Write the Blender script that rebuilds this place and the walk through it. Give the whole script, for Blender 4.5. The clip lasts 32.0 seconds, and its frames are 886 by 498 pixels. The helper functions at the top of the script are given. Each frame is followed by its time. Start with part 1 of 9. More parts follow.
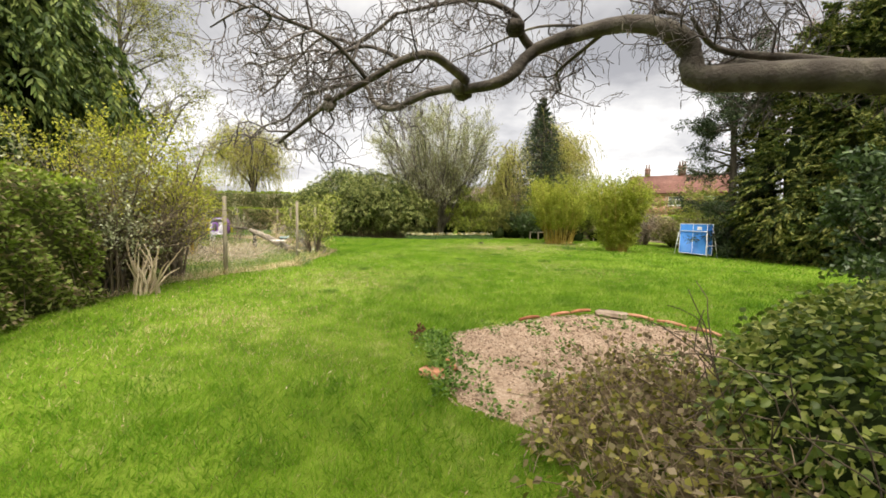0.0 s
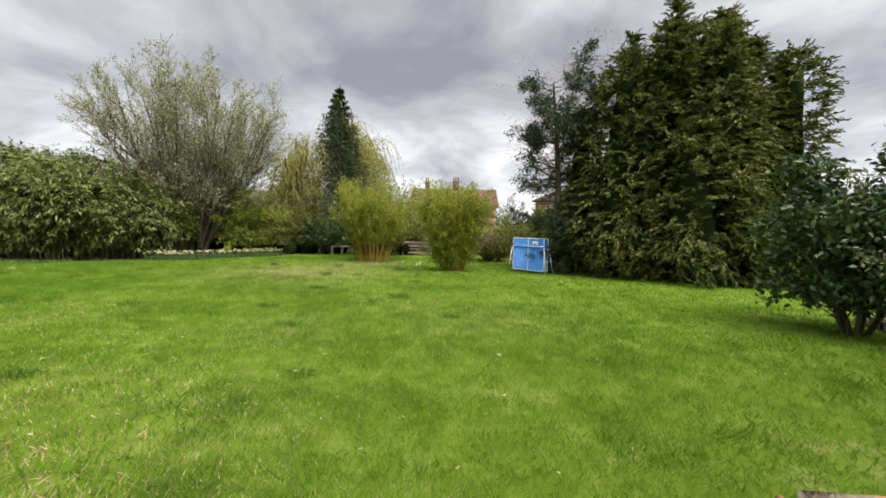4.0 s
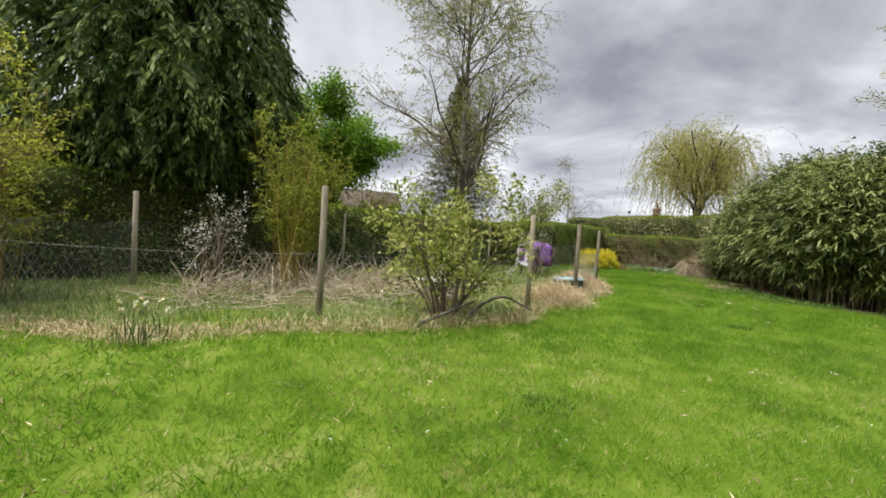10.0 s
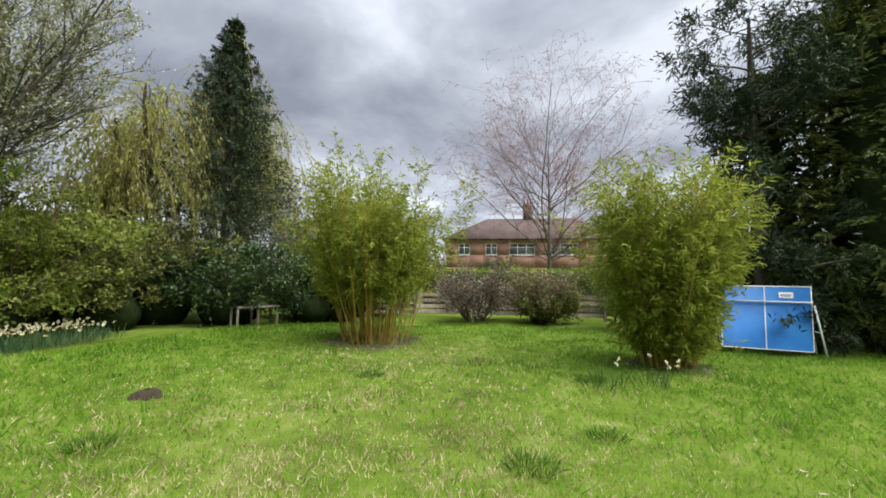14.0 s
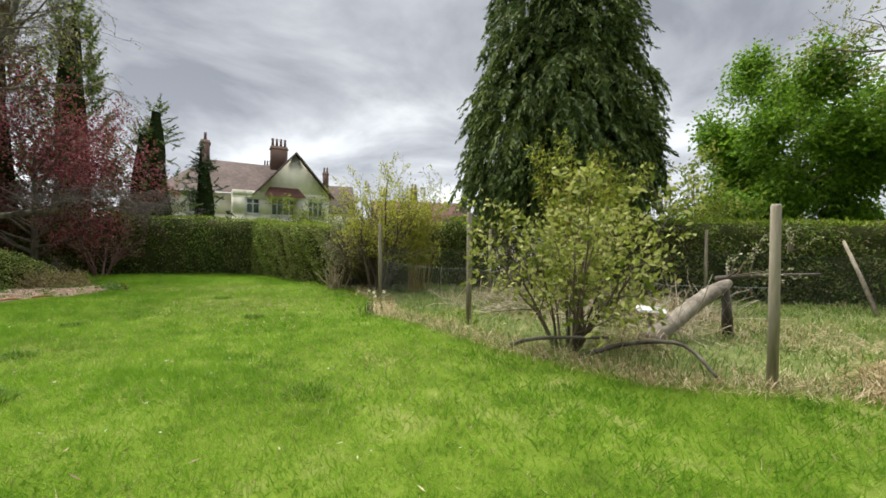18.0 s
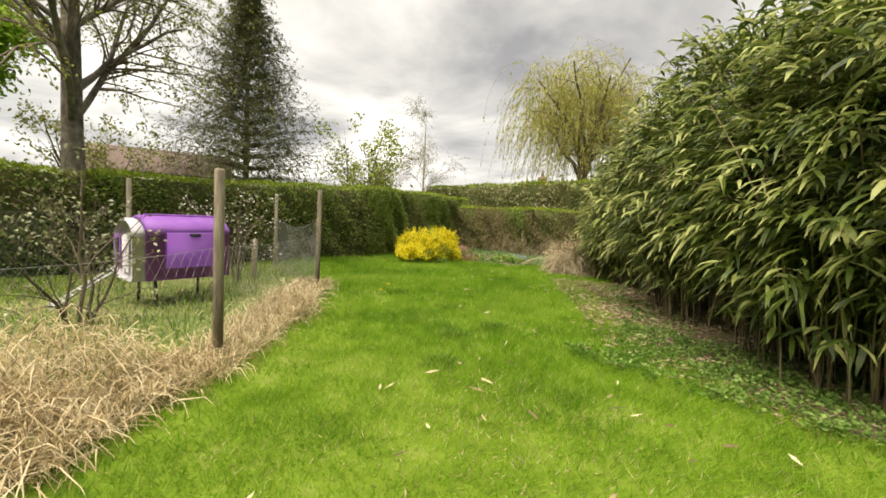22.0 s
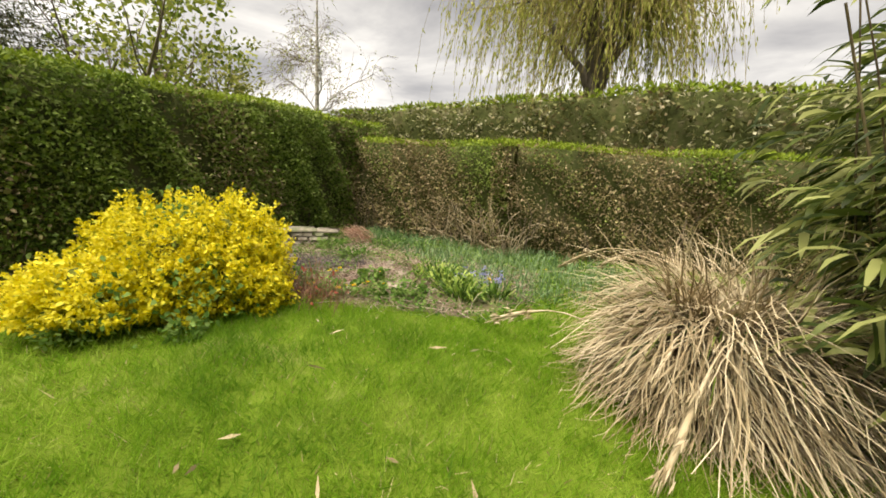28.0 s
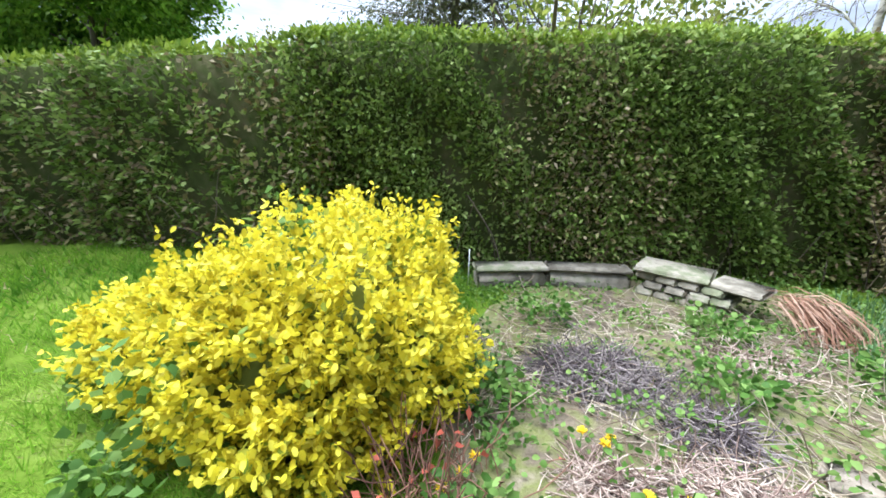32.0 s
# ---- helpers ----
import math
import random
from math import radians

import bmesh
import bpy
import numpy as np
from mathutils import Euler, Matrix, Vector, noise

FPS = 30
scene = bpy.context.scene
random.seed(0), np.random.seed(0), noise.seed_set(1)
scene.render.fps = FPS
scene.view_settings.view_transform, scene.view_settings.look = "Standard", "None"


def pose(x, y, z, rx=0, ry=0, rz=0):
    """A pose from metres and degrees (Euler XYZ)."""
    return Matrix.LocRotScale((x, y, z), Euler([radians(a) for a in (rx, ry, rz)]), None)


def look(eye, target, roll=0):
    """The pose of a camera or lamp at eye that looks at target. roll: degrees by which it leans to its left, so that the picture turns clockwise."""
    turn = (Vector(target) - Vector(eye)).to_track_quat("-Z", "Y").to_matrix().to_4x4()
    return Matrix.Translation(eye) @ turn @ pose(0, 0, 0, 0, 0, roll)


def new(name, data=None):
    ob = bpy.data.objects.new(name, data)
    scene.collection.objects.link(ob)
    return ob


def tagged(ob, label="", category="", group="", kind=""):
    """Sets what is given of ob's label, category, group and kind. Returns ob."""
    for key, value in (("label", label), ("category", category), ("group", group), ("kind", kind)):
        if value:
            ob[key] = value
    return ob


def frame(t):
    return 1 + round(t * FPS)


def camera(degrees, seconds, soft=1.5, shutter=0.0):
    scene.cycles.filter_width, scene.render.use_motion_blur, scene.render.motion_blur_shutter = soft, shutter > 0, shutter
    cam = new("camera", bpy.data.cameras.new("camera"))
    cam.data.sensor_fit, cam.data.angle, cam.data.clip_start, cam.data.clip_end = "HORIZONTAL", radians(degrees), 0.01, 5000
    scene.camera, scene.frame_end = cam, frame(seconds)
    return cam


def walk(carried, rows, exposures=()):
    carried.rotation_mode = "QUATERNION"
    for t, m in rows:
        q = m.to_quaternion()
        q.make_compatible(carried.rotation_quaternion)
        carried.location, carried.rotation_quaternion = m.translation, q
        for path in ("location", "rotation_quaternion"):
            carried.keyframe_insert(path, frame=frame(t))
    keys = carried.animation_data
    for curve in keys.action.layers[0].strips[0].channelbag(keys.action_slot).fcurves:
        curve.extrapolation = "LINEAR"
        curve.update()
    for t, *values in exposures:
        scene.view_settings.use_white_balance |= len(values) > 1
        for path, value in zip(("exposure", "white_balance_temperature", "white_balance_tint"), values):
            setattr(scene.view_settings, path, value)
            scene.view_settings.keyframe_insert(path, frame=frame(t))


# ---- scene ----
cam = camera(95.49, 32.0, soft=1.7, shutter=0.0)
PATH = [
    (0, (-1.441, -3.700, 1.514), (-1.117, -1.732, 1.362), 0.8),
    (0.5, (-1.700, -3.062, 1.545), (-1.592, -1.071, 1.392), 0.6),
    (1, (-1.800, -2.389, 1.540), (-1.648, -0.402, 1.382), 0.8),
    (1.5, (-1.859, -1.665, 1.557), (-1.552, 0.307, 1.428), 1.4),
    (2, (-1.837, -0.874, 1.540), (-1.400, 1.076, 1.448), 1.9),
    (2.5, (-1.834, -0.181, 1.603), (-1.313, 1.747, 1.490), 2.0),
    (3, (-1.706, 0.555, 1.612), (-0.821, 2.347, 1.542), 1.7),
    (3.5, (-1.513, 1.199, 1.644), (-0.311, 2.795, 1.558), 1.3),
    (5.5, (0.399, 3.824, 1.665), (1.794, 5.255, 1.588), 1.1),
    (6, (0.929, 4.310, 1.668), (2.328, 5.738, 1.634), 1.7),
    (6.5, (1.401, 4.857, 1.596), (2.705, 6.373, 1.613), 1.2),
    (7, (1.741, 5.497, 1.618), (2.541, 7.329, 1.661), -1.3),
    (7.5, (1.925, 6.109, 1.590), (1.952, 8.108, 1.649), -3.2),
    (8, (2.267, 6.652, 1.570), (1.484, 8.492, 1.627), -3.0),
    (8.5, (2.320, 7.336, 1.576), (0.969, 8.810, 1.610), -1.0),
    (9, (2.224, 8.068, 1.546), (0.621, 9.264, 1.554), 1.1),
    (9.5, (2.052, 8.844, 1.477), (0.338, 9.875, 1.447), 2.5),
    (10, (1.796, 9.690, 1.419), (0.094, 10.738, 1.354), 3.5),
    (10.5, (1.721, 10.445, 1.460), (0.158, 11.691, 1.376), 3.8),
    (11, (1.638, 11.181, 1.527), (0.363, 12.721, 1.470), 3.9),
    (11.5, (1.477, 11.889, 1.525), (0.624, 13.698, 1.528), 3.2),
    (12, (1.506, 12.409, 1.542), (1.087, 14.365, 1.572), 3.2),
    (12.5, (1.497, 13.194, 1.472), (1.607, 15.190, 1.538), 3.1),
    (13, (1.631, 13.802, 1.519), (2.292, 15.688, 1.593), 2.7),
    (13.5, (1.717, 14.353, 1.526), (3.015, 15.871, 1.638), 2.2),
    (14, (1.763, 14.661, 1.517), (3.572, 15.502, 1.659), 0.7),
    (14.5, (1.705, 14.755, 1.573), (3.700, 14.715, 1.704), 0.1),
    (15, (1.637, 14.784, 1.574), (3.436, 13.917, 1.669), -0.4),
    (15.5, (1.465, 14.950, 1.593), (2.897, 13.557, 1.681), 0.1),
    (17.5, (1.376, 15.630, 1.484), (0.671, 13.759, 1.464), 1.1),
    (18, (1.340, 15.849, 1.465), (-0.125, 14.487, 1.444), 0.8),
    (18.5, (0.787, 16.054, 1.472), (-1.107, 15.412, 1.455), 0.8),
    (19, (0.351, 16.500, 1.466), (-1.645, 16.627, 1.450), 1.5),
    (19.5, (-0.252, 17.043, 1.455), (-2.118, 17.761, 1.416), 2.4),
    (20, (-0.835, 17.706, 1.471), (-2.531, 18.763, 1.386), 2.3),
    (20.5, (-1.373, 18.374, 1.468), (-2.955, 19.593, 1.356), 2.1),
    (21, (-1.936, 19.047, 1.502), (-3.458, 20.338, 1.381), 2.3),
    (21.5, (-2.399, 19.728, 1.478), (-3.879, 21.066, 1.335), 2.7),
    (22, (-2.898, 20.449, 1.535), (-4.336, 21.831, 1.390), 2.9),
    (22.5, (-3.410, 21.191, 1.490), (-4.823, 22.597, 1.330), 2.7),
    (23, (-3.904, 21.903, 1.514), (-5.276, 23.350, 1.358), 2.6),
    (23.5, (-4.391, 22.691, 1.531), (-5.738, 24.158, 1.354), 2.4),
    (24, (-4.906, 23.429, 1.506), (-6.222, 24.923, 1.316), 2.4),
    (24.5, (-5.381, 24.189, 1.527), (-6.688, 25.690, 1.332), 2.3),
    (25, (-5.885, 24.875, 1.534), (-7.198, 26.371, 1.336), 2.1),
    (25.5, (-6.403, 25.583, 1.499), (-7.722, 27.077, 1.329), 1.4),
    (27.5, (-8.391, 28.327, 1.656), (-9.637, 29.864, 1.362), 2.8),
    (28, (-9.037, 28.908, 1.600), (-10.305, 30.407, 1.221), 3.4),
    (28.5, (-9.553, 29.498, 1.579), (-10.861, 30.933, 1.102), 4.3),
    (29, (-10.019, 30.125, 1.584), (-11.434, 31.420, 1.016), 4.5),
    (29.5, (-10.411, 30.652, 1.621), (-11.929, 31.773, 0.959), 4.2),
    (30, (-10.902, 31.121, 1.625), (-12.498, 32.067, 0.879), 3.2),
    (30.5, (-11.313, 31.506, 1.592), (-12.990, 32.249, 0.795), 1.6),
    (31, (-11.705, 31.702, 1.624), (-13.454, 32.284, 0.848), 1.0),
    (31.5, (-11.830, 31.803, 1.629), (-13.706, 31.963, 0.956), 1.3),
    (32, (-11.861, 31.809, 1.625), (-13.709, 31.286, 1.066), 1.5),
]
walk(cam, [(t, look(eye, target, roll)) for t, eye, target, roll in PATH], exposures=[(0.0, 1.35, 7000, 10), (2.0, 0.98, 6700, 10), (6.0, 0.9, 6500, 10), (8.0, 0.74, 6400, 10), (9.0, 0.78, 6400, 10), (11.5, 0.94, 6400, 10), (13.0, 0.88, 6100, 10), (15.5, 0.85, 6000, 10), (17.5, 0.95, 6300, 8), (20.0, 1.08, 6900, 8), (23.0, 1.32, 7700, 8), (25.5, 1.4, 7900, 8), (28.0, 1.18, 7400, 10), (30.0, 1.68, 5700, 8), (32.0, 1.9, 5400, 8)])

# ---------------------------------------------------------------- world, sun
world = bpy.data.worlds.new("overcast_world")
scene.world = world
world.use_nodes = True
WN, WL = world.node_tree.nodes, world.node_tree.links
WN.clear()


def wnode(kind, **sets):
    n = WN.new(kind)
    for k, v in sets.items():
        if k in n.inputs.keys():
            n.inputs[k].default_value = v
    return n


SUN_EL, SUN_AZ = 64.0, 186.0
sky = wnode("ShaderNodeTexSky")
sky.sky_type = "NISHITA"
sky.sun_disc = False
sky.sun_elevation = radians(SUN_EL)
sky.sun_rotation = radians(SUN_AZ)
sky.dust_density = 3.0
coord = wnode("ShaderNodeTexCoord")
sep = wnode("ShaderNodeSeparateXYZ")
WL.new(coord.outputs["Generated"], sep.inputs[0])
lift = wnode("ShaderNodeMath"); lift.operation = "ADD"; lift.inputs[1].default_value = 0.22
WL.new(sep.outputs["Z"], lift.inputs[0])
floor0 = wnode("ShaderNodeMath"); floor0.operation = "MAXIMUM"; floor0.inputs[1].default_value = 0.08
WL.new(lift.outputs[0], floor0.inputs[0])
px = wnode("ShaderNodeMath"); px.operation = "DIVIDE"
WL.new(sep.outputs["X"], px.inputs[0]); WL.new(floor0.outputs[0], px.inputs[1])
py = wnode("ShaderNodeMath"); py.operation = "DIVIDE"
WL.new(sep.outputs["Y"], py.inputs[0]); WL.new(floor0.outputs[0], py.inputs[1])
comb = wnode("ShaderNodeCombineXYZ")
WL.new(px.outputs[0], comb.inputs[0]); WL.new(py.outputs[0], comb.inputs[1])
cl1 = wnode("ShaderNodeTexNoise", Scale=1.15, Detail=7.0, Roughness=0.55, Distortion=0.35)
WL.new(comb.outputs[0], cl1.inputs["Vector"])
ramp = wnode("ShaderNodeValToRGB")
ramp.color_ramp.elements[0].position, ramp.color_ramp.elements[0].color = 0.36, (0.30, 0.31, 0.345, 1)
ramp.color_ramp.elements[1].position, ramp.color_ramp.elements[1].color = 0.66, (0.86, 0.87, 0.89, 1)
e = ramp.color_ramp.elements.new(0.50); e.color = (0.51, 0.52, 0.55, 1)
WL.new(cl1.outputs["Fac"], ramp.inputs["Fac"])
# the cloud sheet thins towards the horizon
# an overcast sky is brightest overhead
zen = wnode("ShaderNodeMapRange")
zen.inputs["From Min"].default_value, zen.inputs["From Max"].default_value = 0.5, 0.95
zen.inputs["To Min"].default_value, zen.inputs["To Max"].default_value = 1.0, 2.3
WL.new(sep.outputs["Z"], zen.inputs["Value"])
thin = wnode("ShaderNodeMapRange")
thin.inputs["From Min"].default_value, thin.inputs["From Max"].default_value = 0.02, 0.34
thin.inputs["To Min"].default_value, thin.inputs["To Max"].default_value = 1.42, 0.94
WL.new(sep.outputs["Z"], thin.inputs["Value"])
cmul = wnode("ShaderNodeMix"); cmul.data_type = "RGBA"; cmul.blend_type = "MULTIPLY"; cmul.inputs[0].default_value = 1.0
both = wnode("ShaderNodeMath"); both.operation = "MULTIPLY"
WL.new(thin.outputs[0], both.inputs[0]); WL.new(zen.outputs[0], both.inputs[1])
WL.new(ramp.outputs["Color"], cmul.inputs[6]); WL.new(both.outputs[0], cmul.inputs[7])
bg1 = wnode("ShaderNodeBackground", Strength=0.08)
WL.new(sky.outputs[0], bg1.inputs["Color"])
bg2 = wnode("ShaderNodeBackground", Strength=0.64)
WL.new(cmul.outputs[2], bg2.inputs["Color"])
wmix = wnode("ShaderNodeMixShader"); wmix.inputs[0].default_value = 0.93
WL.new(bg1.outputs[0], wmix.inputs[1]); WL.new(bg2.outputs[0], wmix.inputs[2])
wout = wnode("ShaderNodeOutputWorld")
WL.new(wmix.outputs[0], wout.inputs["Surface"])

sun = new("sun", bpy.data.lights.new("sun", "SUN"))
sun.data.energy, sun.data.angle, sun.data.color = 3.6, radians(60), (1.0, 0.94, 0.84)
sd = Vector((math.sin(radians(SUN_AZ)) * math.cos(radians(SUN_EL)), math.cos(radians(SUN_AZ)) * math.cos(radians(SUN_EL)), math.sin(radians(SUN_EL))))
sun.matrix_world = look(sd * 60, (0, 0, 0))

# ---------------------------------------------------------------- materials
MATS = {}


def mat(name, cols, rough=0.8, scale=6.0, big=0.6, bump=0.0, bscale=40.0, island=0.0, trans=0.0, metal=0.0, spec=0.3, obj_random=0.0, stretch=(1, 1, 1), sheen=0.0):
    """A surface whose colour runs through cols by noise at two sizes, and by piece."""
    if name in MATS:
        return MATS[name]
    m = bpy.data.materials.new(name)
    m.use_nodes = True
    N, L = m.node_tree.nodes, m.node_tree.links
    N.clear()
    out = N.new("ShaderNodeOutputMaterial")
    b = N.new("ShaderNodeBsdfPrincipled")
    b.inputs["Roughness"].default_value = rough
    b.inputs["Metallic"].default_value = metal
    b.inputs["Specular IOR Level"].default_value = spec
    tc = N.new("ShaderNodeTexCoord")
    mp = N.new("ShaderNodeMapping")
    mp.inputs["Scale"].default_value = stretch
    L.new(tc.outputs["Object"], mp.inputs["Vector"])
    n1 = N.new("ShaderNodeTexNoise")
    n1.inputs["Scale"].default_value, n1.inputs["Detail"].default_value = scale, 6.0
    L.new(mp.outputs[0], n1.inputs["Vector"])
    n2 = N.new("ShaderNodeTexNoise")
    n2.inputs["Scale"].default_value, n2.inputs["Detail"].default_value = big, 3.0
    L.new(mp.outputs[0], n2.inputs["Vector"])
    add = N.new("ShaderNodeMath"); add.operation = "ADD"
    L.new(n1.outputs["Fac"], add.inputs[0]); L.new(n2.outputs["Fac"], add.inputs[1])
    last = add.outputs[0]
    for amount, kind, socket in ((island, "ShaderNodeNewGeometry", "Random Per Island"), (obj_random, "ShaderNodeObjectInfo", "Random")):
        if amount:
            g = N.new(kind)
            k = N.new("ShaderNodeMath"); k.operation = "MULTIPLY_ADD"
            k.inputs[1].default_value, k.inputs[2].default_value = amount * 2, -amount
            L.new(g.outputs[socket], k.inputs[0])
            s = N.new("ShaderNodeMath"); s.operation = "ADD"
            L.new(last, s.inputs[0]); L.new(k.outputs[0], s.inputs[1])
            last = s.outputs[0]
    mr = N.new("ShaderNodeMapRange")
    mr.inputs["From Min"].default_value, mr.inputs["From Max"].default_value = 0.68, 1.32
    L.new(last, mr.inputs["Value"])
    cr = N.new("ShaderNodeValToRGB")
    while len(cr.color_ramp.elements) < len(cols):
        cr.color_ramp.elements.new(0.5)
    for i, c in enumerate(cols):
        cr.color_ramp.elements[i].position = i / max(1, len(cols) - 1)
        cr.color_ramp.elements[i].color = (*c, 1)
    L.new(mr.outputs[0], cr.inputs["Fac"])
    L.new(cr.outputs["Color"], b.inputs["Base Color"])
    if bump:
        n3 = N.new("ShaderNodeTexNoise")
        n3.inputs["Scale"].default_value, n3.inputs["Detail"].default_value = bscale, 4.0
        L.new(mp.outputs[0], n3.inputs["Vector"])
        bp = N.new("ShaderNodeBump")
        bp.inputs["Strength"].default_value, bp.inputs["Distance"].default_value = bump, 0.02
        L.new(n3.outputs["Fac"], bp.inputs["Height"])
        L.new(bp.outputs[0], b.inputs["Normal"])
    if trans:
        t = N.new("ShaderNodeBsdfTranslucent")
        L.new(cr.outputs["Color"], t.inputs["Color"])
        mx = N.new("ShaderNodeMixShader")
        mx.inputs[0].default_value = trans
        L.new(b.outputs[0], mx.inputs[1]); L.new(t.outputs[0], mx.inputs[2])
        L.new(mx.outputs[0], out.inputs[0])
    else:
        L.new(b.outputs[0], out.inputs[0])
    MATS[name] = m
    return m


def leafm(name, *cols, trans=0.3, island=0.45, rough=0.55, spec=0.2):
    return mat(name, cols, rough=rough, scale=3.0, big=0.5, island=island, trans=trans, spec=spec)


BARK = mat("bark_grey_brown", [(0.035, 0.028, 0.02), (0.10, 0.085, 0.065), (0.17, 0.15, 0.12)], 0.9, 9, 1.2, 0.5, 30, stretch=(1, 1, 0.3))
BARK_LICHEN = mat("bark_lichened", [(0.04, 0.034, 0.028), (0.115, 0.10, 0.083), (0.235, 0.215, 0.175)], 0.9, 7, 1.6, 0.6, 40)
BARK_BIRCH = mat("bark_birch", [(0.08, 0.07, 0.06), (0.34, 0.32, 0.28), (0.52, 0.50, 0.45)], 0.8, 5, 1.5, 0.3, 20, stretch=(1, 1, 2.5))
TWIG = mat("twig_brown", [(0.075, 0.058, 0.042), (0.17, 0.135, 0.10)], 0.9, 4, 1, island=0.3)
TWIG_RED = mat("twig_reddish", [(0.16, 0.085, 0.08), (0.32, 0.19, 0.18)], 0.9, 4, 1, island=0.3)
TWIG_YEL = mat("twig_yellowish", [(0.16, 0.13, 0.04), (0.30, 0.25, 0.09)], 0.9, 4, 1, island=0.3)
WOOD_POST = mat("weathered_post_wood", [(0.16, 0.13, 0.10), (0.30, 0.26, 0.20), (0.40, 0.35, 0.28)], 0.85, 10, 1.5, 0.4, 50, stretch=(3, 3, 0.4), obj_random=0.2)

# ---------------------------------------------------------------- geometry helpers
RNG = np.random.default_rng(7)


def unit(v):
    return v / np.maximum(np.linalg.norm(v, axis=-1, keepdims=True), 1e-9)


def rdir(n, rng=RNG):
    return unit(rng.normal(size=(n, 3)))


class Geo:
    """Collects points and faces of one part."""

    def __init__(self):
        self.v, self.q, self.t, self.n = [], [], [], 0

    def add(self, v, q=None, t=None):
        v = np.asarray(v, float).reshape(-1, 3)
        if q is not None and len(q):
            self.q.append(np.asarray(q, int).reshape(-1, 4) + self.n)
        if t is not None and len(t):
            self.t.append(np.asarray(t, int).reshape(-1, 3) + self.n)
        self.v.append(v)
        self.n += len(v)
        return self

    def leaves(self, p, d, length, width, droop=0.0, rng=RNG):
        """Rhombic leaves from base p along d, slightly folded along the midrib."""
        n = len(p)
        length = np.broadcast_to(np.asarray(length, float), (n,))[:, None]
        width = np.broadcast_to(np.asarray(width, float), (n,))[:, None]
        d = unit(d)
        side = unit(np.cross(d, rdir(n, rng)))
        nrm = np.cross(side, d)
        mid = p + d * length * 0.45
        tip = p + d * length
        tip[:, 2] -= droop * length[:, 0]
        v = np.stack([p, mid + side * width / 2 + nrm * width * 0.12, tip, mid - side * width / 2 + nrm * width * 0.12], 1)
        return self.add(v, np.arange(4 * n).reshape(n, 4))

    def ovals(self, p, d, length, width, droop=0.0, rng=RNG):
        """Rounded leaves of six corners, folded along the midrib."""
        n = len(p)
        length = np.broadcast_to(np.asarray(length, float), (n,))[:, None]
        width = np.broadcast_to(np.asarray(width, float), (n,))[:, None]
        d = unit(d)
        side = unit(np.cross(d, rdir(n, rng)))
        nrm = np.cross(side, d)
        a, b = p + d * length * 0.28 + nrm * width * 0.10, p + d * length * 0.70 + nrm * width * 0.10
        b[:, 2] -= droop * 0.4 * length[:, 0]
        tip = p + d * length
        tip[:, 2] -= droop * length[:, 0]
        v = np.stack([p, a + side * width * 0.42, b + side * width * 0.45, tip, b - side * width * 0.45, a - side * width * 0.42], 1)
        i = np.arange(n)[:, None] * 6
        self.add(v, np.concatenate([i + np.array([[0, 1, 2, 3]]), i + np.array([[0, 3, 4, 5]])]))
        return self

    def blades(self, p, d, length, width, droop=0.25, side=None, rng=RNG):
        """Long leaves in three pieces that bend under their weight."""
        n = len(p)
        length = np.broadcast_to(np.asarray(length, float), (n,))[:, None]
        width = np.broadcast_to(np.asarray(width, float), (n,))[:, None]
        d = unit(d)
        if side is None:
            side = np.cross(d, np.array([0, 0, 1.0])) + 0.35 * rng.normal(size=(n, 3))
        side = unit(side)
        g = np.array([0, 0, -1.0])
        a = p + d * length * 0.3 + g * droop * length * 0.06
        b = p + d * length * 0.68 + g * droop * length * 0.40
        c = p + d * length * 0.93 + g * droop * length * 1.0
        v = np.stack([p, a + side * width / 2, a - side * width / 2, b + side * width * 0.42, b - side * width * 0.42, c], 1)
        i = np.arange(n)[:, None] * 6
        self.add(v, i + np.array([[1, 2, 4, 3]]))
        base = self.n - 6 * n
        self.t.append(np.concatenate([i + np.array([[0, 2, 1]]), i + np.array([[3, 4, 5]])]) + base)
        return self

    def segs(self, a, b, ra, rb, n=3):
        """Tapered sticks from a to b."""
        a, b = np.asarray(a, float).reshape(-1, 3), np.asarray(b, float).reshape(-1, 3)
        m = len(a)
        ra = np.broadcast_to(np.asarray(ra, float), (m,)); rb = np.broadcast_to(np.asarray(rb, float), (m,))
        d = unit(b - a)
        ref = np.where(np.abs(d[:, 2:]) < 0.9, np.array([[0, 0, 1.0]]), np.array([[1.0, 0, 0]]))
        x = unit(np.cross(d, ref)); y = np.cross(d, x)
        ang = np.arange(n) * 2 * np.pi / n
        ring = x[:, None] * np.cos(ang)[None, :, None] + y[:, None] * np.sin(ang)[None, :, None]
        v = np.concatenate([a[:, None] + ring * ra[:, None, None], b[:, None] + ring * rb[:, None, None]], 1)
        k = np.arange(n)
        f = np.stack([k, (k + 1) % n, n + (k + 1) % n, n + k], 1)
        return self.add(v, (np.arange(m)[:, None, None] * 2 * n + f[None]).reshape(-1, 4))

    def lines(self, pts, rad, n=5):
        """Connected tubes along many polylines: pts (N, K, 3), rad (N, K)."""
        N, K, _ = pts.shape
        tan = np.gradient(pts, axis=1)
        tan = unit(tan)
        ref = np.where(np.abs(tan[:, :1, 2:]) < 0.9, np.array([[[0, 0, 1.0]]]), np.array([[[1.0, 0, 0]]]))
        x = unit(np.cross(tan, np.broadcast_to(ref, tan.shape))); y = np.cross(tan, x)
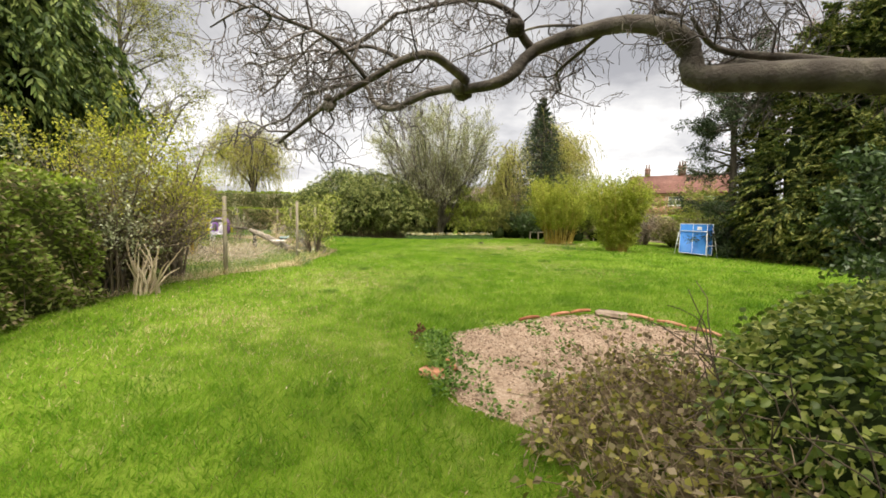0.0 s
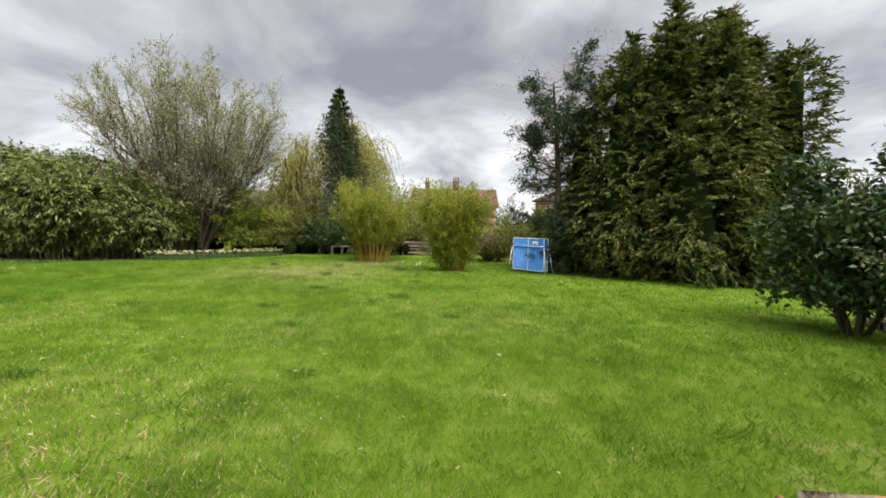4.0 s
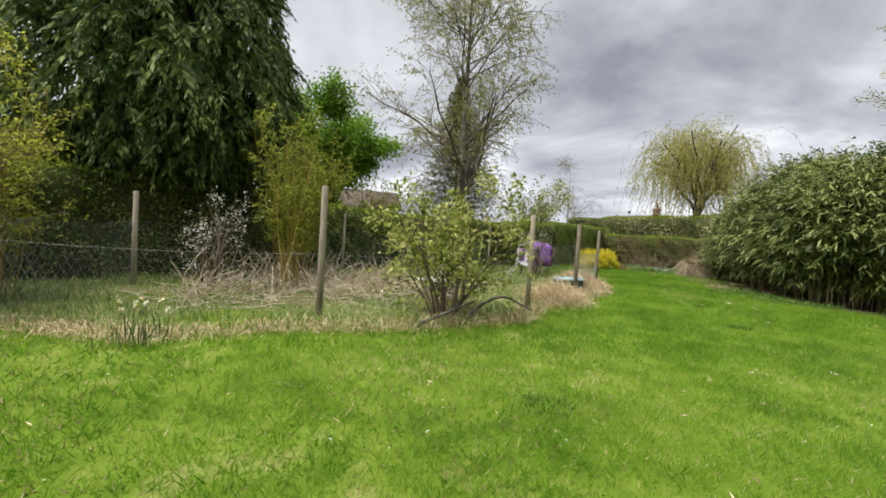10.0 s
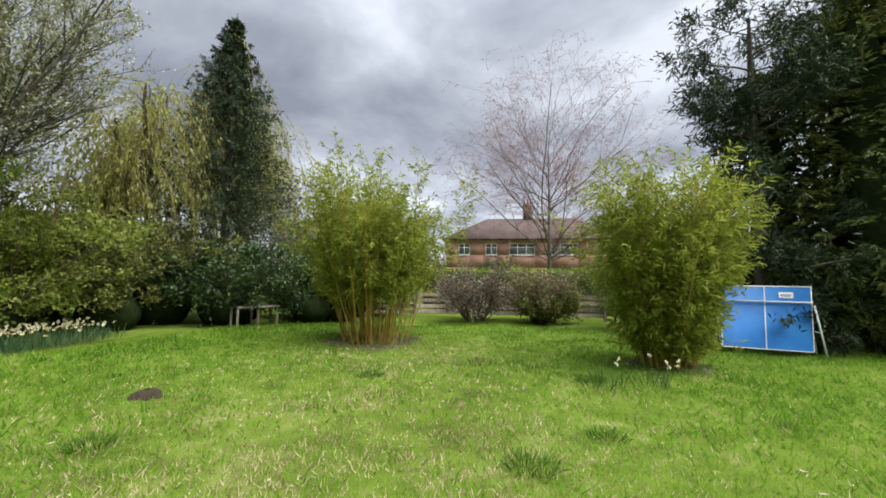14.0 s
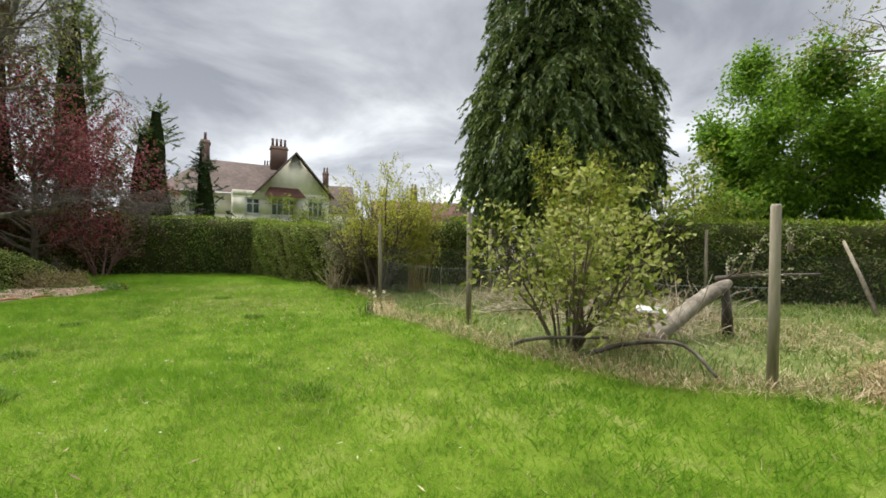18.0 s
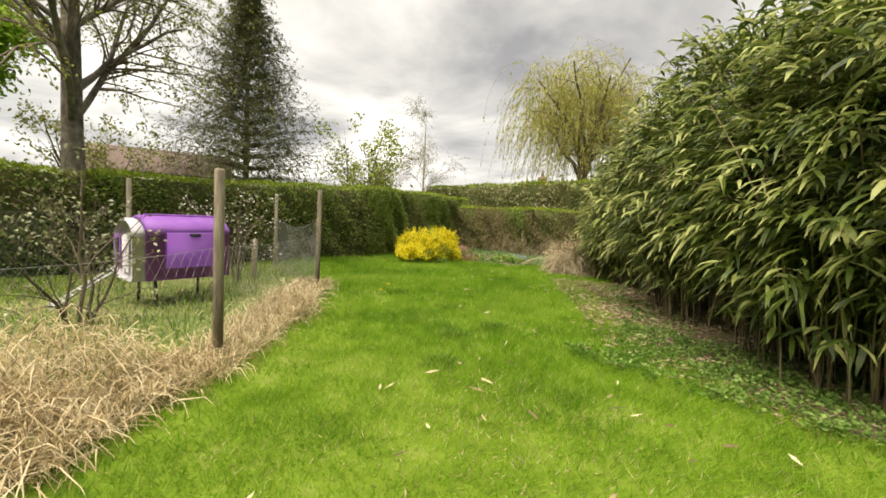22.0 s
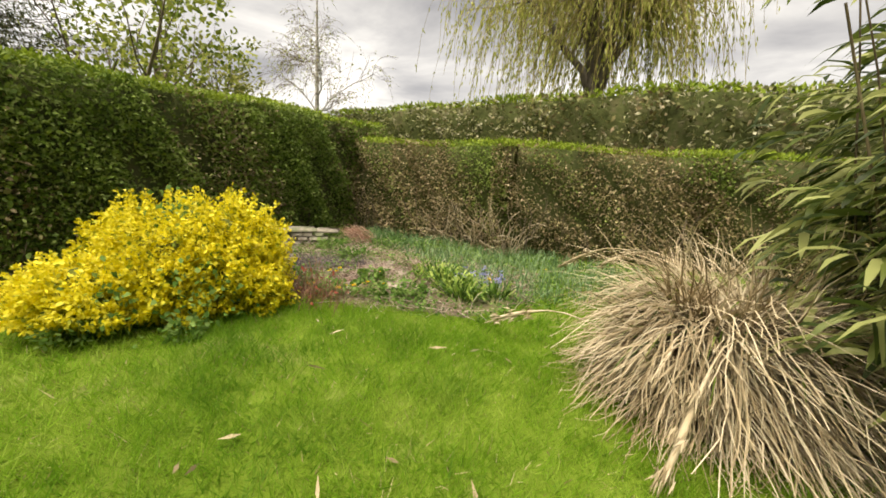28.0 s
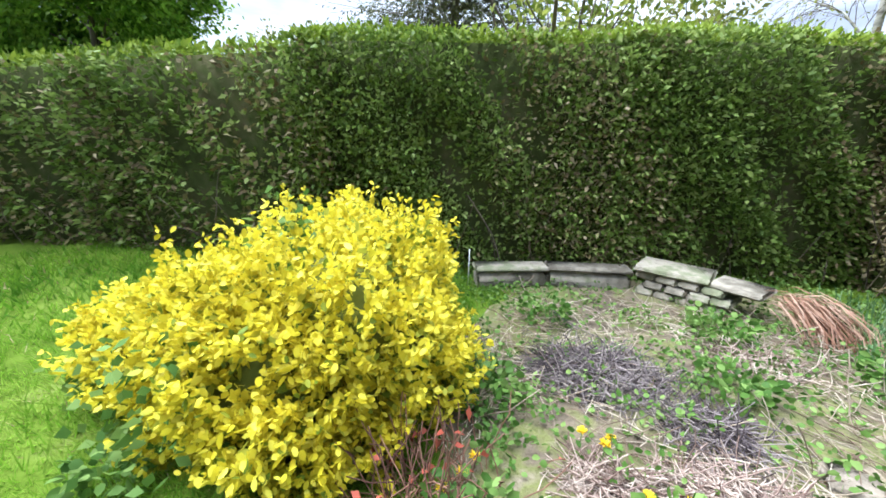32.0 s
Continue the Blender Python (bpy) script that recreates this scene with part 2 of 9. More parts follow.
        ang = np.arange(n) * 2 * np.pi / n
        v = pts[:, :, None] + (x[:, :, None] * np.cos(ang)[:, None] + y[:, :, None] * np.sin(ang)[:, None]) * rad[:, :, None, None]
        k = np.arange(n); r = np.arange(K - 1)
        f = np.stack([k, (k + 1) % n, n + (k + 1) % n, n + k], 1)
        f = (r[:, None, None] * n + f[None]).reshape(-1, 4)
        return self.add(v, (np.arange(N)[:, None, None] * K * n + f[None]).reshape(-1, 4))

    def tube(self, pts, rad, n=8, cap=True):
        pts = np.asarray(pts, float); rad = np.broadcast_to(np.asarray(rad, float), (len(pts),))
        at = self.n
        self.lines(pts[None], rad[None], n)
        if cap:
            self.add([pts[0], pts[-1]])
            k = np.arange(n); last = at + (len(pts) - 1) * n
            c0, c1 = self.n - 2, self.n - 1
            self.t.append(np.stack([np.full(n, c0), at + (k + 1) % n, at + k], 1))
            self.t.append(np.stack([np.full(n, c1), last + k, last + (k + 1) % n], 1))
        return self

    def box(self, c, s, turn=None, bevel=0.0):
        """A box with chamfered edges; turn: a 3 x 3 matrix or an angle about z in degrees."""
        s = np.asarray(s, float) / 2
        bv = min(bevel, float(s.min()) * 0.8)
        if turn is None or np.isscalar(turn):
            a = radians(turn or 0)
            R = np.array([[math.cos(a), -math.sin(a), 0], [math.sin(a), math.cos(a), 0], [0, 0, 1]])
        else:
            R = np.asarray(turn, float)
        if bv <= 0:
            sg = np.array([[x, y, z] for x in (-1, 1) for y in (-1, 1) for z in (-1, 1)], float)
            return self.add((sg * s) @ R.T + np.asarray(c), [[0, 1, 3, 2], [4, 6, 7, 5], [0, 4, 5, 1], [2, 3, 7, 6], [0, 2, 6, 4], [1, 5, 7, 3]])
        v, ids = [], {}
        for x in (-1, 1):
            for y in (-1, 1):
                for z in (-1, 1):
                    for ax in range(3):
                        p = np.array([x, y, z]) * (s - bv)
                        p[ax] = (x, y, z)[ax] * s[ax]
                        ids[(x, y, z, ax)] = len(v); v.append(p)
        q, t = [], []
        for ax in range(3):
            o = [k for k in range(3) if k != ax]
            for sg in (-1, 1):
                loop = []
                for a, b in ((-1, -1), (1, -1), (1, 1), (-1, 1)):
                    k = [0, 0, 0]; k[ax], k[o[0]], k[o[1]] = sg, a, b
                    loop.append(ids[(*k, ax)])
                q.append(loop)
        for ax in range(3):
            o = [k for k in range(3) if k != ax]
            for a in (-1, 1):
                for b in (-1, 1):
                    k0, k1 = [0, 0, 0], [0, 0, 0]
                    k0[ax], k1[ax] = -1, 1
                    k0[o[0]] = k1[o[0]] = a; k0[o[1]] = k1[o[1]] = b
                    q.append([ids[(*k0, o[0])], ids[(*k1, o[0])], ids[(*k1, o[1])], ids[(*k0, o[1])]])
        for x in (-1, 1):
            for y in (-1, 1):
                for z in (-1, 1):
                    t.append([ids[(x, y, z, k)] for k in range(3)])
        return self.add(np.array(v) @ R.T + np.asarray(c), q, t)

    def mesh(self, name, material, smooth=False, origin=(0, 0, 0)):
        v = np.concatenate(self.v) - np.asarray(origin) if self.v else np.zeros((0, 3))
        q = np.concatenate(self.q) if self.q else np.zeros((0, 4), int)
        t = np.concatenate(self.t) if self.t else np.zeros((0, 3), int)
        me = bpy.data.meshes.new(name)
        me.vertices.add(len(v)); me.vertices.foreach_set("co", v.astype(np.float32).ravel())
        loops = np.concatenate([q.ravel(), t.ravel()]).astype(np.int32)
        starts = np.concatenate([np.arange(len(q)) * 4, len(q) * 4 + np.arange(len(t)) * 3]).astype(np.int32)
        me.loops.add(len(loops)); me.loops.foreach_set("vertex_index", loops)
        me.polygons.add(len(starts)); me.polygons.foreach_set("loop_start", starts)
        me.update(calc_edges=True)
        if smooth:
            me.polygons.foreach_set("use_smooth", np.ones(len(starts), bool))
        if material:
            me.materials.append(material)
        return me


def part(name, geo, material, parent=None, label="", smooth=False, kind=""):
    """Links a Geo built in world coordinates as one mesh object, under parent if there is one."""
    origin = Vector((0, 0, 0))
    p = parent
    while p is not None:
        origin = origin + p.location
        p = p.parent
    ob = new(name, geo.mesh(name, material, smooth, origin))
    if parent is not None:
        ob.parent = parent
    return tagged(ob, label=label, kind=kind)


def thing(name, at, label, category, group="", kind=""):
    ob = new(name)
    ob.empty_display_size = 0.2
    ob.location = at
    return tagged(ob, label, category, group, kind)


def stuff(name, geo, material, label, category, smooth=False, group=""):
    return tagged(part(name, geo, material, None, "", smooth), label, category, group, "stuff")


# ---------------------------------------------------------------- growing trees
def shoot(base, d, length, K, wig, grav, rng):
    """Polylines that start at base along d and wander; grav > 0 sinks, < 0 rises."""
    n = len(base)
    pts = np.zeros((n, K, 3)); pts[:, 0] = base
    d = unit(d.copy())
    step = (np.broadcast_to(np.asarray(length, float), (n,)) / (K - 1))[:, None]
    for k in range(1, K):
        pts[:, k] = pts[:, k - 1] + d * step
        d = d + wig * rng.normal(size=(n, 3))
        d[:, 2] -= grav
        d = unit(d)
    return pts


def branch(par, prad, m, u0, u1, length, angle, K=5, up=0.0, wig=0.12, grav=0.0, rscale=0.55, rng=RNG, vary=0.3, tiprad=0.3):
    """m children on every parent polyline; length is a share of the parent's length, or metres if negative."""
    N, P, _ = par.shape
    idx = np.repeat(np.arange(N), m)
    u = rng.uniform(u0, u1, N * m)
    f = u * (P - 1); i = np.minimum(f.astype(int), P - 2); w = (f - i)[:, None]
    base = par[idx, i] * (1 - w) + par[idx, i + 1] * w
    tan = unit(par[idx, i + 1] - par[idx, i])
    r = prad[idx, i] * (1 - w[:, 0]) + prad[idx, i + 1] * w[:, 0]
    perp = unit(np.cross(tan, rdir(N * m, rng)))
    a = np.radians(angle) * rng.uniform(0.7, 1.3, N * m)[:, None]
    d = np.cos(a) * tan + np.sin(a) * perp
    d[:, 2] += up
    plen = np.linalg.norm(np.diff(par, axis=1), axis=2).sum(1)[idx]
    L = (-length if length < 0 else length * plen * (1.15 - 0.6 * u)) * rng.uniform(1 - vary, 1 + vary, N * m)
    pts = shoot(base, d, L, K, wig, grav, rng)
    rad = (r * rscale)[:, None] * np.linspace(1, tiprad, K)[None]
    return pts, rad


def along(pts, per, rng, u0=0.15, spread=0.0):
    """Random points on polylines, with the way the line runs there."""
    N, P, _ = pts.shape
    idx = np.repeat(np.arange(N), per)
    f = rng.uniform(u0, 1, N * per) * (P - 1)
    i = np.minimum(f.astype(int), P - 2); w = (f - i)[:, None]
    p = pts[idx, i] * (1 - w) + pts[idx, i + 1] * w
    if spread:
        p = p + rng.normal(scale=spread, size=p.shape)
    return p, unit(pts[idx, i + 1] - pts[idx, i])


def line3(*pts):
    return np.array(pts, float)[None]


def smoothline(pts, K):
    """A rounded polyline of K points through the given ones."""
    pts = np.asarray(pts, float)
    t = np.linspace(0, len(pts) - 1, K)
    out = []
    for v in t:
        i = min(int(v), len(pts) - 2); w = v - i
        p0, p1, p2, p3 = pts[max(i - 1, 0)], pts[i], pts[i + 1], pts[min(i + 2, len(pts) - 1)]
        out.append(0.5 * (2 * p1 + (p2 - p0) * w + (2 * p0 - 5 * p1 + 4 * p2 - p3) * w ** 2 + (3 * p1 - p0 - 3 * p2 + p3) * w ** 3))
    return np.array(out)


def tree_parts(t, wood, woodmat, crown, crownmat, twigs=None, twigmat=None):
    part("trunk", wood, woodmat, t, smooth=True)
    if twigs is not None:
        part("twig_mass", twigs, twigmat or TWIG, t, kind="stuff")
    if crown is not None:
        part("crown", crown, crownmat, t)

# ---------------------------------------------------------------- ground
def bumps(x, y):
    """The lawn's gentle unevenness."""
    return 0.018 * np.sin(x * 1.3 + 0.6 * y) + 0.015 * np.sin(y * 1.7 - 0.4 * x + 1.0) + 0.012 * np.sin(2.9 * x + 2.3 * y)


LAWN = mat("lawn_turf", [(0.06, 0.10, 0.009), (0.09, 0.145, 0.012), (0.12, 0.18, 0.02), (0.19, 0.21, 0.06)], 0.95, 3.0, 0.7, 0.8, 60, spec=0.1)


def near_ground():
    g = Geo()
    xs = np.concatenate([[-3000, -600, -150, -80, -45], np.arange(-30, 30.1, 0.5), [45, 80, 150, 600, 3000]])
    ys = np.concatenate([[-3000, -600, -150, -80, -40], np.arange(-22, 52.1, 0.5), [70, 110, 200, 600, 3000]])
    X, Y = np.meshgrid(xs, ys, indexing="ij")
    fade = np.clip((30 - np.maximum(np.abs(X), np.abs(Y - 15) * 0.8)) / 4, 0, 1)
    Z = bumps(X, Y) * fade
    n, m = X.shape
    i = np.arange(n * m).reshape(n, m)
    g.add(np.stack([X, Y, Z], -1), np.stack([i[:-1, :-1], i[1:, :-1], i[1:, 1:], i[:-1, 1:]], -1).reshape(-1, 4))
    ob = part("ground", g, LAWN, smooth=True)
    tagged(ob, "uneven green garden lawn reaching to the surrounding land", "lawn", kind="structure")


near_ground()

# the line walked, and the parts of the lawn seen close by
LANE = [(-1.3, -3.2), (-1.7, -1.5), (-1.5, 0.8), (0.8, 3.9), (2.1, 5.5), (2.2, 7.5), (1.6, 10.0), (1.7, 14.5), (0.4, 16.5), (-1.9, 19.0), (-3.9, 21.8), (-6.0, 24.8), (-8.6, 28.6), (-10.2, 30.4), (-11.9, 31.8)]


def lane_distance(x, y):
    best = np.full(x.shape, 1e9)
    for (ax, ay), (bx, by) in zip(LANE[:-1], LANE[1:]):
        dx, dy = bx - ax, by - ay
        u = np.clip(((x - ax) * dx + (y - ay) * dy) / (dx * dx + dy * dy), 0, 1)
        best = np.minimum(best, np.hypot(x - ax - u * dx, y - ay - u * dy))
    return best


def inside(x, y, poly):
    poly = np.asarray(poly, float)
    c = np.zeros(x.shape, bool)
    for (ax, ay), (bx, by) in zip(poly, np.roll(poly, -1, 0)):
        hit = (ay > y) != (by > y)
        with np.errstate(divide="ignore", invalid="ignore"):
            c ^= hit & (x < (bx - ax) * (y - ay) / (by - ay) + ax)
    return c


EDGE_W = [(-6.2, 4.0), (-5.9, 5.3), (-4.95, 7.7), (-3.75, 9.0), (-3.5, 11.0), (-3.3, 13.0), (-3.2, 14.6), (-4.5, 16.4), (-5.4, 19.4), (-6.8, 21.5), (-8.9, 23.3), (-10.6, 24.6)]
GRAVEL = [(-0.85, -0.6), (-0.85, 0.0), (-0.7, 0.55), (-0.5, 1.3), (0.3, 1.75), (0.95, 1.98), (2.05, 2.32), (2.5, 1.85), (2.85, 1.15), (2.9, -0.2), (1.9, -1.2), (0.6, -1.3), (-0.3, -1.1)]
SASA_SOIL = [(-2.9, 24.9), (-4.6, 25.8), (-5.8, 27.2), (-7.2, 29.4), (-8.2, 30.2), (-6.5, 33.5), (2.5, 33.0), (2.6, 24.6)]
BED = [(-12.9, 31.5), (-11.6, 32.4), (-11.3, 33.6), (-12.2, 35.3), (-17.2, 34.8), (-16.6, 31.6), (-14.5, 31.0)]
LAWN_POLY = [(-6.0, -6.0), *EDGE_W, (-14.2, 24.8), (-16.1, 26.4), (-16.9, 30.0), (-17.4, 34.5), (-10.5, 37.5), (-7.5, 34.0), (-5.4, 28.2), (-4.2, 26.7), (-2.9, 25.8), (1.3, 24.7), (11.5, 25.0), (15.0, 19.0), (14.5, 3.0), (14, -3.0), (8, -5), (4.5, -0.5), (2.9, -0.2), (-0.3, -1.1), (-0.4, -2.0), (0.3, -6.0)]


def lawn_mask(x, y):
    bare = inside(x, y, SASA_SOIL) & (np.sin(37.0 * x + 23.0 * y) + np.sin(1.9 * x - 2.6 * y) + 0.5 * np.sin(6 * x + 5 * y) < 0.85)
    return inside(x, y, LAWN_POLY) & ~inside(x, y, GRAVEL) & ~bare & ~inside(x, y, BED)


def clumping(x, y):
    return np.sin(x * 2.1 + 1.7 * np.sin(y * 1.3)) * np.sin(y * 2.4 + 1.3 * np.sin(x * 1.1)) * 0.5 + 0.35 * np.sin(5.3 * x + 2.0 * y) * np.sin(4.7 * y - 1.5 * x)


def lushness(x, y):
    """Where the coarser, darker grass has spread."""
    a = np.sin(1.05 * x + 1.9 * np.sin(0.63 * y + 0.4)) * np.sin(0.92 * y + 1.6 * np.sin(0.71 * x))
    b = np.sin(2.7 * x + 1.2 * y + 2.0) * np.sin(2.3 * y - 1.4 * x)
    c = np.sin(6.1 * x - 2.2 * y) * np.sin(5.3 * y + 2.7 * x + 1.0)
    return 0.45 * a + 0.35 * b + 0.3 * c


DRY = [(3.6, 16.4, 1.8, 0.6), (6.3, 15.2, 1.7, 0.45), (3.9, 13.2, 1.5, 0.4), (7.2, 18.2, 1.8, 0.6), (4.2, 9.0, 1.3, 0.3), (-2.0, 1.2, 1.0, 0.3), (-4.6, 22.6, 1.0, 0.22), (5.0, 17.0, 3.4, 0.8), (1.0, 8.5, 1.2, 0.35), (-2.4, 6.0, 2.4, 0.55), (-3.3, 2.5, 1.6, 0.5), (-1.6, 12.0, 1.4, 0.3), (8.9, 18.6, 2.2, 0.7), (4.5, 7.0, 1.5, 0.35)]


def dryness(x, y):
    d = np.zeros(x.shape)
    for cx, cy, r, a in DRY:
        d = np.maximum(d, a * np.exp(-((x - cx) ** 2 + (y - cy) ** 2) / r ** 2))
    return d


GRASS = leafm("grass_blades", (0.108, 0.235, 0.017), (0.16, 0.305, 0.022), (0.218, 0.375, 0.032), (0.325, 0.44, 0.075), trans=0.55, island=0.22, rough=0.55, spec=0.12)
GRASS_LUSH = leafm("coarse_grass_blades", (0.075, 0.175, 0.014), (0.11, 0.235, 0.019), (0.165, 0.295, 0.027), (0.24, 0.36, 0.05), trans=0.52, island=0.25, rough=0.5, spec=0.15)
GRASS_DRY = leafm("dry_grass_blades", (0.22, 0.17, 0.08), (0.40, 0.33, 0.18), (0.55, 0.47, 0.28), trans=0.25, rough=0.7)


def grass():
    rng = np.random.default_rng(11)
    green, straw, lush = Geo(), Geo(), Geo()
    for lo, hi, per, tall, wide in ((0.0, 2.2, 3300, 0.09, 0.0066), (2.2, 4.5, 1500, 0.09, 0.011), (4.5, 8.0, 700, 0.085, 0.018), (8.0, 16.0, 300, 0.085, 0.03)):
        area = (19.0 + 18.0) * (40.0 + 6.0)
        n = int(area * per)
        # draw in batches near the lane only
        cells = np.stack(np.meshgrid(np.arange(-18, 16, 1.0), np.arange(-6, 39, 1.0), indexing="ij"), -1).reshape(-1, 2) + 0.5
        dist = lane_distance(cells[:, 0], cells[:, 1])
        cells = cells[(dist > lo - 0.8) & (dist < hi + 0.8)]
        x = (cells[:, 0, None] + rng.uniform(-0.5, 0.5, (len(cells), per))).ravel()
        y = (cells[:, 1, None] + rng.uniform(-0.5, 0.5, (len(cells), per))).ravel()
        d = lane_distance(x, y)
        ok = (d >= lo) & (d < hi) & lawn_mask(x, y)
        x, y = x[ok], y[ok]
        c = clumping(x, y)
        keep = rng.random(len(x)) < np.clip(0.8 + 0.3 * c, 0.6, 1)
        x, y, c = x[keep], y[keep], c[keep]
        dry = rng.random(len(x)) < 0.04 + dryness(x, y)
        h = tall * (1 + 0.35 * (y > 23)) * rng.uniform(0.45, 1.3, len(x)) * (1 + 0.4 * np.clip(c, -0.6, 1.0)) * np.where(dry, 0.7, 1.0)
        lean = rng.normal(scale=0.75, size=(len(x), 2)) + np.array([0.15, 0.05])
        p = np.stack([x, y, bumps(x, y) - 0.005], 1)
        dd = np.concatenate([lean, np.ones((len(x), 1))], 1)
        rank = ~dry & (rng.random(len(x)) < np.clip(0.08 + 1.5 * (lushness(x, y) - 0.12), 0.06, 0.85))
        h = np.where(rank, h * 1.3, h)
        for geo, sel in ((green, ~dry & ~rank), (straw, dry), (lush, rank)):
            k = int(sel.sum())
            if not k:
                continue
            q, t = p[sel], unit(dd[sel])
            side = unit(np.cross(t, rdir(k, rng))) * (wide * rng.uniform(0.6, 1.3, k))[:, None] / 2
            tip = q + t * h[sel][:, None]
            geo.add(np.stack([q - side, q + side, tip], 1), None, np.arange(3 * k).reshape(k, 3))
    stuff("grass", green, GRASS, "long fresh green lawn grass in uneven clumps", "grass")
    stuff("coarse_grass", lush, GRASS_LUSH, "darker patches of coarse lush grass in the lawn", "grass")
    stuff("dry_grass", straw, GRASS_DRY, "straw coloured dead blades among the lawn grass", "grass")


grass()


def tuft(x, y, r, h, n, seed):
    rng = np.random.default_rng(seed)
    g = Geo()
    a, q = rng.uniform(0, 2 * np.pi, n), r * np.sqrt(rng.random(n)) * 0.6
    p = np.stack([x + q * np.cos(a), y + q * np.sin(a), np.full(n, -0.01) + bumps(x, y)], 1)
    d = np.stack([np.cos(a) * 0.9 * q / r, np.sin(a) * 0.9 * q / r, np.ones(n)], 1) + rng.normal(scale=0.25, size=(n, 3))
    g.blades(p, d, h * 0.95 * rng.uniform(0.6, 1.2, n), 0.009, 0.4, rng=rng)
    ob = part("grass_tuft", g, TUFTM)
    tagged(ob, "dark green tussock of coarse grass on the lawn", "grass tuft", "lawn tussocks")


TUFTM = leafm("tussock_blades", (0.05, 0.11, 0.010), (0.085, 0.165, 0.015), (0.14, 0.235, 0.03), trans=0.3)
for k, (tx, ty, tr, th) in enumerate([(4.58, 10.1, 0.36, 0.24), (1.52, 10.5, 0.34, 0.2), (3.8, 19.05, 0.32, 0.18), (-7.82, 25.5, 0.32, 0.16), (-6.54, 24.2, 0.3, 0.2), (-6.37, 24.87, 0.3, 0.2), (-5.9, 23.4, 0.32, 0.2), (-9.43, 25.5, 0.34, 0.16), (5.1, 15.4, 0.34, 0.2), (8.2, 15.2, 0.3, 0.24), (6.1, 14.9, 0.3, 0.15), (0.25, 20.4, 0.4, 0.18), (3.5, 12.4, 0.4, 0.16), (1.3, 8.7, 0.34, 0.15), (-0.6, 12.3, 0.34, 0.15), (-1.6, 18.4, 0.3, 0.16), (9.5, 6.7, 0.4, 0.15), (6.5, 12.0, 0.34, 0.16), (7.5, 8.0, 0.4, 0.16), (2.2, 15.9, 0.28, 0.14), (-2.4, 4.6, 0.32, 0.15), (0.6, 6.4, 0.3, 0.14), (4.0, 7.6, 0.32, 0.15), (-1.8, 8.0, 0.3, 0.14), (7.0, 18.3, 0.3, 0.15), (2.0, 21.6, 0.3, 0.16), (-3.4, 20.6, 0.28, 0.14)]):
    tuft(tx, ty, tr, th, 260, 100 + k)

MOLE = mat("molehill_earth", [(0.03, 0.022, 0.014), (0.07, 0.05, 0.03)], 1.0, 12, 2, 1.0, 40)
g = Geo()
a = np.linspace(0, 2 * np.pi, 25)[:-1]
rings = [np.stack([4.85 + rr * (0.19 + 0.03 * np.sin(3 * a)) * np.cos(a), 20.1 + rr * (0.19 + 0.03 * np.sin(3 * a)) * np.sin(a), np.full(24, zz)], 1) for rr, zz in ((1.0, -0.02), (0.8, 0.05), (0.5, 0.085), (0.15, 0.10))]
k = np.arange(24)
g.add(np.concatenate(rings), np.concatenate([np.stack([j * 24 + k, j * 24 + (k + 1) % 24, (j + 1) * 24 + (k + 1) % 24, (j + 1) * 24 + k], 1) for j in range(3)]))
tagged(part("molehill", g, MOLE, smooth=True), "small dark earth molehill on the lawn", "molehill")

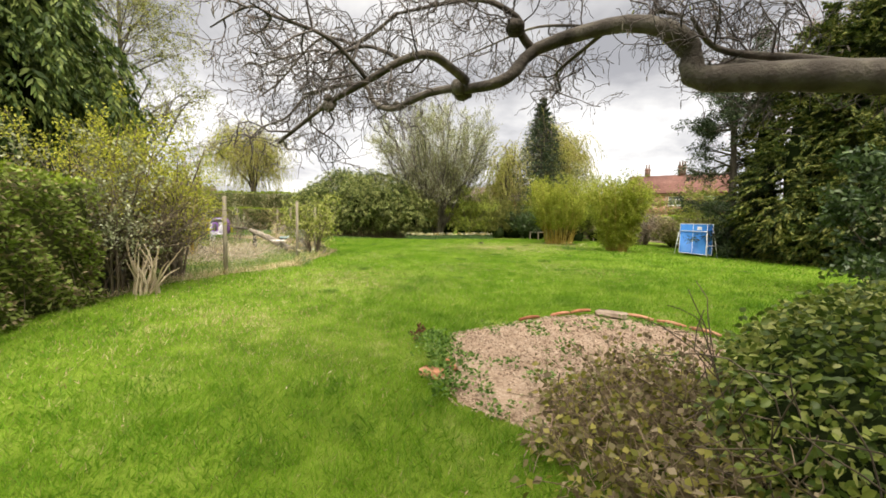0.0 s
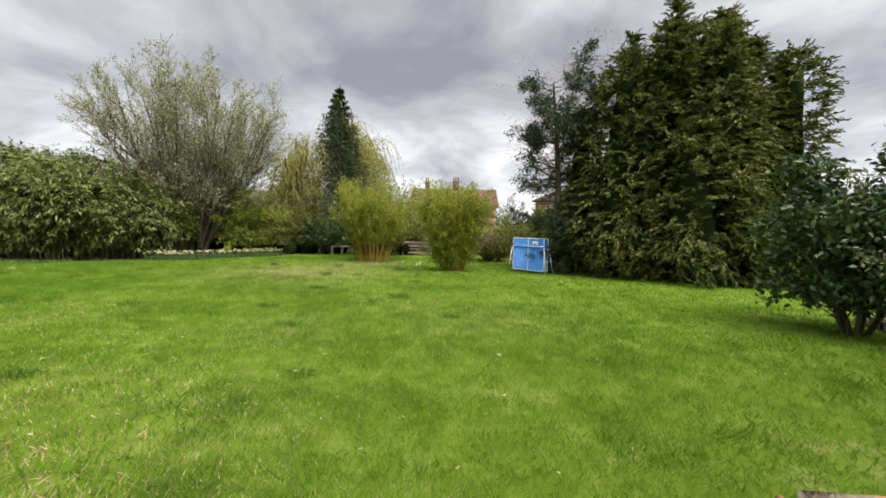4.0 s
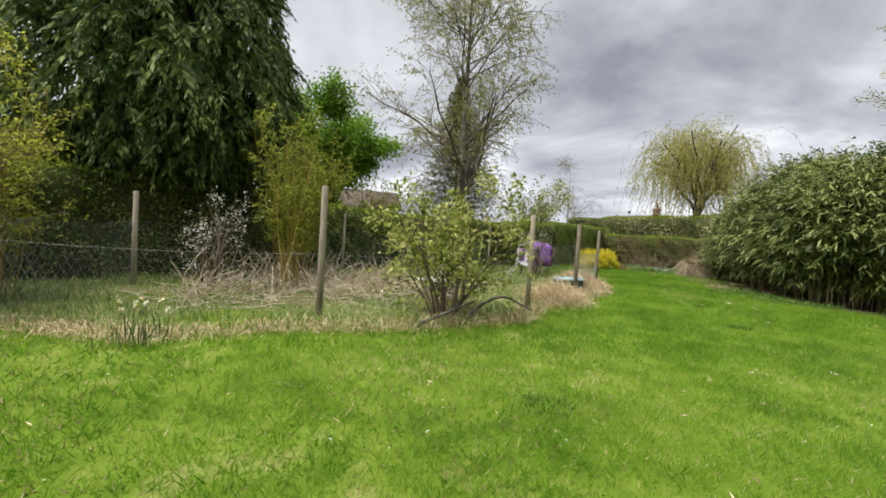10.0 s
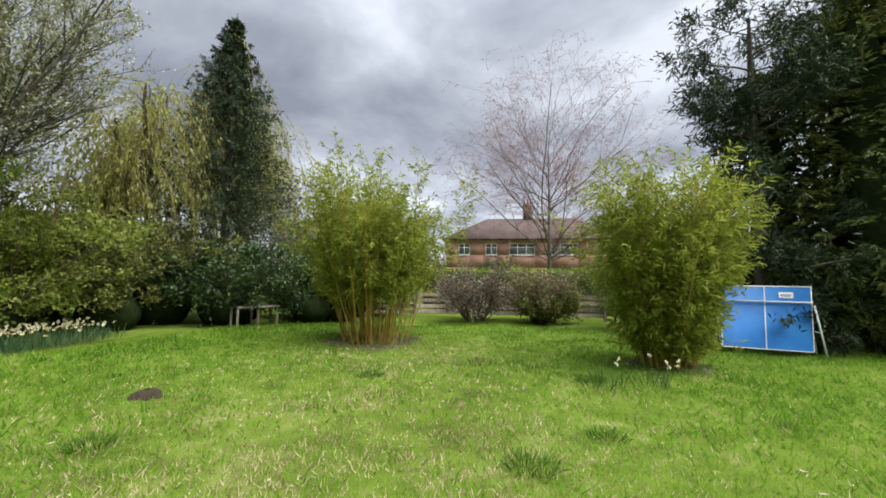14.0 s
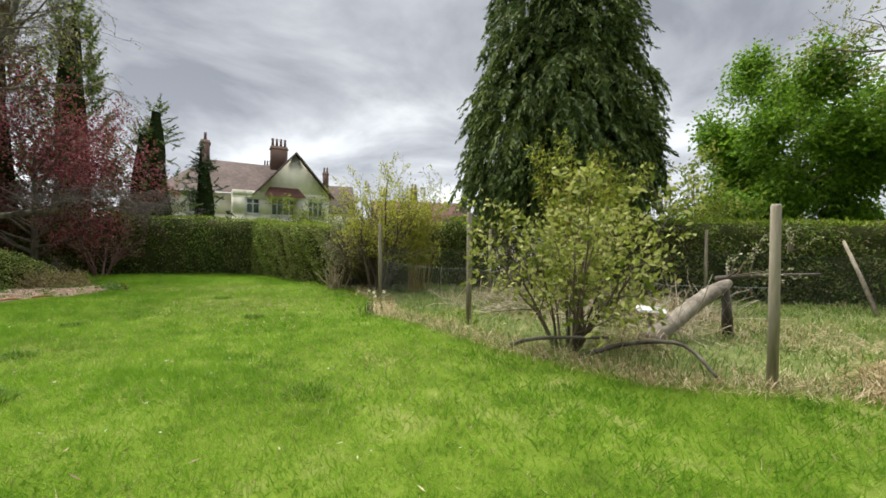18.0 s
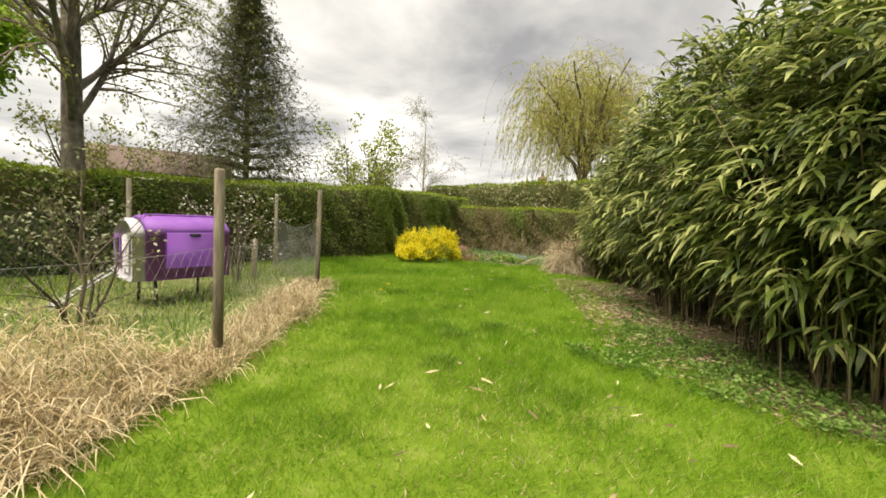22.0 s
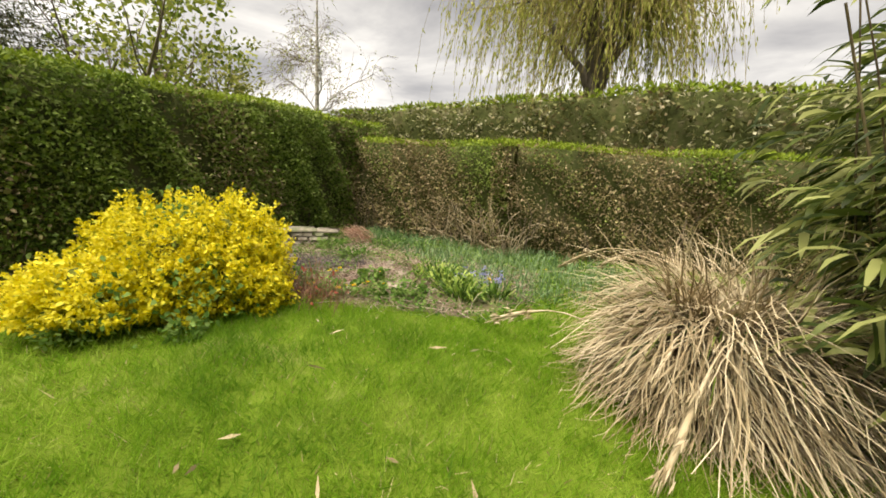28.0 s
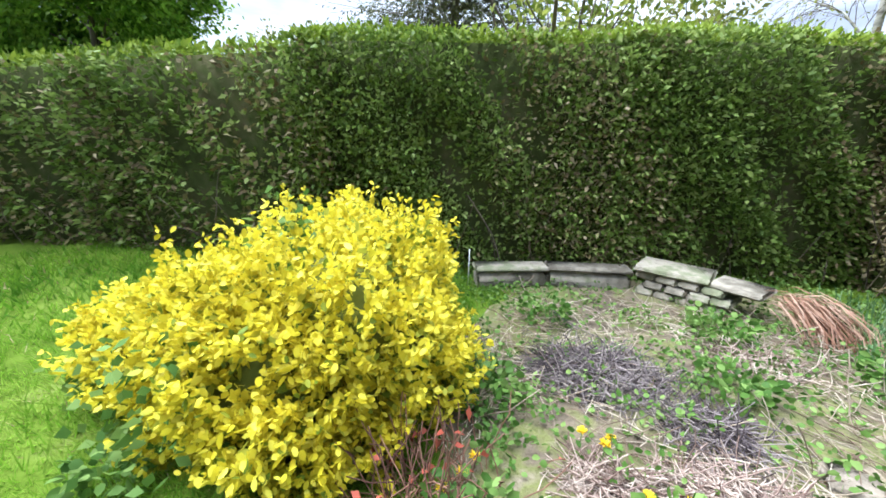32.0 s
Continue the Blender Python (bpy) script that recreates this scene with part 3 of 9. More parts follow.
# ---------------------------------------------------------------- large trees
def shell_tree(name, label, at, lobes, nleaf, leaf, material, corem, seed, droop=0.5, trunk=0.3, outward=0.7):
    """A dense evergreen: lobes (dx, dy, z0, z1, rx, ry, power) of drooping sprays over a shell coloured as inner shade.
    """
    rng = np.random.default_rng(seed)
    t = thing(name, (at[0], at[1], 0), label, "tree")
    wood, crown, core = Geo(), Geo(), Geo()
    zt = max(l[3] for l in lobes)
    wood.tube(smoothline([(at[0], at[1], -0.1), (at[0] + 0.1, at[1], zt * 0.45), (at[0], at[1], zt * 0.92)], 8), np.linspace(trunk, 0.04, 8), 8)
    weights = np.array([(l[3] - l[2]) * (l[4] + l[5]) for l in lobes]); weights /= weights.sum()
    for l, w in zip(lobes, weights):
        dx, dy, z0, z1, rx, ry, pw = l
        n = int(nleaf * w)
        m = max(40, n // 26)
        u = rng.random(m) ** 1.25
        a = rng.uniform(0, 2 * np.pi, m)
        prof = np.clip((1 - u) ** pw * (0.55 + 0.45 * np.minimum(1, u / 0.12)), 0.02, 1)
        # hanging fronds stand out of the outline, dark gaps lie between them
        M = max(12, int((z1 - z0) * (rx + ry) * 2.2))
        fa, fu = rng.uniform(0, 2 * np.pi, M), rng.random(M)
        far = (np.abs((a[:, None] - fa[None] + np.pi) % (2 * np.pi) - np.pi) * 0.5 * (rx + ry) * 1.5) ** 2 + ((u[:, None] - fu[None]) * (z1 - z0) * 0.8) ** 2
        frond = np.clip(1 - far.min(1) / 0.55, -0.6, 1)
        wob = 1 + 0.10 * np.sin(3 * a + 9 * u + seed) + 0.58 / (0.5 * (rx + ry)) * frond + rng.normal(scale=0.05, size=m)
        c = np.stack([at[0] + dx + rx * prof * wob * np.cos(a), at[1] + dy + ry * prof * wob * np.sin(a), z0 + (z1 - z0) * u], 1)
        out = np.stack([np.cos(a) * outward, np.sin(a) * outward, -droop + 0.9 * u], 1)
        # every clump is a flat frond: scale-leaved side shoots along an axis that hangs outwards
        per = 26
        idx = np.repeat(np.arange(m), per)
        k = np.tile(np.arange(per), m)
        f = ((k // 2) + 0.5) / (per / 2)
        axis = unit(out + rng.normal(scale=0.3, size=out.shape))
        cross = unit(np.cross(axis, np.array([0, 0, 1.0])) + rng.normal(scale=0.25, size=out.shape))
        size = leaf * rng.uniform(0.75, 1.35, m)
        reach = (size * 3.6)[idx]
        p = c[idx] - axis[idx] * (size * 1.4)[idx][:, None] + axis[idx] * (f * reach)[:, None] + rng.normal(scale=leaf * 0.12, size=(len(idx), 3))
        p[:, 2] -= droop * 0.35 * reach * f ** 2
        p[:, 2] = np.maximum(p[:, 2], 0.03)
        way = np.where(k % 2 == 0, 1.0, -1.0)[:, None]
        o = axis[idx] * (0.55 + 0.6 * f)[:, None] + cross[idx] * way * (0.85 - 0.6 * f)[:, None] + rng.normal(scale=0.14, size=(len(idx), 3)) - np.array([0, 0, 0.25 * droop])
        long = size[idx] * (1.25 - 0.65 * f) * rng.uniform(0.8, 1.2, len(idx))
        crown.leaves(p, o, long, long * 0.34, 0.15, rng)
        # a solid shell behind the sprays, painted dark as the crown's inner shade
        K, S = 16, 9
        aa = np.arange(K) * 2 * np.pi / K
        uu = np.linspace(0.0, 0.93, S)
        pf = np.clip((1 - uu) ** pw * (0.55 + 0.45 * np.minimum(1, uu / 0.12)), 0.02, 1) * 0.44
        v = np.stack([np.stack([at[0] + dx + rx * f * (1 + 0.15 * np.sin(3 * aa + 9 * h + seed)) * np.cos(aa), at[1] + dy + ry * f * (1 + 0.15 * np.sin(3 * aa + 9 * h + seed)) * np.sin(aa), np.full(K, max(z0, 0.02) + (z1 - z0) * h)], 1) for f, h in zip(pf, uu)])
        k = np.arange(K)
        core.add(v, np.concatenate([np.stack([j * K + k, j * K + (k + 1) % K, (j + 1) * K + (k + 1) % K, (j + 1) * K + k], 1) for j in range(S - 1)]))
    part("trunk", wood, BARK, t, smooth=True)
    part("inner_foliage", core, corem, t, "near-black shell coloured as deep inner shade", smooth=True)
    part("crown", crown, material, t)
    return t


# near-black on purpose: the shade inside dense plants is put into this colour
CORE = mat("shade_shell_dark", [(0.012, 0.019, 0.007), (0.028, 0.040, 0.014)], 1.0, 8, 2, 1.0, 12, spec=0.0)
THUJA = leafm("thuja_sprays", (0.026, 0.047, 0.009), (0.058, 0.086, 0.015), (0.112, 0.135, 0.026), (0.185, 0.19, 0.045), trans=0.22)
LEYL = leafm("cypress_sprays", (0.04, 0.07, 0.018), (0.07, 0.115, 0.026), (0.12, 0.17, 0.038), (0.18, 0.225, 0.058), trans=0.25)
PINE = leafm("pine_needles", (0.018, 0.032, 0.014), (0.035, 0.058, 0.024), (0.065, 0.09, 0.037), trans=0.15)

shell_tree("thuja_tree", "broad dense dark green thuja with drooping sprays to the ground", (16.1, 7.5), [(0, 0, 0.0, 9.6, 2.3, 2.4, 0.36), (-1.2, 1.9, 0.0, 8.9, 1.9, 1.9, 0.42), (-1.2, 3.8, 0.0, 7.0, 1.35, 1.35, 0.5), (0.8, -0.9, 5, 10.0, 0.8, 0.8, 0.9), (1.1, -1.7, 3.5, 8.9, 0.85, 0.85, 0.8), (-0.7, -1.3, 3, 8.9, 1.0, 1.0, 0.7), (-0.5, 0.4, 6, 10.8, 0.7, 0.7, 0.9), (0.9, -1.1, 0.0, 8.9, 1.75, 1.8, 0.42), (-1.5, -0.6, 0.0, 5.6, 1.5, 1.9, 0.42), (0.2, -2.2, 0, 3.4, 1.6, 1.5, 0.5), (-0.4, 0.7, 4, 9.9, 1.3, 1.3, 0.5), (0.7, -0.8, 4, 10.1, 1.2, 1.2, 0.5), (1.5, -2.7, 0, 8.3, 1.35, 1.35, 0.34), (-0.7, 2.0, 6, 9.7, 0.6, 0.6, 0.9)], 210000, 0.165, THUJA, CORE, 3, trunk=0.4)
shell_tree("cypress_tree", "very tall dark green cypress with hanging fronds behind the hedge", (-11.9, 8.9), [(0, 0, 2.5, 17.0, 3.1, 3.1, 0.62), (0.3, 0.9, 2.6, 8.6, 2.7, 2.6, 0.5), (0.5, -0.8, 2.5, 9.6, 2.3, 2.2, 0.5), (-0.4, 0.9, 3.0, 12.5, 2.2, 2.2, 0.55), (0.2, 2.4, 2.9, 6.2, 1.3, 1.2, 0.6)], 125000, 0.2, LEYL, CORE, 5, droop=1.1, trunk=0.45)
shell_tree("columnar_cypress", "slim upright dark cypress behind the red maple", (-0.6, -9.8), [(0, 0, 0.2, 12.6, 1.7, 1.7, 0.42)], 16000, 0.2, LEYL, CORE, 8, droop=-0.4)
shell_tree("columnar_cypress", "slim brownish upright cypress behind the red maple", (2.0, -9.6), [(0, 0, 0.2, 12.2, 2.0, 2.0, 0.45)], 16000, 0.2, leafm("browned_sprays", (0.04, 0.035, 0.015), (0.09, 0.07, 0.03), (0.14, 0.11, 0.05), trans=0.1), CORE, 9, droop=-0.4)
shell_tree("holly_tree", "rounded dark green holly rising over the hedge", (-3.7, -9.0), [(0, 0, 0.5, 8.6, 1.9, 1.9, 0.6), (0.6, 0.3, 0.5, 7.2, 1.5, 1.5, 0.6)], 7000, 0.16, LEYL, CORE, 10, droop=0.0)
shell_tree("yew_tree", "small dark yew with ragged branches beside the neighbouring house", (-6.0, -9.0), [(0, 0, 0.5, 6.2, 1.6, 1.6, 0.7), (0.3, 0.2, 2, 6.9, 0.6, 0.6, 0.9)], 4500, 0.16, PINE, CORE, 12, droop=0.3)


def pine(name, label, at, h, seed):
    """An open pine whose needles sit in clumps at the ends of the branches."""
    rng = np.random.default_rng(seed)
    t = thing(name, (*at, 0), label, "tree")
    wood, crown = Geo(), Geo()
    tr = smoothline([(*at, -0.1), (at[0] + 0.1, at[1] + 0.1, h * 0.5), (at[0] - 0.3, at[1] + 0.2, h * 0.97)], 10)[None]
    rad = np.linspace(0.22, 0.03, 10)[None]
    wood.lines(tr, rad, 8)
    b1, r1 = branch(tr, rad, 60, 0.08, 1.0, -1.75, 78, 7, 0.02, 0.16, -0.03, 0.4, rng, vary=0.2)
    b2, r2 = branch(b1, r1, 9, 0.2, 1.0, 0.38, 45, 4, 0.0, 0.15, 0.02, 0.5, rng)
    wood.lines(b1, r1, 5); wood.lines(b2, r2, 3)
    p, d = along(b2, 44, rng, 0.3, 0.09)
    p2, d2 = along(b1, 30, rng, 0.6, 0.09)
    p, d = np.concatenate([p, p2]), np.concatenate([d, d2])
    crown.leaves(p, d * 0.6 + rng.normal(scale=0.5, size=p.shape), 0.17, 0.036, 0.12, rng)
    tree_parts(t, wood, BARK, crown, PINE)


pine("pine_tree", "ragged dark pine with an open top beside the thuja", (13.8, 11.7), 8.2, 21)


def spruce(name, label, at, h, r, seed, whorls=26, clear=0.05, n=560, needles=None):
    rng = np.random.default_rng(seed)
    t = thing(name, (*at, 0), label, "tree")
    wood, crown = Geo(), Geo()
    tr = line3((*at, -0.1), (*at, h * 0.5), (at[0] + 0.05, at[1], h))
    rad = np.array([[0.2, 0.12, 0.012]])
    wood.lines(tr, rad, 8)
    # whorls of branches, one above the other
    u = clear + (0.98 - clear) * (np.floor(np.linspace(0, 0.999, n) * whorls) + rng.uniform(0, 0.3, n)) / whorls
    a = np.arange(n) * 2.39996 + rng.normal(scale=0.3, size=n)
    L = r * (1 - u) ** 1.05 * rng.uniform(0.55, 1.2, n) + 0.05
    base = np.stack([np.full(n, at[0]), np.full(n, at[1]), u * h], 1)
    d = np.stack([np.cos(a), np.sin(a), 0.1 + 0.5 * u], 1)
    b = shoot(base, d, L, 6, 0.05, 0.06, rng)
    wood.lines(b, np.linspace(0.022, 0.006, 6)[None] * np.ones((n, 1)), 3)
    b2, r2 = branch(b, np.full(b.shape[:2], 0.01), 10, 0.1, 1.0, 0.34, 48, 4, -0.1, 0.05, 0.06, 0.5, rng)
    p, q = along(b2, 10, rng, 0.05, 0.02)
    crown.leaves(p, q + rng.normal(scale=0.5, size=p.shape) + np.array([0, 0, -0.25]), 0.13, 0.036, 0.2, rng)
    tree_parts(t, wood, BARK, crown, needles or PINE)


spruce("spruce_tree", "dark green pointed spruce behind the shrubs", (12.1, 28.6), 11.9, 4.5, 31)
spruce("fir_tree", "tall dark olive fir with tiered level branches behind the hedge", (-26.4, 27.9), 15.0, 5.6, 32, 19, 0.2, 860, leafm("dull_evergreen", (0.03, 0.04, 0.012), (0.07, 0.08, 0.025), (0.12, 0.12, 0.04), trans=0.2))

SALLOW = leafm("sallow_young_leaves", (0.15, 0.18, 0.05), (0.27, 0.30, 0.10), (0.42, 0.44, 0.24), (0.62, 0.62, 0.5), trans=0.35)
WILLOW = leafm("weeping_willow_leaves", (0.22, 0.25, 0.035), (0.36, 0.38, 0.08), (0.50, 0.50, 0.17), trans=0.5)
FRESH = leafm("fresh_spring_leaves", (0.08, 0.165, 0.012), (0.14, 0.27, 0.02), (0.24, 0.38, 0.04), trans=0.45)
SHRUBL = leafm("shrub_leaves", (0.09, 0.13, 0.016), (0.19, 0.235, 0.033), (0.32, 0.35, 0.075), trans=0.4)


def sallow():
    rng = np.random.default_rng(41)
    x, y = 3.25, 28.4
    t = thing("sallow_tree", (x, y, 0), "tall many-stemmed sallow covered in silvery catkins and young leaves", "tree")
    wood, twigs, crown = Geo(), Geo(), Geo()
    n = 34
    a = np.arange(n) * 2.39996 + rng.normal(scale=0.2, size=n)
    tilt = 0.62 * np.sqrt((np.arange(n) + 0.5) / n)
    base = np.stack([x + 0.25 * np.cos(a), y + 0.25 * np.sin(a), np.full(n, -0.1)], 1)
    d = np.stack([np.cos(a) * tilt, np.sin(a) * tilt, np.ones(n)], 1)
    L = (10.4 - 2.8 * tilt ** 1.3) * rng.uniform(0.9, 1.03, n)
    s = shoot(base, d, L, 9, 0.06, -0.03, rng)
    r = np.linspace(0.095, 0.016, 9)[None] * rng.uniform(0.7, 1.2, n)[:, None]
    wood.lines(s, r, 6)
    b1, r1 = branch(s, r, 20, 0.2, 0.98, 0.28, 38, 5, 0.15, 0.1, -0.08, 0.5, rng)
    wood.lines(b1, r1, 4)
    b2, r2 = branch(b1, r1, 9, 0.15, 1.0, 0.5, 38, 4, 0.18, 0.12, -0.05, 0.55, rng)
    twigs.lines(b2, np.maximum(r2, 0.006), 3)
    p, q = along(b2, 15, rng, 0.1, 0.06)
    crown.leaves(p, q + rng.normal(scale=0.6, size=p.shape), 0.085, 0.042, 0, rng)
    tree_parts(t, wood, BARK_LICHEN, crown, SALLOW, twigs)


sallow()


def weeping(name, label, at, h, r, seed, strands, leafper, hang=3.2, material=None):
    rng = np.random.default_rng(seed)
    t = thing(name, (*at, 0), label, "tree")
    wood, twigs, crown = Geo(), Geo(), Geo()
    tr = smoothline([(*at, -0.1), (at[0] + 0.15, at[1], h * 0.2), (at[0], at[1] + 0.2, h * 0.42)], 6)[None]
    rad = np.linspace(0.36, 0.24, 6)[None]
    wood.lines(tr, rad, 9)
    b0, r0 = branch(tr, rad, 11, 0.6, 1.0, -h * 0.46, 32, 7, 0.5, 0.16, -0.01, 0.5, rng)
    wood.lines(b0, r0, 6)
    b1, r1 = branch(b0, r0, 6, 0.25, 1.0, 0.42, 50, 6, 0.15, 0.2, 0.03, 0.5, rng)
    wood.lines(b1, r1, 4)
    m = max(1, strands // len(b1))
    b2, r2 = branch(b1, r1, m, 0.05, 1.0, -hang, 75, 6, 0.0, 0.12, 0.95, 0.4, rng, vary=0.75)
    b2[:, :, 2] = np.maximum(b2[:, :, 2], 0.4 + rng.random((len(b2), 1)))
    r2 = np.minimum(np.maximum(r2, 0.006), 0.012)
    twigs.lines(b2, r2, 3)
    p, q = along(b2, leafper, rng, 0.1, 0.03)
    crown.leaves(p, q + rng.normal(scale=0.35, size=p.shape) + np.array([0, 0, -0.4]), 0.17, 0.05, 0.1, rng)
    tree_parts(t, wood, BARK, crown, material or WILLOW, twigs, TWIG_YEL)


weeping("weeping_willow", "weeping willow with yellow-green hanging shoots behind the far hedge", (-14.6, 42.4), 13.6, 4.8, 51, 1600, 15, 3.4)
weeping("weeping_willow", "pale yellow weeping willow behind the spruce", (15.6, 32.0), 11.2, 3.6, 52, 1900, 16, 3.0)
weeping("leaning_willow", "leaning sparse willow with hanging yellowish shoots", (9.3, 29.6), 8.0, 3.0, 53, 800, 16, 2.2)


def birch(name, label, at, h, r, seed, leafper=8, dense=1.0, clear=0.2, lean=(0, 0), leafmat=None, bark=None, stems=1, leaf=0.08, spread=0.9, blen=0.34, bang=62, twigm=None):
    rng = np.random.default_rng(seed)
    t = thing(name, (*at, 0), label, "tree")
    wood, twigs, crown = Geo(), Geo(), Geo()
    trs = []
    for k in range(stems):
        aa = k * 2.2 + seed
        sx, sy = (0.0, 0.0) if stems == 1 else (spread * math.cos(aa), spread * math.sin(aa))
        trs.append(smoothline([(*at, -0.1), (at[0] + lean[0] * 0.4 + sx * 0.5, at[1] + lean[1] * 0.4 + sy * 0.5, h * 0.3), (at[0] + lean[0] + sx * 1.4, at[1] + lean[1] + sy * 1.4, h * 0.68), (at[0] + lean[0] + sx * 1.8, at[1] + lean[1] + sy * 1.8, h)], 12))
    tr = np.array(trs)
    rad = np.linspace(0.017 * h, 0.02, 12)[None] * np.ones((stems, 1)) * (1.0 if stems == 1 else 0.75)
    wood.lines(tr, rad, 9)
    b1, r1 = branch(tr, rad, int(30 * dense), clear, 0.97, blen, bang, 7, 0.22, 0.13, 0.0, 0.42, rng)
    wood.lines(b1, r1, 5)
    b2, r2 = branch(b1, r1, 16, 0.15, 1.0, 0.45, 42, 5, 0.0, 0.14, 0.08, 0.5, rng)
    twigs.lines(b2, np.maximum(r2, 0.006), 3)
    b3, r3 = branch(b2, r2, 4, 0.2, 1.0, -0.75, 45, 4, -0.1, 0.12, 0.4, 0.5, rng)
    twigs.lines(b3, np.full(r3.shape, 0.0045), 3)
    if leafper:
        p, q = along(b3, leafper, rng, 0.1, 0.05)
        crown.leaves(p, q + rng.normal(scale=0.6, size=p.shape) + np.array([0, 0, -0.3]), leaf, leaf * 0.62, 0, rng)
    tree_parts(t, wood, bark or BARK_BIRCH, crown if leafper else None, leafmat or BIRCHL, twigs, twigm)
    return t


BIRCHL = leafm("birch_young_leaves", (0.15, 0.17, 0.025), (0.25, 0.27, 0.05), (0.36, 0.37, 0.11), trans=0.4)
birch("silver_birch", "tall silver birch with drooping twigs and young leaves", (-14.8, 20.7), 14.6, 4, 61, 13, 1.5, blen=0.36, bang=55, clear=0.24, bark=BARK_LICHEN)
birch("bare_sapling", "thin leafless sapling beyond the hedge corner", (-22.9, 37.6), 7.6, 1.6, 63, 2, 0.35, 0.35)
birch("bare_reddish_tree", "leafless tree with fine reddish twigs before brick houses", (33.4, 20.3), 11.3, 5, 64, 3, 1.9, 0.27, leaf=0.09, leafmat=leafm("reddish_spring_buds", (0.20, 0.10, 0.09), (0.30, 0.17, 0.155), (0.40, 0.27, 0.25), trans=0.3), bark=BARK_LICHEN, blen=0.95, bang=66, twigm=TWIG_RED)
BIG_TREE = birch("contorted_willow", "old spreading bare willow with lichened twisting limbs and catkins", (3.6, -3.1), 12.5, 6, 65, 2, 0.45, 0.42, lean=(0.5, -0.9), stems=5, bark=BARK_LICHEN, spread=2.6)


def broad(name, label, at, h, r, seed, nleaf, material, leaf=0.16, clear=0.2, bark=None, lean=(0, 0)):
    rng = np.random.default_rng(seed)
    t = thing(name, (*at, 0), label, "tree")
    wood, crown = Geo(), Geo()
    tr = smoothline([(*at, -0.1), (at[0] + lean[0] * 0.5, at[1] + lean[1] * 0.5, h * 0.3), (at[0] + lean[0], at[1] + lean[1], h * 0.75)], 8)[None]
    rad = np.linspace(0.022 * h, 0.05, 8)[None]
    wood.lines(tr, rad, 8)
    b1, r1 = branch(tr, rad, 30, clear, 1.0, -r * 0.9, 68, 6, 0.15, 0.12, 0.0, 0.5, rng)
    wood.lines(b1, r1, 5)
    b2, r2 = branch(b1, r1, 11, 0.25, 1.0, 0.45, 48, 4, 0.1, 0.15, 0.0, 0.5, rng)
    wood.lines(b2, r2, 3)
    per = max(1, nleaf // len(b2))
    p, q = along(b2, per, rng, 0.15, max(leaf * 1.6, 0.055 * r))
    out = p - np.array([at[0], at[1], h * 0.5])
    crown.leaves(p, unit(out) * 0.6 + rng.normal(scale=0.5, size=p.shape) + np.array([0, 0, -0.1]), leaf, leaf * 0.6, 0.2, rng)
    tree_parts(t, wood, bark or BARK, crown, material)
    return t


broad("chestnut_tree", "round fresh green spring tree beyond the hedge", (-23.8, 15.1), 10.6, 4.1, 71, 100000, FRESH, 0.2, 0.15)
MAPLE = leafm("maple_dark_red", (0.09, 0.02, 0.025), (0.19, 0.045, 0.055), (0.30, 0.10, 0.11), trans=0.35)
broad("red_maple", "dark red leaved maple at the lawn's end", (0.7, -6.1), 6.4, 4.0, 72, 24000, MAPLE, 0.1, 0.25)
broad("red_maple", "low crimson maple beside the house path", (6.2, -6.8), 1.9, 1.3, 73, 4500, MAPLE, 0.08, 0.2)
broad("magnolia_tree", "magnolia with pale pink blossom", (7.3, -8.6), 4.6, 1.7, 74, 2600, leafm("magnolia_petals", (0.5, 0.28, 0.32), (0.7, 0.48, 0.52), (0.85, 0.7, 0.72), trans=0.3), 0.12, 0.2)

# ---------------------------------------------------------------- hedges
HEDGE = leafm("hedge_leaves", (0.10, 0.16, 0.026), (0.155, 0.235, 0.04), (0.22, 0.31, 0.062), (0.31, 0.385, 0.115), trans=0.38, rough=0.5)
HEDGE_TOP = leafm("hedge_fresh_tops", (0.12, 0.18, 0.015), (0.20, 0.28, 0.022), (0.28, 0.36, 0.045), trans=0.3)
HEDGE_BROWN = leafm("hedge_brown_twigs_leaves", (0.15, 0.115, 0.06), (0.24, 0.18, 0.10), (0.24, 0.23, 0.085), (0.36, 0.29, 0.18), trans=0.15)
HEDGE_IN = mat("hedge_inside_shade", [(0.04, 0.045, 0.02), (0.07, 0.085, 0.03), (0.11, 0.10, 0.055)], 1.0, 9, 1.5, 1.0, 14, spec=0.0)
LAUREL = leafm("laurel_leaves", (0.09, 0.10, 0.035), (0.18, 0.185, 0.07), (0.28, 0.28, 0.13), (0.42, 0.40, 0.28), trans=0.2)


# hedge leaf colours brightened to make up for light missing on one hedge
HEDGE_LIFTED = leafm("hedge_leaves_lifted", (0.13, 0.185, 0.028), (0.19, 0.265, 0.045), (0.26, 0.335, 0.07), (0.34, 0.40, 0.12), trans=0.4)


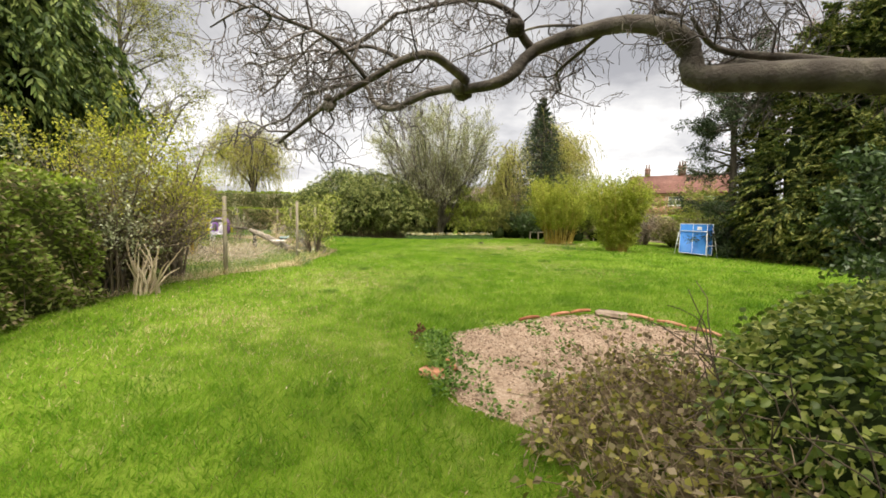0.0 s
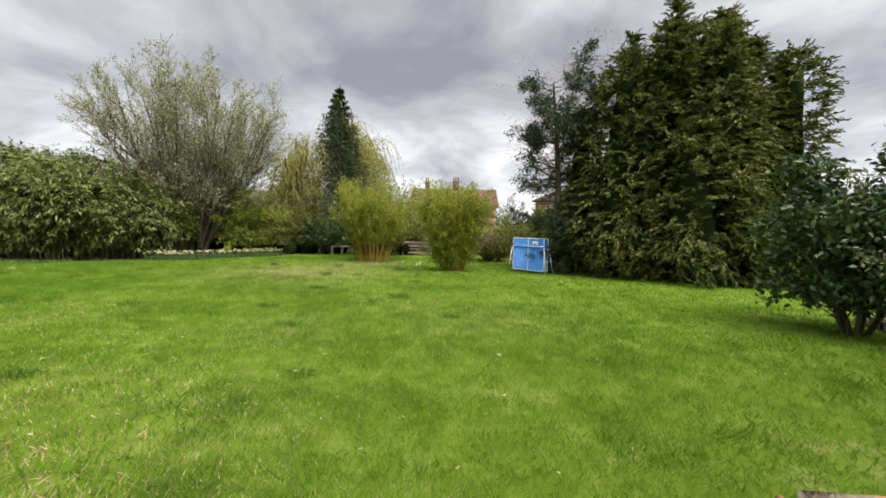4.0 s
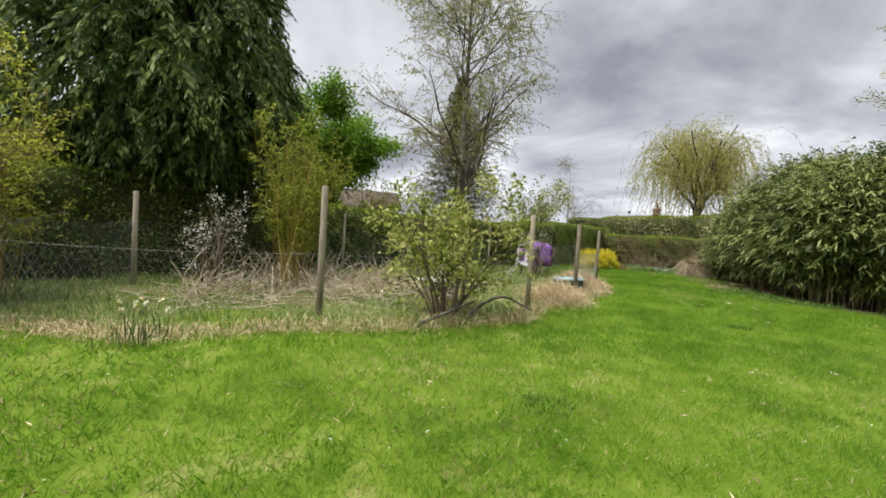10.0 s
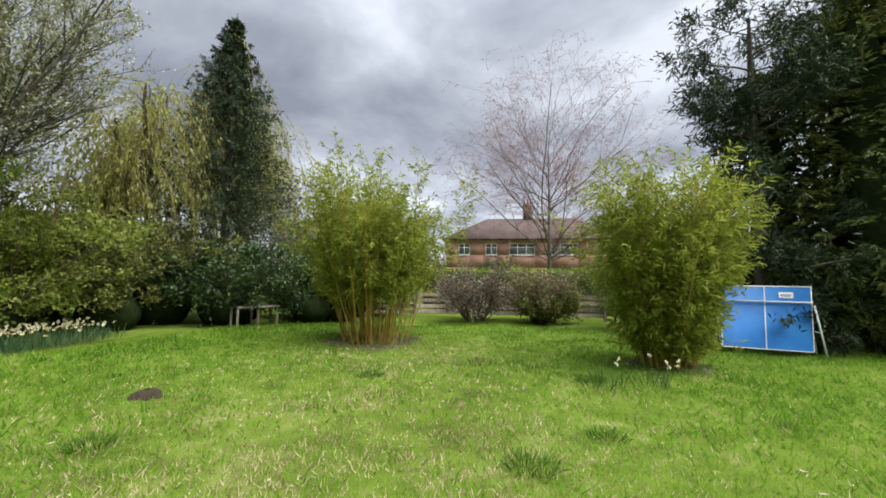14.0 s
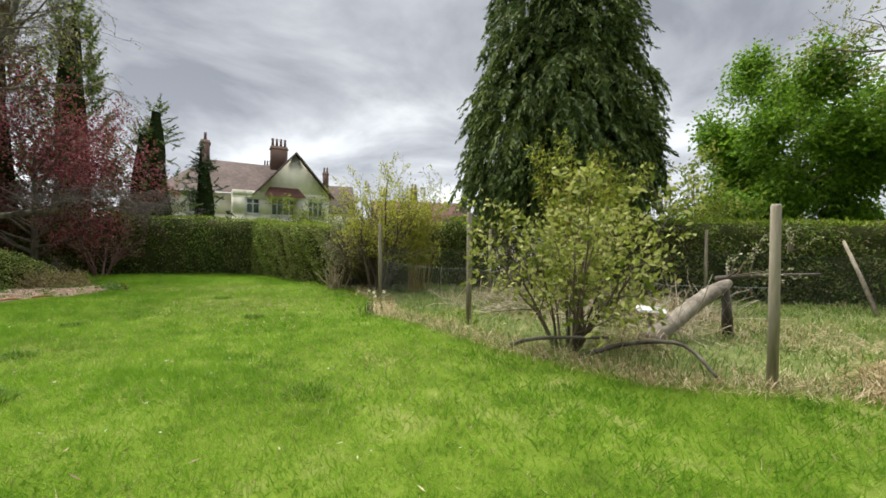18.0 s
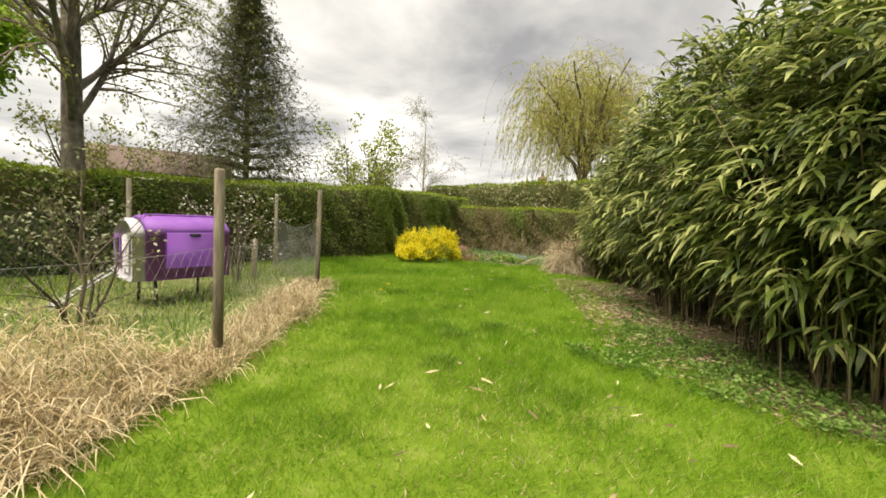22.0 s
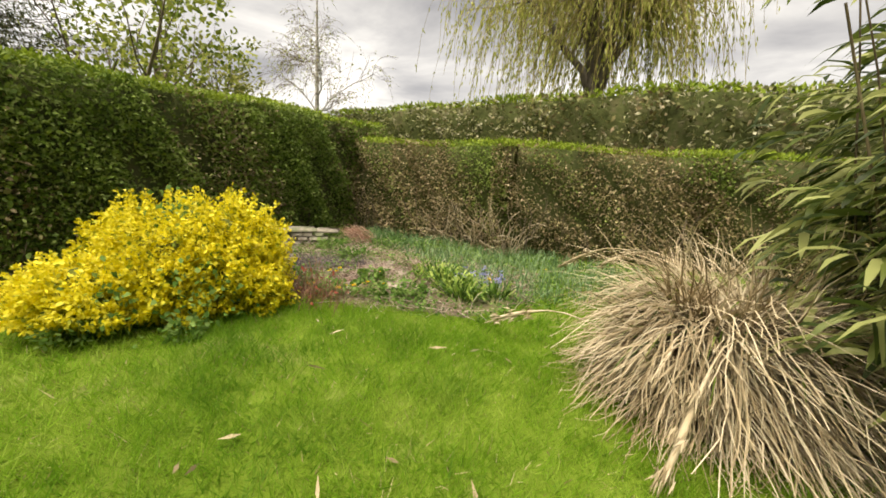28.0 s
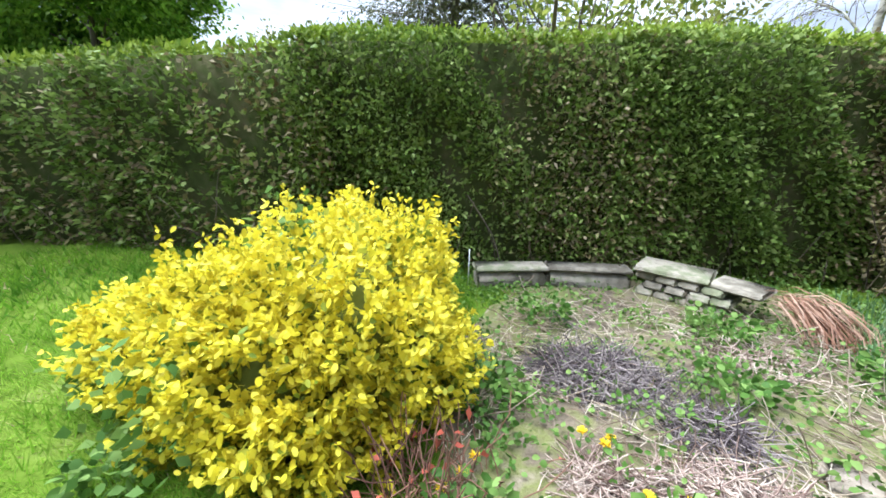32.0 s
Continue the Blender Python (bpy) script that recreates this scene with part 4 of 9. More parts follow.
def hedge(label, line, height, thick, density, leaf, seed, material=None, face=1, brown=0.25, top=0.6, name="hedge"):
    """A clipped hedge along line; face: the side (left of the line is 1) that the lawn sees."""
    rng = np.random.default_rng(seed)
    material = material or HEDGE
    t = thing(name, (*line[0], 0), label, "hedge")
    core, crown, fresh, dead, twig = Geo(), Geo(), Geo(), Geo(), Geo()
    line = np.asarray(line, float)
    heights = np.broadcast_to(np.asarray(height, float), (len(line),))
    for (a, b, h0, h1) in zip(line[:-1], line[1:], heights[:-1], heights[1:]):
        w_ = (b - a) / np.hypot(*(b - a)) * 0.3
        a, b = a - w_, b + w_
        L = np.hypot(*(b - a)); u = (b - a) / L; nrm = np.array([-u[1], u[0]]) * face
        S = max(2, int(L / 0.6)); R = 7
        ss = np.linspace(0, 1, S + 1)
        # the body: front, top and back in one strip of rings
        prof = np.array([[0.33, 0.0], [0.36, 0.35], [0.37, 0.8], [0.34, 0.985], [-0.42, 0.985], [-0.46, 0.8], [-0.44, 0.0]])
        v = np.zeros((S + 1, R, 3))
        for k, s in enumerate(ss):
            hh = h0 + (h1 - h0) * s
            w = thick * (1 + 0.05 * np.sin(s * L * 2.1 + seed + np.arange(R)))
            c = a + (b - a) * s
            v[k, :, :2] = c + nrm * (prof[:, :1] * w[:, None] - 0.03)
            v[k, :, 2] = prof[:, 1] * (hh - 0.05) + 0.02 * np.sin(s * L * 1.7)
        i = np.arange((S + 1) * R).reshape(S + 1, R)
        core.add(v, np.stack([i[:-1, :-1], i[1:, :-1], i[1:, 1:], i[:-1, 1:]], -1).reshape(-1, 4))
        ends = [i[0].tolist(), i[-1].tolist()]
        for e_ in ends:
            core.t.append(np.array([[e_[0], e_[k], e_[k + 1]] for k in range(1, R - 1)]) + core.n - (S + 1) * R)
        # leaves on the seen face
        n = int(L * (h0 + h1) / 2 * density)
        s, z = rng.random(n), rng.random(n)
        lump = 0.13 * np.sin(s * L * 3.1 + 5 * z + seed) * np.sin(z * 6 + s * L * 1.3) + 0.05 * np.sin(s * L * 7 + 9 * z)
        hh = h0 + (h1 - h0) * s
        off = thick * (0.47 + 0.03 * np.sin(z * 3)) + lump * 0.8 + rng.normal(scale=0.045, size=n) - 0.06 * (z > 0.93)
        p = np.zeros((n, 3))
        p[:, :2] = a + (b - a) * s[:, None] + nrm * off[:, None]
        p[:, 2] = z * hh
        d = np.zeros((n, 3)); d[:, :2] = nrm; d[:, 2] = 0.35
        d += rng.normal(scale=0.75, size=(n, 3))
        bz = np.clip(0.5 + 0.6 * np.sin(s * L * 0.55 + seed * 1.3) + 0.45 * (0.55 - z) + 0.4 * np.sin(s * L * 1.9 + 3 * z), 0, 1)
        isb = rng.random(n) < brown * bz * 1.4
        gap = (lump < -0.075) & (rng.random(n) < 0.75)
        for geo, sel in ((crown, ~isb & ~gap), (dead, isb & ~gap)):
            k = int(sel.sum())
            geo.leaves(p[sel], d[sel], leaf * rng.uniform(0.7, 1.35, k), leaf * 0.55 * rng.uniform(0.7, 1.3, k), 0.15, rng)
        # the clipped top and its fresh shoots
        n = int(L * thick * density * top)
        s, c = rng.random(n), rng.uniform(-0.5, 0.5, n)
        p = np.zeros((n, 3))
        p[:, :2] = a + (b - a) * s[:, None] + nrm * (c * thick)[:, None]
        p[:, 2] = h0 + (h1 - h0) * s + 0.04 * np.sin(s * L * 1.7) - 0.02 + rng.normal(scale=0.03, size=n) - 0.25 * np.abs(c) ** 3
        d = rng.normal(scale=0.6, size=(n, 3)); d[:, 2] += 0.8
        fresh.leaves(p, d, leaf * rng.uniform(0.7, 1.4, n), leaf * 0.5, 0, rng)
        # bare stems low down
        n = int(L * 7 * (0.4 + brown))
        s = rng.random(n)
        p = np.zeros((n, 3)); p[:, :2] = a + (b - a) * s[:, None] + nrm * (thick * rng.uniform(0.40, 0.56, n))[:, None]
        d = rng.normal(scale=0.3, size=(n, 3)); d[:, 2] += 1
        st = shoot(p, d, rng.uniform(0.4, 1.3, n), 5, 0.15, 0, rng)
        twig.lines(st, np.full((n, 5), 0.006) * rng.uniform(0.6, 1.8, n)[:, None], 3)
    # closed hedge body; the dark of gaps between leaves is in its colour
    part("inner_foliage", core, HEDGE_IN, t, "dark shell coloured as the shaded twiggy inside", smooth=True)
    part("leaves", crown, material, t, kind="stuff")
    part("dead_leaves", dead, HEDGE_BROWN, t, "brown thin patches", kind="stuff")
    part("clipped_top", fresh, HEDGE_TOP, t, "fresh yellow-green top", kind="stuff")
    part("stem_mass", twig, TWIG, t, "bare brown stems", kind="stuff")


hedge("tall clipped green hedge along the garden's long side", [(-16.5, 29.0), (-17.4, 32.5), (-18.2, 36.0)], [2.62, 2.7, 2.7], 1.1, 1700, 0.074, 81, face=-1, brown=0.28)
hedge("tall clipped green hedge behind the fenced plot", [(-9.7, 6.3), (-10.9, 9.6), (-13.3, 14.8), (-15.1, 21.0), (-16.2, 26.0), (-16.5, 29.0)], [2.4, 2.38, 2.2, 2.17, 2.4, 2.6], 1.1, 520, 0.095, 82, face=-1, brown=0.3)
hedge("clipped hedge with thin brown patches across the garden's end", [(-17.8, 35.7), (-13.6, 36.2), (-10.4, 38.2), (-2.0, 41.5)], [2.25, 2.22, 2.2, 2.2], 1.0, 1150, 0.066, 83, face=-1, brown=0.85)
hedge("taller grey-green laurel hedge beyond the end hedge", [(-24.0, 39.6), (-12.0, 40.6), (-1.0, 45.0)], [3.7, 3.9, 3.9], 1.4, 170, 0.15, 84, material=LAUREL, face=-1, brown=0.2, top=0.8, name="laurel_hedge")
hedge("clipped dark hedge across the lawn's near end", [(7.0, -10.6), (-1.2, -7.8), (-6.9, -3.0)], [2.6, 2.6, 2.5], 1.1, 260, 0.1, 85, face=-1, brown=0.15)
hedge("clipped green hedge beside the lawn", [(-6.8, -3.0), (-6.7, 3.7)], [2.4, 2.05], 1.2, 1000, 0.08, 86, material=HEDGE_LIFTED, face=-1, brown=0.2)
hedge("clipped hedge beyond the boarded fence", [(19.6, 23.5), (20.6, 15.0)], [1.88, 1.88], 1.1, 160, 0.13, 88, face=1, brown=0.3)
hedge("clipped hedge running behind the brambles", [(-7.2, 3.6), (-9.7, 6.3)], [2.1, 2.25], 1.0, 260, 0.095, 87, face=1, brown=0.25)

# ---------------------------------------------------------------- bamboo
SASA = leafm("broad_bamboo_leaves", (0.035, 0.058, 0.011), (0.08, 0.118, 0.02), (0.16, 0.20, 0.042), (0.35, 0.38, 0.14), trans=0.35, rough=0.42, spec=0.28, island=0.6)
SASA_CANE = mat("brown_canes", [(0.06, 0.045, 0.025), (0.14, 0.11, 0.06), (0.22, 0.19, 0.11)], 0.7, 6, 1, island=0.35)
BAMBOO = leafm("fine_bamboo_leaves", (0.16, 0.21, 0.018), (0.27, 0.325, 0.034), (0.42, 0.45, 0.08), trans=0.5)
CANE = mat("golden_canes", [(0.22, 0.13, 0.02), (0.38, 0.26, 0.05), (0.50, 0.38, 0.10)], 0.5, 8, 1, island=0.3)


def lobe_points(lobe, n, rng):
    cx, cy, rx, ry, z0, z1 = lobe
    a = rng.uniform(0, 2 * np.pi, n)
    u = rng.random(n)
    prof = np.sin(np.clip(0.17 + 0.83 * u, 0, 1) * np.pi) ** 0.55
    prof = np.where(u > 0.93, prof * rng.random(n) ** 0.5, prof)
    wob = 1 + 0.10 * np.sin(5 * a + 7 * u) + 0.07 * np.sin(11 * a - 5 * u) + 0.04 * np.sin(19 * a + 13 * u)
    p = np.stack([cx + rx * prof * wob * np.cos(a), cy + ry * prof * wob * np.sin(a), z0 + (z1 - z0) * u], 1)
    out = np.stack([np.cos(a), np.sin(a), 0.9 * (u - 0.35)], 1)
    return p, unit(out)


def lobe_core(geo, lobe, k=0.8):
    cx, cy, rx, ry, z0, z1 = lobe
    K, S = 18, 9
    aa = np.arange(K) * 2 * np.pi / K
    rows = []
    for u in np.linspace(0, 1, S):
        f = max(np.sin(min(0.17 + 0.83 * u, 1) * np.pi), 0.0) ** 0.55 * k + 0.01
        rows.append(np.stack([cx + rx * f * np.cos(aa), cy + ry * f * np.sin(aa), np.full(K, z0 + (z1 - z0) * k * u + 0.1)], 1))
    i = np.arange(K)
    geo.add(np.concatenate(rows), np.concatenate([np.stack([j * K + i, j * K + (i + 1) % K, (j + 1) * K + (i + 1) % K, (j + 1) * K + i], 1) for j in range(S - 1)]))


def broad_bamboo():
    rng = np.random.default_rng(201)
    t = thing("broad_leaved_bamboo", (-2.0, 28.5, 0), "huge mound of broad-leaved bamboo with drooping green leaves", "bamboo")
    lobes = [(-1.3, 28.0, 3.0, 2.9, 0.75, 4.7), (-4.1, 29.8, 2.2, 2.4, 0.85, 4.9), (0.5, 27.4, 1.9, 2.1, 0.7, 3.6), (-2.4, 26.9, 1.8, 1.7, 0.85, 4.3), (-6.5, 32.1, 1.4, 1.4, 0.85, 4.1), (-7.65, 32.6, 0.95, 1.15, 0.6, 3.4)]
    counts = [2900, 2700, 1200, 1500, 1500, 900]
    leaves, canes, core = Geo(), Geo(), Geo()
    for lobe, m in zip(lobes, counts):
        c, out = lobe_points(lobe, m, rng)
        c = c + rng.normal(scale=0.27, size=c.shape)
        per = 9
        idx = np.repeat(np.arange(m), per)
        fan = unit(np.cross(out, np.array([0, 0, 1.0])) + rng.normal(scale=0.25, size=out.shape))
        d = out[idx] * 0.75 + fan[idx] * rng.normal(scale=0.75, size=(len(idx), 1)) + rng.normal(scale=0.2, size=(len(idx), 3)) + np.array([0, 0, 0.05])
        p = c[idx] + rng.normal(scale=0.05, size=(len(idx), 3))
        leaves.blades(p, d, rng.uniform(0.18, 0.38, len(idx)), rng.uniform(0.032, 0.058, len(idx)), 0.5, rng=rng)
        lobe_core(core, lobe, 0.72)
        n = int(m * 0.12)
        a, q = rng.uniform(0, 2 * np.pi, n), np.sqrt(rng.uniform(0.25, 1.0, n)) * 0.86
        b = np.stack([lobe[0] + lobe[2] * q * np.cos(a), lobe[1] + lobe[3] * q * np.sin(a), np.full(n, -0.05)], 1)
        d = np.stack([np.cos(a) * 0.12, np.sin(a) * 0.12, np.ones(n)], 1) + rng.normal(scale=0.07, size=(n, 3))
        s = shoot(b, d, rng.uniform(1.6, 3.2, n), 6, 0.04, 0, rng)
        canes.lines(s, np.linspace(0.011, 0.006, 6)[None] * rng.uniform(0.7, 1.3, n)[:, None], 5)
    # arching shoots that stand out of the outline
    n = 700
    c, out = lobe_points(lobes[0], n // 2, rng); c2, out2 = lobe_points(lobes[1], n // 2, rng)
    c, out = np.concatenate([c, c2]), np.concatenate([out, out2])
    s = shoot(c, out + np.array([0, 0, 0.7]), rng.uniform(0.4, 1.0, n), 5, 0.1, 0.12, rng)
    canes.lines(s, np.full((n, 5), 0.005), 4)
    p, q = along(s, 9, rng, 0.3, 0.02)
    leaves.blades(p, q + rng.normal(scale=0.5, size=p.shape), rng.uniform(0.18, 0.3, len(p)), 0.042, 0.4, rng=rng)
    # lobe shells whose near-black colour stands for shade behind the leaves
    part("inner_foliage", core, CORE, t, "near-black shell painted as the mound's inner shade", smooth=True)
    part("cane_mass", canes, SASA_CANE, t, "thin brown upright canes", kind="stuff")
    part("leaves", leaves, SASA, t, kind="stuff")


broad_bamboo()


def bamboo_clump(label, at, h, rtop, rbase, ncane, seed, leafper=26, golden=True, leaf=0.14, dense=1.0, low=0.25):
    rng = np.random.default_rng(seed)
    t = thing("bamboo_clump", (*at, 0), label, "bamboo")
    canes, crown, twigs = Geo(), Geo(), Geo()
    a, q = rng.uniform(0, 2 * np.pi, ncane), np.sqrt(rng.random(ncane))
    b = np.stack([at[0] + rbase * q * np.cos(a), at[1] + rbase * q * np.sin(a), np.full(ncane, -0.05)], 1)
    k = (rtop - rbase) / h
    d = np.stack([np.cos(a) * q * k, np.sin(a) * q * k, np.ones(ncane)], 1) + rng.normal(scale=0.05, size=(ncane, 3))
    s = shoot(b, d, h * rng.uniform(0.6, 1.08, ncane), 9, 0.05, 0.012, rng)
    r = np.linspace(0.012, 0.004, 9)[None] * rng.uniform(0.7, 1.25, ncane)[:, None]
    canes.lines(s, r, 6)
    b1, r1 = branch(s, r, int(16 * dense), low, 1.0, -0.55, 42, 4, 0.15, 0.14, 0.03, 0.4, rng)
    twigs.lines(b1, np.full(r1.shape, 0.0028), 3)
    p, w = along(b1, max(3, leafper // 4), rng, 0.2, 0.03)
    crown.leaves(p, w * 0.7 + rng.normal(scale=0.45, size=p.shape) + np.array([0, 0, -0.15]), leaf * rng.uniform(0.7, 1.3, len(p)), leaf * 0.2, 0.25, rng)
    part("cane_mass", canes, CANE if golden else SASA_CANE, t, "golden upright canes" if golden else "brown upright canes", kind="stuff")
    part("shoot_mass", twigs, TWIG_YEL, t, kind="stuff")
    part("leaves", crown, BAMBOO, t, kind="stuff")


bamboo_clump("fan-shaped clump of golden-stemmed bamboo on the lawn", (9.9, 20.2), 3.95, 1.9, 0.8, 110, 211, 64, dense=1.5, low=0.32)
bamboo_clump("dense upright clump of green-gold bamboo on the lawn", (10.0, 14.1), 3.25, 1.2, 0.45, 110, 212, 70, dense=1.6, low=0.06)
bamboo_clump("slim golden bamboo inside the fenced plot", (-8.0, 11.6), 3.65, 0.75, 0.35, 34, 213, 40)
bamboo_clump("slim golden bamboo by the plot's corner post", (-7.2, 6.9), 3.4, 0.8, 0.35, 30, 214, 26)

LITTER = mat("leaf_litter", [(0.13, 0.085, 0.05), (0.26, 0.19, 0.12), (0.44, 0.36, 0.25)], 0.95, 9, 1.5, island=0.45)
SOIL = mat("bare_soil_litter", [(0.05, 0.038, 0.026), (0.11, 0.085, 0.055), (0.09, 0.105, 0.035), (0.20, 0.16, 0.11)], 1.0, 14, 1.2, 1.0, 50)


def flat_patch(name, poly, material, z, label, category="soil", step=0.35, seed=1):
    """Ground cover over a polygon with a ragged edge, following the lawn."""
    rng = np.random.default_rng(seed)
    poly = np.asarray(poly, float)
    c = poly.mean(0)
    pts = []
    for a, b in zip(poly, np.roll(poly, -1, 0)):
        n = max(2, int(np.hypot(*(b - a)) / step))
        for k in range(n):
            pts.append(a + (b - a) * k / n + rng.normal(scale=0.05, size=2))
    pts = np.array(pts)
    n = len(pts)
    rings = []
    for f in (1.0, 0.93, 0.6, 0.25):
        r = c + (pts - c) * f
        rings.append(np.column_stack([r, bumps(r[:, 0], r[:, 1]) + (z if f < 1 else -0.02)]))
    v = np.concatenate(rings + [np.array([[*c, bumps(*c) + z]])])
    i = np.arange(n)
    q = np.concatenate([np.stack([j * n + i, j * n + (i + 1) % n, (j + 1) * n + (i + 1) % n, (j + 1) * n + i], 1) for j in range(3)])
    t = np.stack([3 * n + i, 3 * n + (i + 1) % n, np.full(n, 4 * n)], 1)
    g = Geo().add(v, q, t)
    return tagged(part(name, g, material, smooth=True), label, category, kind="structure")


flat_patch("ground_soil", SASA_SOIL, SOIL, 0.025, "brown soil strewn with fallen bamboo leaves")


def litter(poly, n, seed, size, material, name, label, z=0.04):
    rng = np.random.default_rng(seed)
    poly = np.asarray(poly, float)
    lo, hi = poly.min(0), poly.max(0)
    x, y = rng.uniform(lo[0], hi[0], n * 3), rng.uniform(lo[1], hi[1], n * 3)
    ok = inside(x, y, poly)
    x, y = x[ok][:n], y[ok][:n]
    p = np.stack([x, y, bumps(x, y) + z + rng.uniform(0, 0.03, len(x))], 1)
    d = rng.normal(size=(len(x), 3)) * np.array([1, 1, 0.12])
    g = Geo().leaves(p, d, size * rng.uniform(0.5, 1.4, len(x)), size * 0.16, 0, rng)
    return stuff(name, g, material, label, "leaf litter")


litter([(-3.0, 24.6), (-5.0, 25.4), (-6.3, 27.2), (-8.9, 30.4), (-7.0, 31.5), (-2, 27.0)], 9000, 221, 0.10, LITTER, "fallen_bamboo_leaves", "dry brown bamboo leaves scattered on the soil", 0.035)
PALE = mat("bleached_straw", [(0.21, 0.16, 0.09), (0.37, 0.30, 0.185), (0.54, 0.465, 0.33)], 0.85, 5, 1, island=0.4)
litter([(-1.5, 19.5), (-3.3, 24.8), (-5.5, 26.2), (-8.5, 30.4), (-11.5, 33), (-12.8, 31.2), (-10, 27.5), (-7, 23.5), (-4, 20)], 170, 222, 0.15, PALE, "fallen_pale_leaves", "bleached dead bamboo leaves lying on the grass", 0.05)
litter([(0, -3), (5, 8), (9, 17), (5, 21), (1, 18), (-3, 9), (-4, 2)], 420, 223, 0.07, PALE, "lawn_debris", "scattered dead leaf scraps on the lawn", 0.06)
litter([(-3.5, 4), (3, 5), (7, 11), (6, 20), (1, 19), (-3, 9)], 260, 224, 0.035, mat("daisy_white", [(0.6, 0.6, 0.55), (0.8, 0.8, 0.74)], 0.7), "daisies", "tiny white daisies dotted over the lawn", 0.07)


# ---------------------------------------------------------------- shrubs
def shrub(name, label, at, h, r, seed, nleaf, material, leaf=0.07, stems=12, wood=None, category="shrub", z0=0.15, core=0.0, twigper=8, aspect=0.55):
    rng = np.random.default_rng(seed)
    t = thing(name, (*at, 0), label, category)
    w, crown = Geo(), Geo()
    a = rng.uniform(0, 2 * np.pi, stems)
    tilt = rng.uniform(0.15, 1.0, stems) * r / h * 1.1
    b = np.stack([at[0] + 0.12 * r * np.cos(a), at[1] + 0.12 * r * np.sin(a), np.full(stems, -0.05)], 1)
    d = np.stack([np.cos(a) * tilt, np.sin(a) * tilt, np.ones(stems)], 1)
    s = shoot(b, d, h * rng.uniform(0.7, 1.05, stems), 7, 0.13, 0.01, rng)
    rad = np.linspace(0.012 * h + 0.006, 0.005, 7)[None] * rng.uniform(0.6, 1.3, stems)[:, None]
    w.lines(s, rad, 5)
    b1, r1 = branch(s, rad, twigper, z0, 1.0, 0.42, 45, 5, 0.1, 0.14, 0.0, 0.5, rng)
    w.lines(b1, r1, 4)
    b2, r2 = branch(b1, r1, 5, 0.2, 1.0, 0.5, 42, 4, 0.08, 0.14, 0.0, 0.5, rng)
    if leaf < 0.1:
        w.lines(b2, np.maximum(r2, 0.003), 3)
    per = max(1, nleaf // len(b2))
    p, q = along(b2, per, rng, 0.15, leaf * 0.7)
    p[:, 2] = np.maximum(p[:, 2], 0.04)
    crown.leaves(p, q * 0.5 + rng.normal(scale=0.6, size=p.shape) + np.array([0, 0, 0.1]), leaf * rng.uniform(0.7, 1.3, len(p)), leaf * aspect, 0.1, rng)
    part("stem_mass", w, wood or TWIG, t, smooth=True, kind="stuff")
    # optional solid shell; shade among the branches is painted as its dark colour
    if core:
        g = Geo()
        lobe_core(g, (at[0], at[1], r * core * 0.8, r * core * 0.8, -0.1, h * core * 0.75), 0.9)
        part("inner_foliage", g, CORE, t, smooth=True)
    part("leaves", crown, material, t, kind="stuff")
    return t


ELDER = leafm("elder_leaves", (0.13, 0.18, 0.02), (0.24, 0.29, 0.04), (0.36, 0.39, 0.09), (0.46, 0.47, 0.17), trans=0.4)
CATKIN = leafm("yellow_green_shoots", (0.26, 0.29, 0.025), (0.40, 0.42, 0.045), (0.54, 0.54, 0.10), trans=0.5)
DULL = leafm("dull_shrub_leaves", (0.10, 0.12, 0.028), (0.185, 0.20, 0.048), (0.28, 0.28, 0.08), trans=0.38)
DARKS = leafm("dark_glossy_leaves", (0.025, 0.05, 0.014), (0.05, 0.09, 0.024), (0.09, 0.135, 0.04), trans=0.2, rough=0.4, spec=0.4)
BRAMBLE = leafm("bramble_brown", (0.15, 0.115, 0.07), (0.24, 0.185, 0.11), (0.26, 0.25, 0.09), (0.38, 0.31, 0.20), trans=0.35)
PALEW = leafm("silvery_willow_leaves", (0.16, 0.18, 0.08), (0.28, 0.30, 0.16), (0.44, 0.46, 0.32), trans=0.3)

shrub("elder_shrub", "sprawling elder with young yellow-green leaves at the fence", (-3.95, 13.3), 2.2, 1.12, 231, 3600, ELDER, 0.095, 14)
shrub("hazel_shrub", "tall loose hazel with yellow-green spring leaves", (-6.0, 6.4), 3.3, 1.3, 232, 7500, CATKIN, 0.062, 16)
shrub("hazel_shrub", "tall loose hazel behind the brambles", (-7.0, 5.5), 3.4, 1.5, 233, 7000, CATKIN, 0.062, 14)
shrub("bramble_thicket", "brown bramble thicket beside the hedge", (-6.6, 5.2), 2.3, 1.3, 235, 5200, BRAMBLE, 0.06, 34)
shrub("willow_shrub", "silvery willow shrub before the hedge", (-6.3, 4.6), 2.5, 1.0, 236, 3800, PALEW, 0.075, 10)
shrub("blossom_sapling", "thin fruit tree with white blossom in the plot", (-7.7, 9.95), 2.2, 0.7, 237, 700, leafm("white_blossom", (0.45, 0.47, 0.35), (0.7, 0.7, 0.62), (0.85, 0.85, 0.8), trans=0.3), 0.05, 4)
shrub("blossom_sapling", "small fruit tree with white blossom beside the coop", (-12.0, 23.2), 2.1, 0.7, 238, 380, MATS["white_blossom"], 0.06, 4)
shrub("blossom_sapling", "leafy twiggy sapling in front of the coop", (-9.2, 20.6), 2.0, 0.8, 239, 420, PALEW, 0.06, 5)
shrub("dark_laurel", "dark glossy laurel below the spruce", (10.6, 26.2), 2.6, 2.0, 241, 11000, DARKS, 0.14, 14, core=0.62)
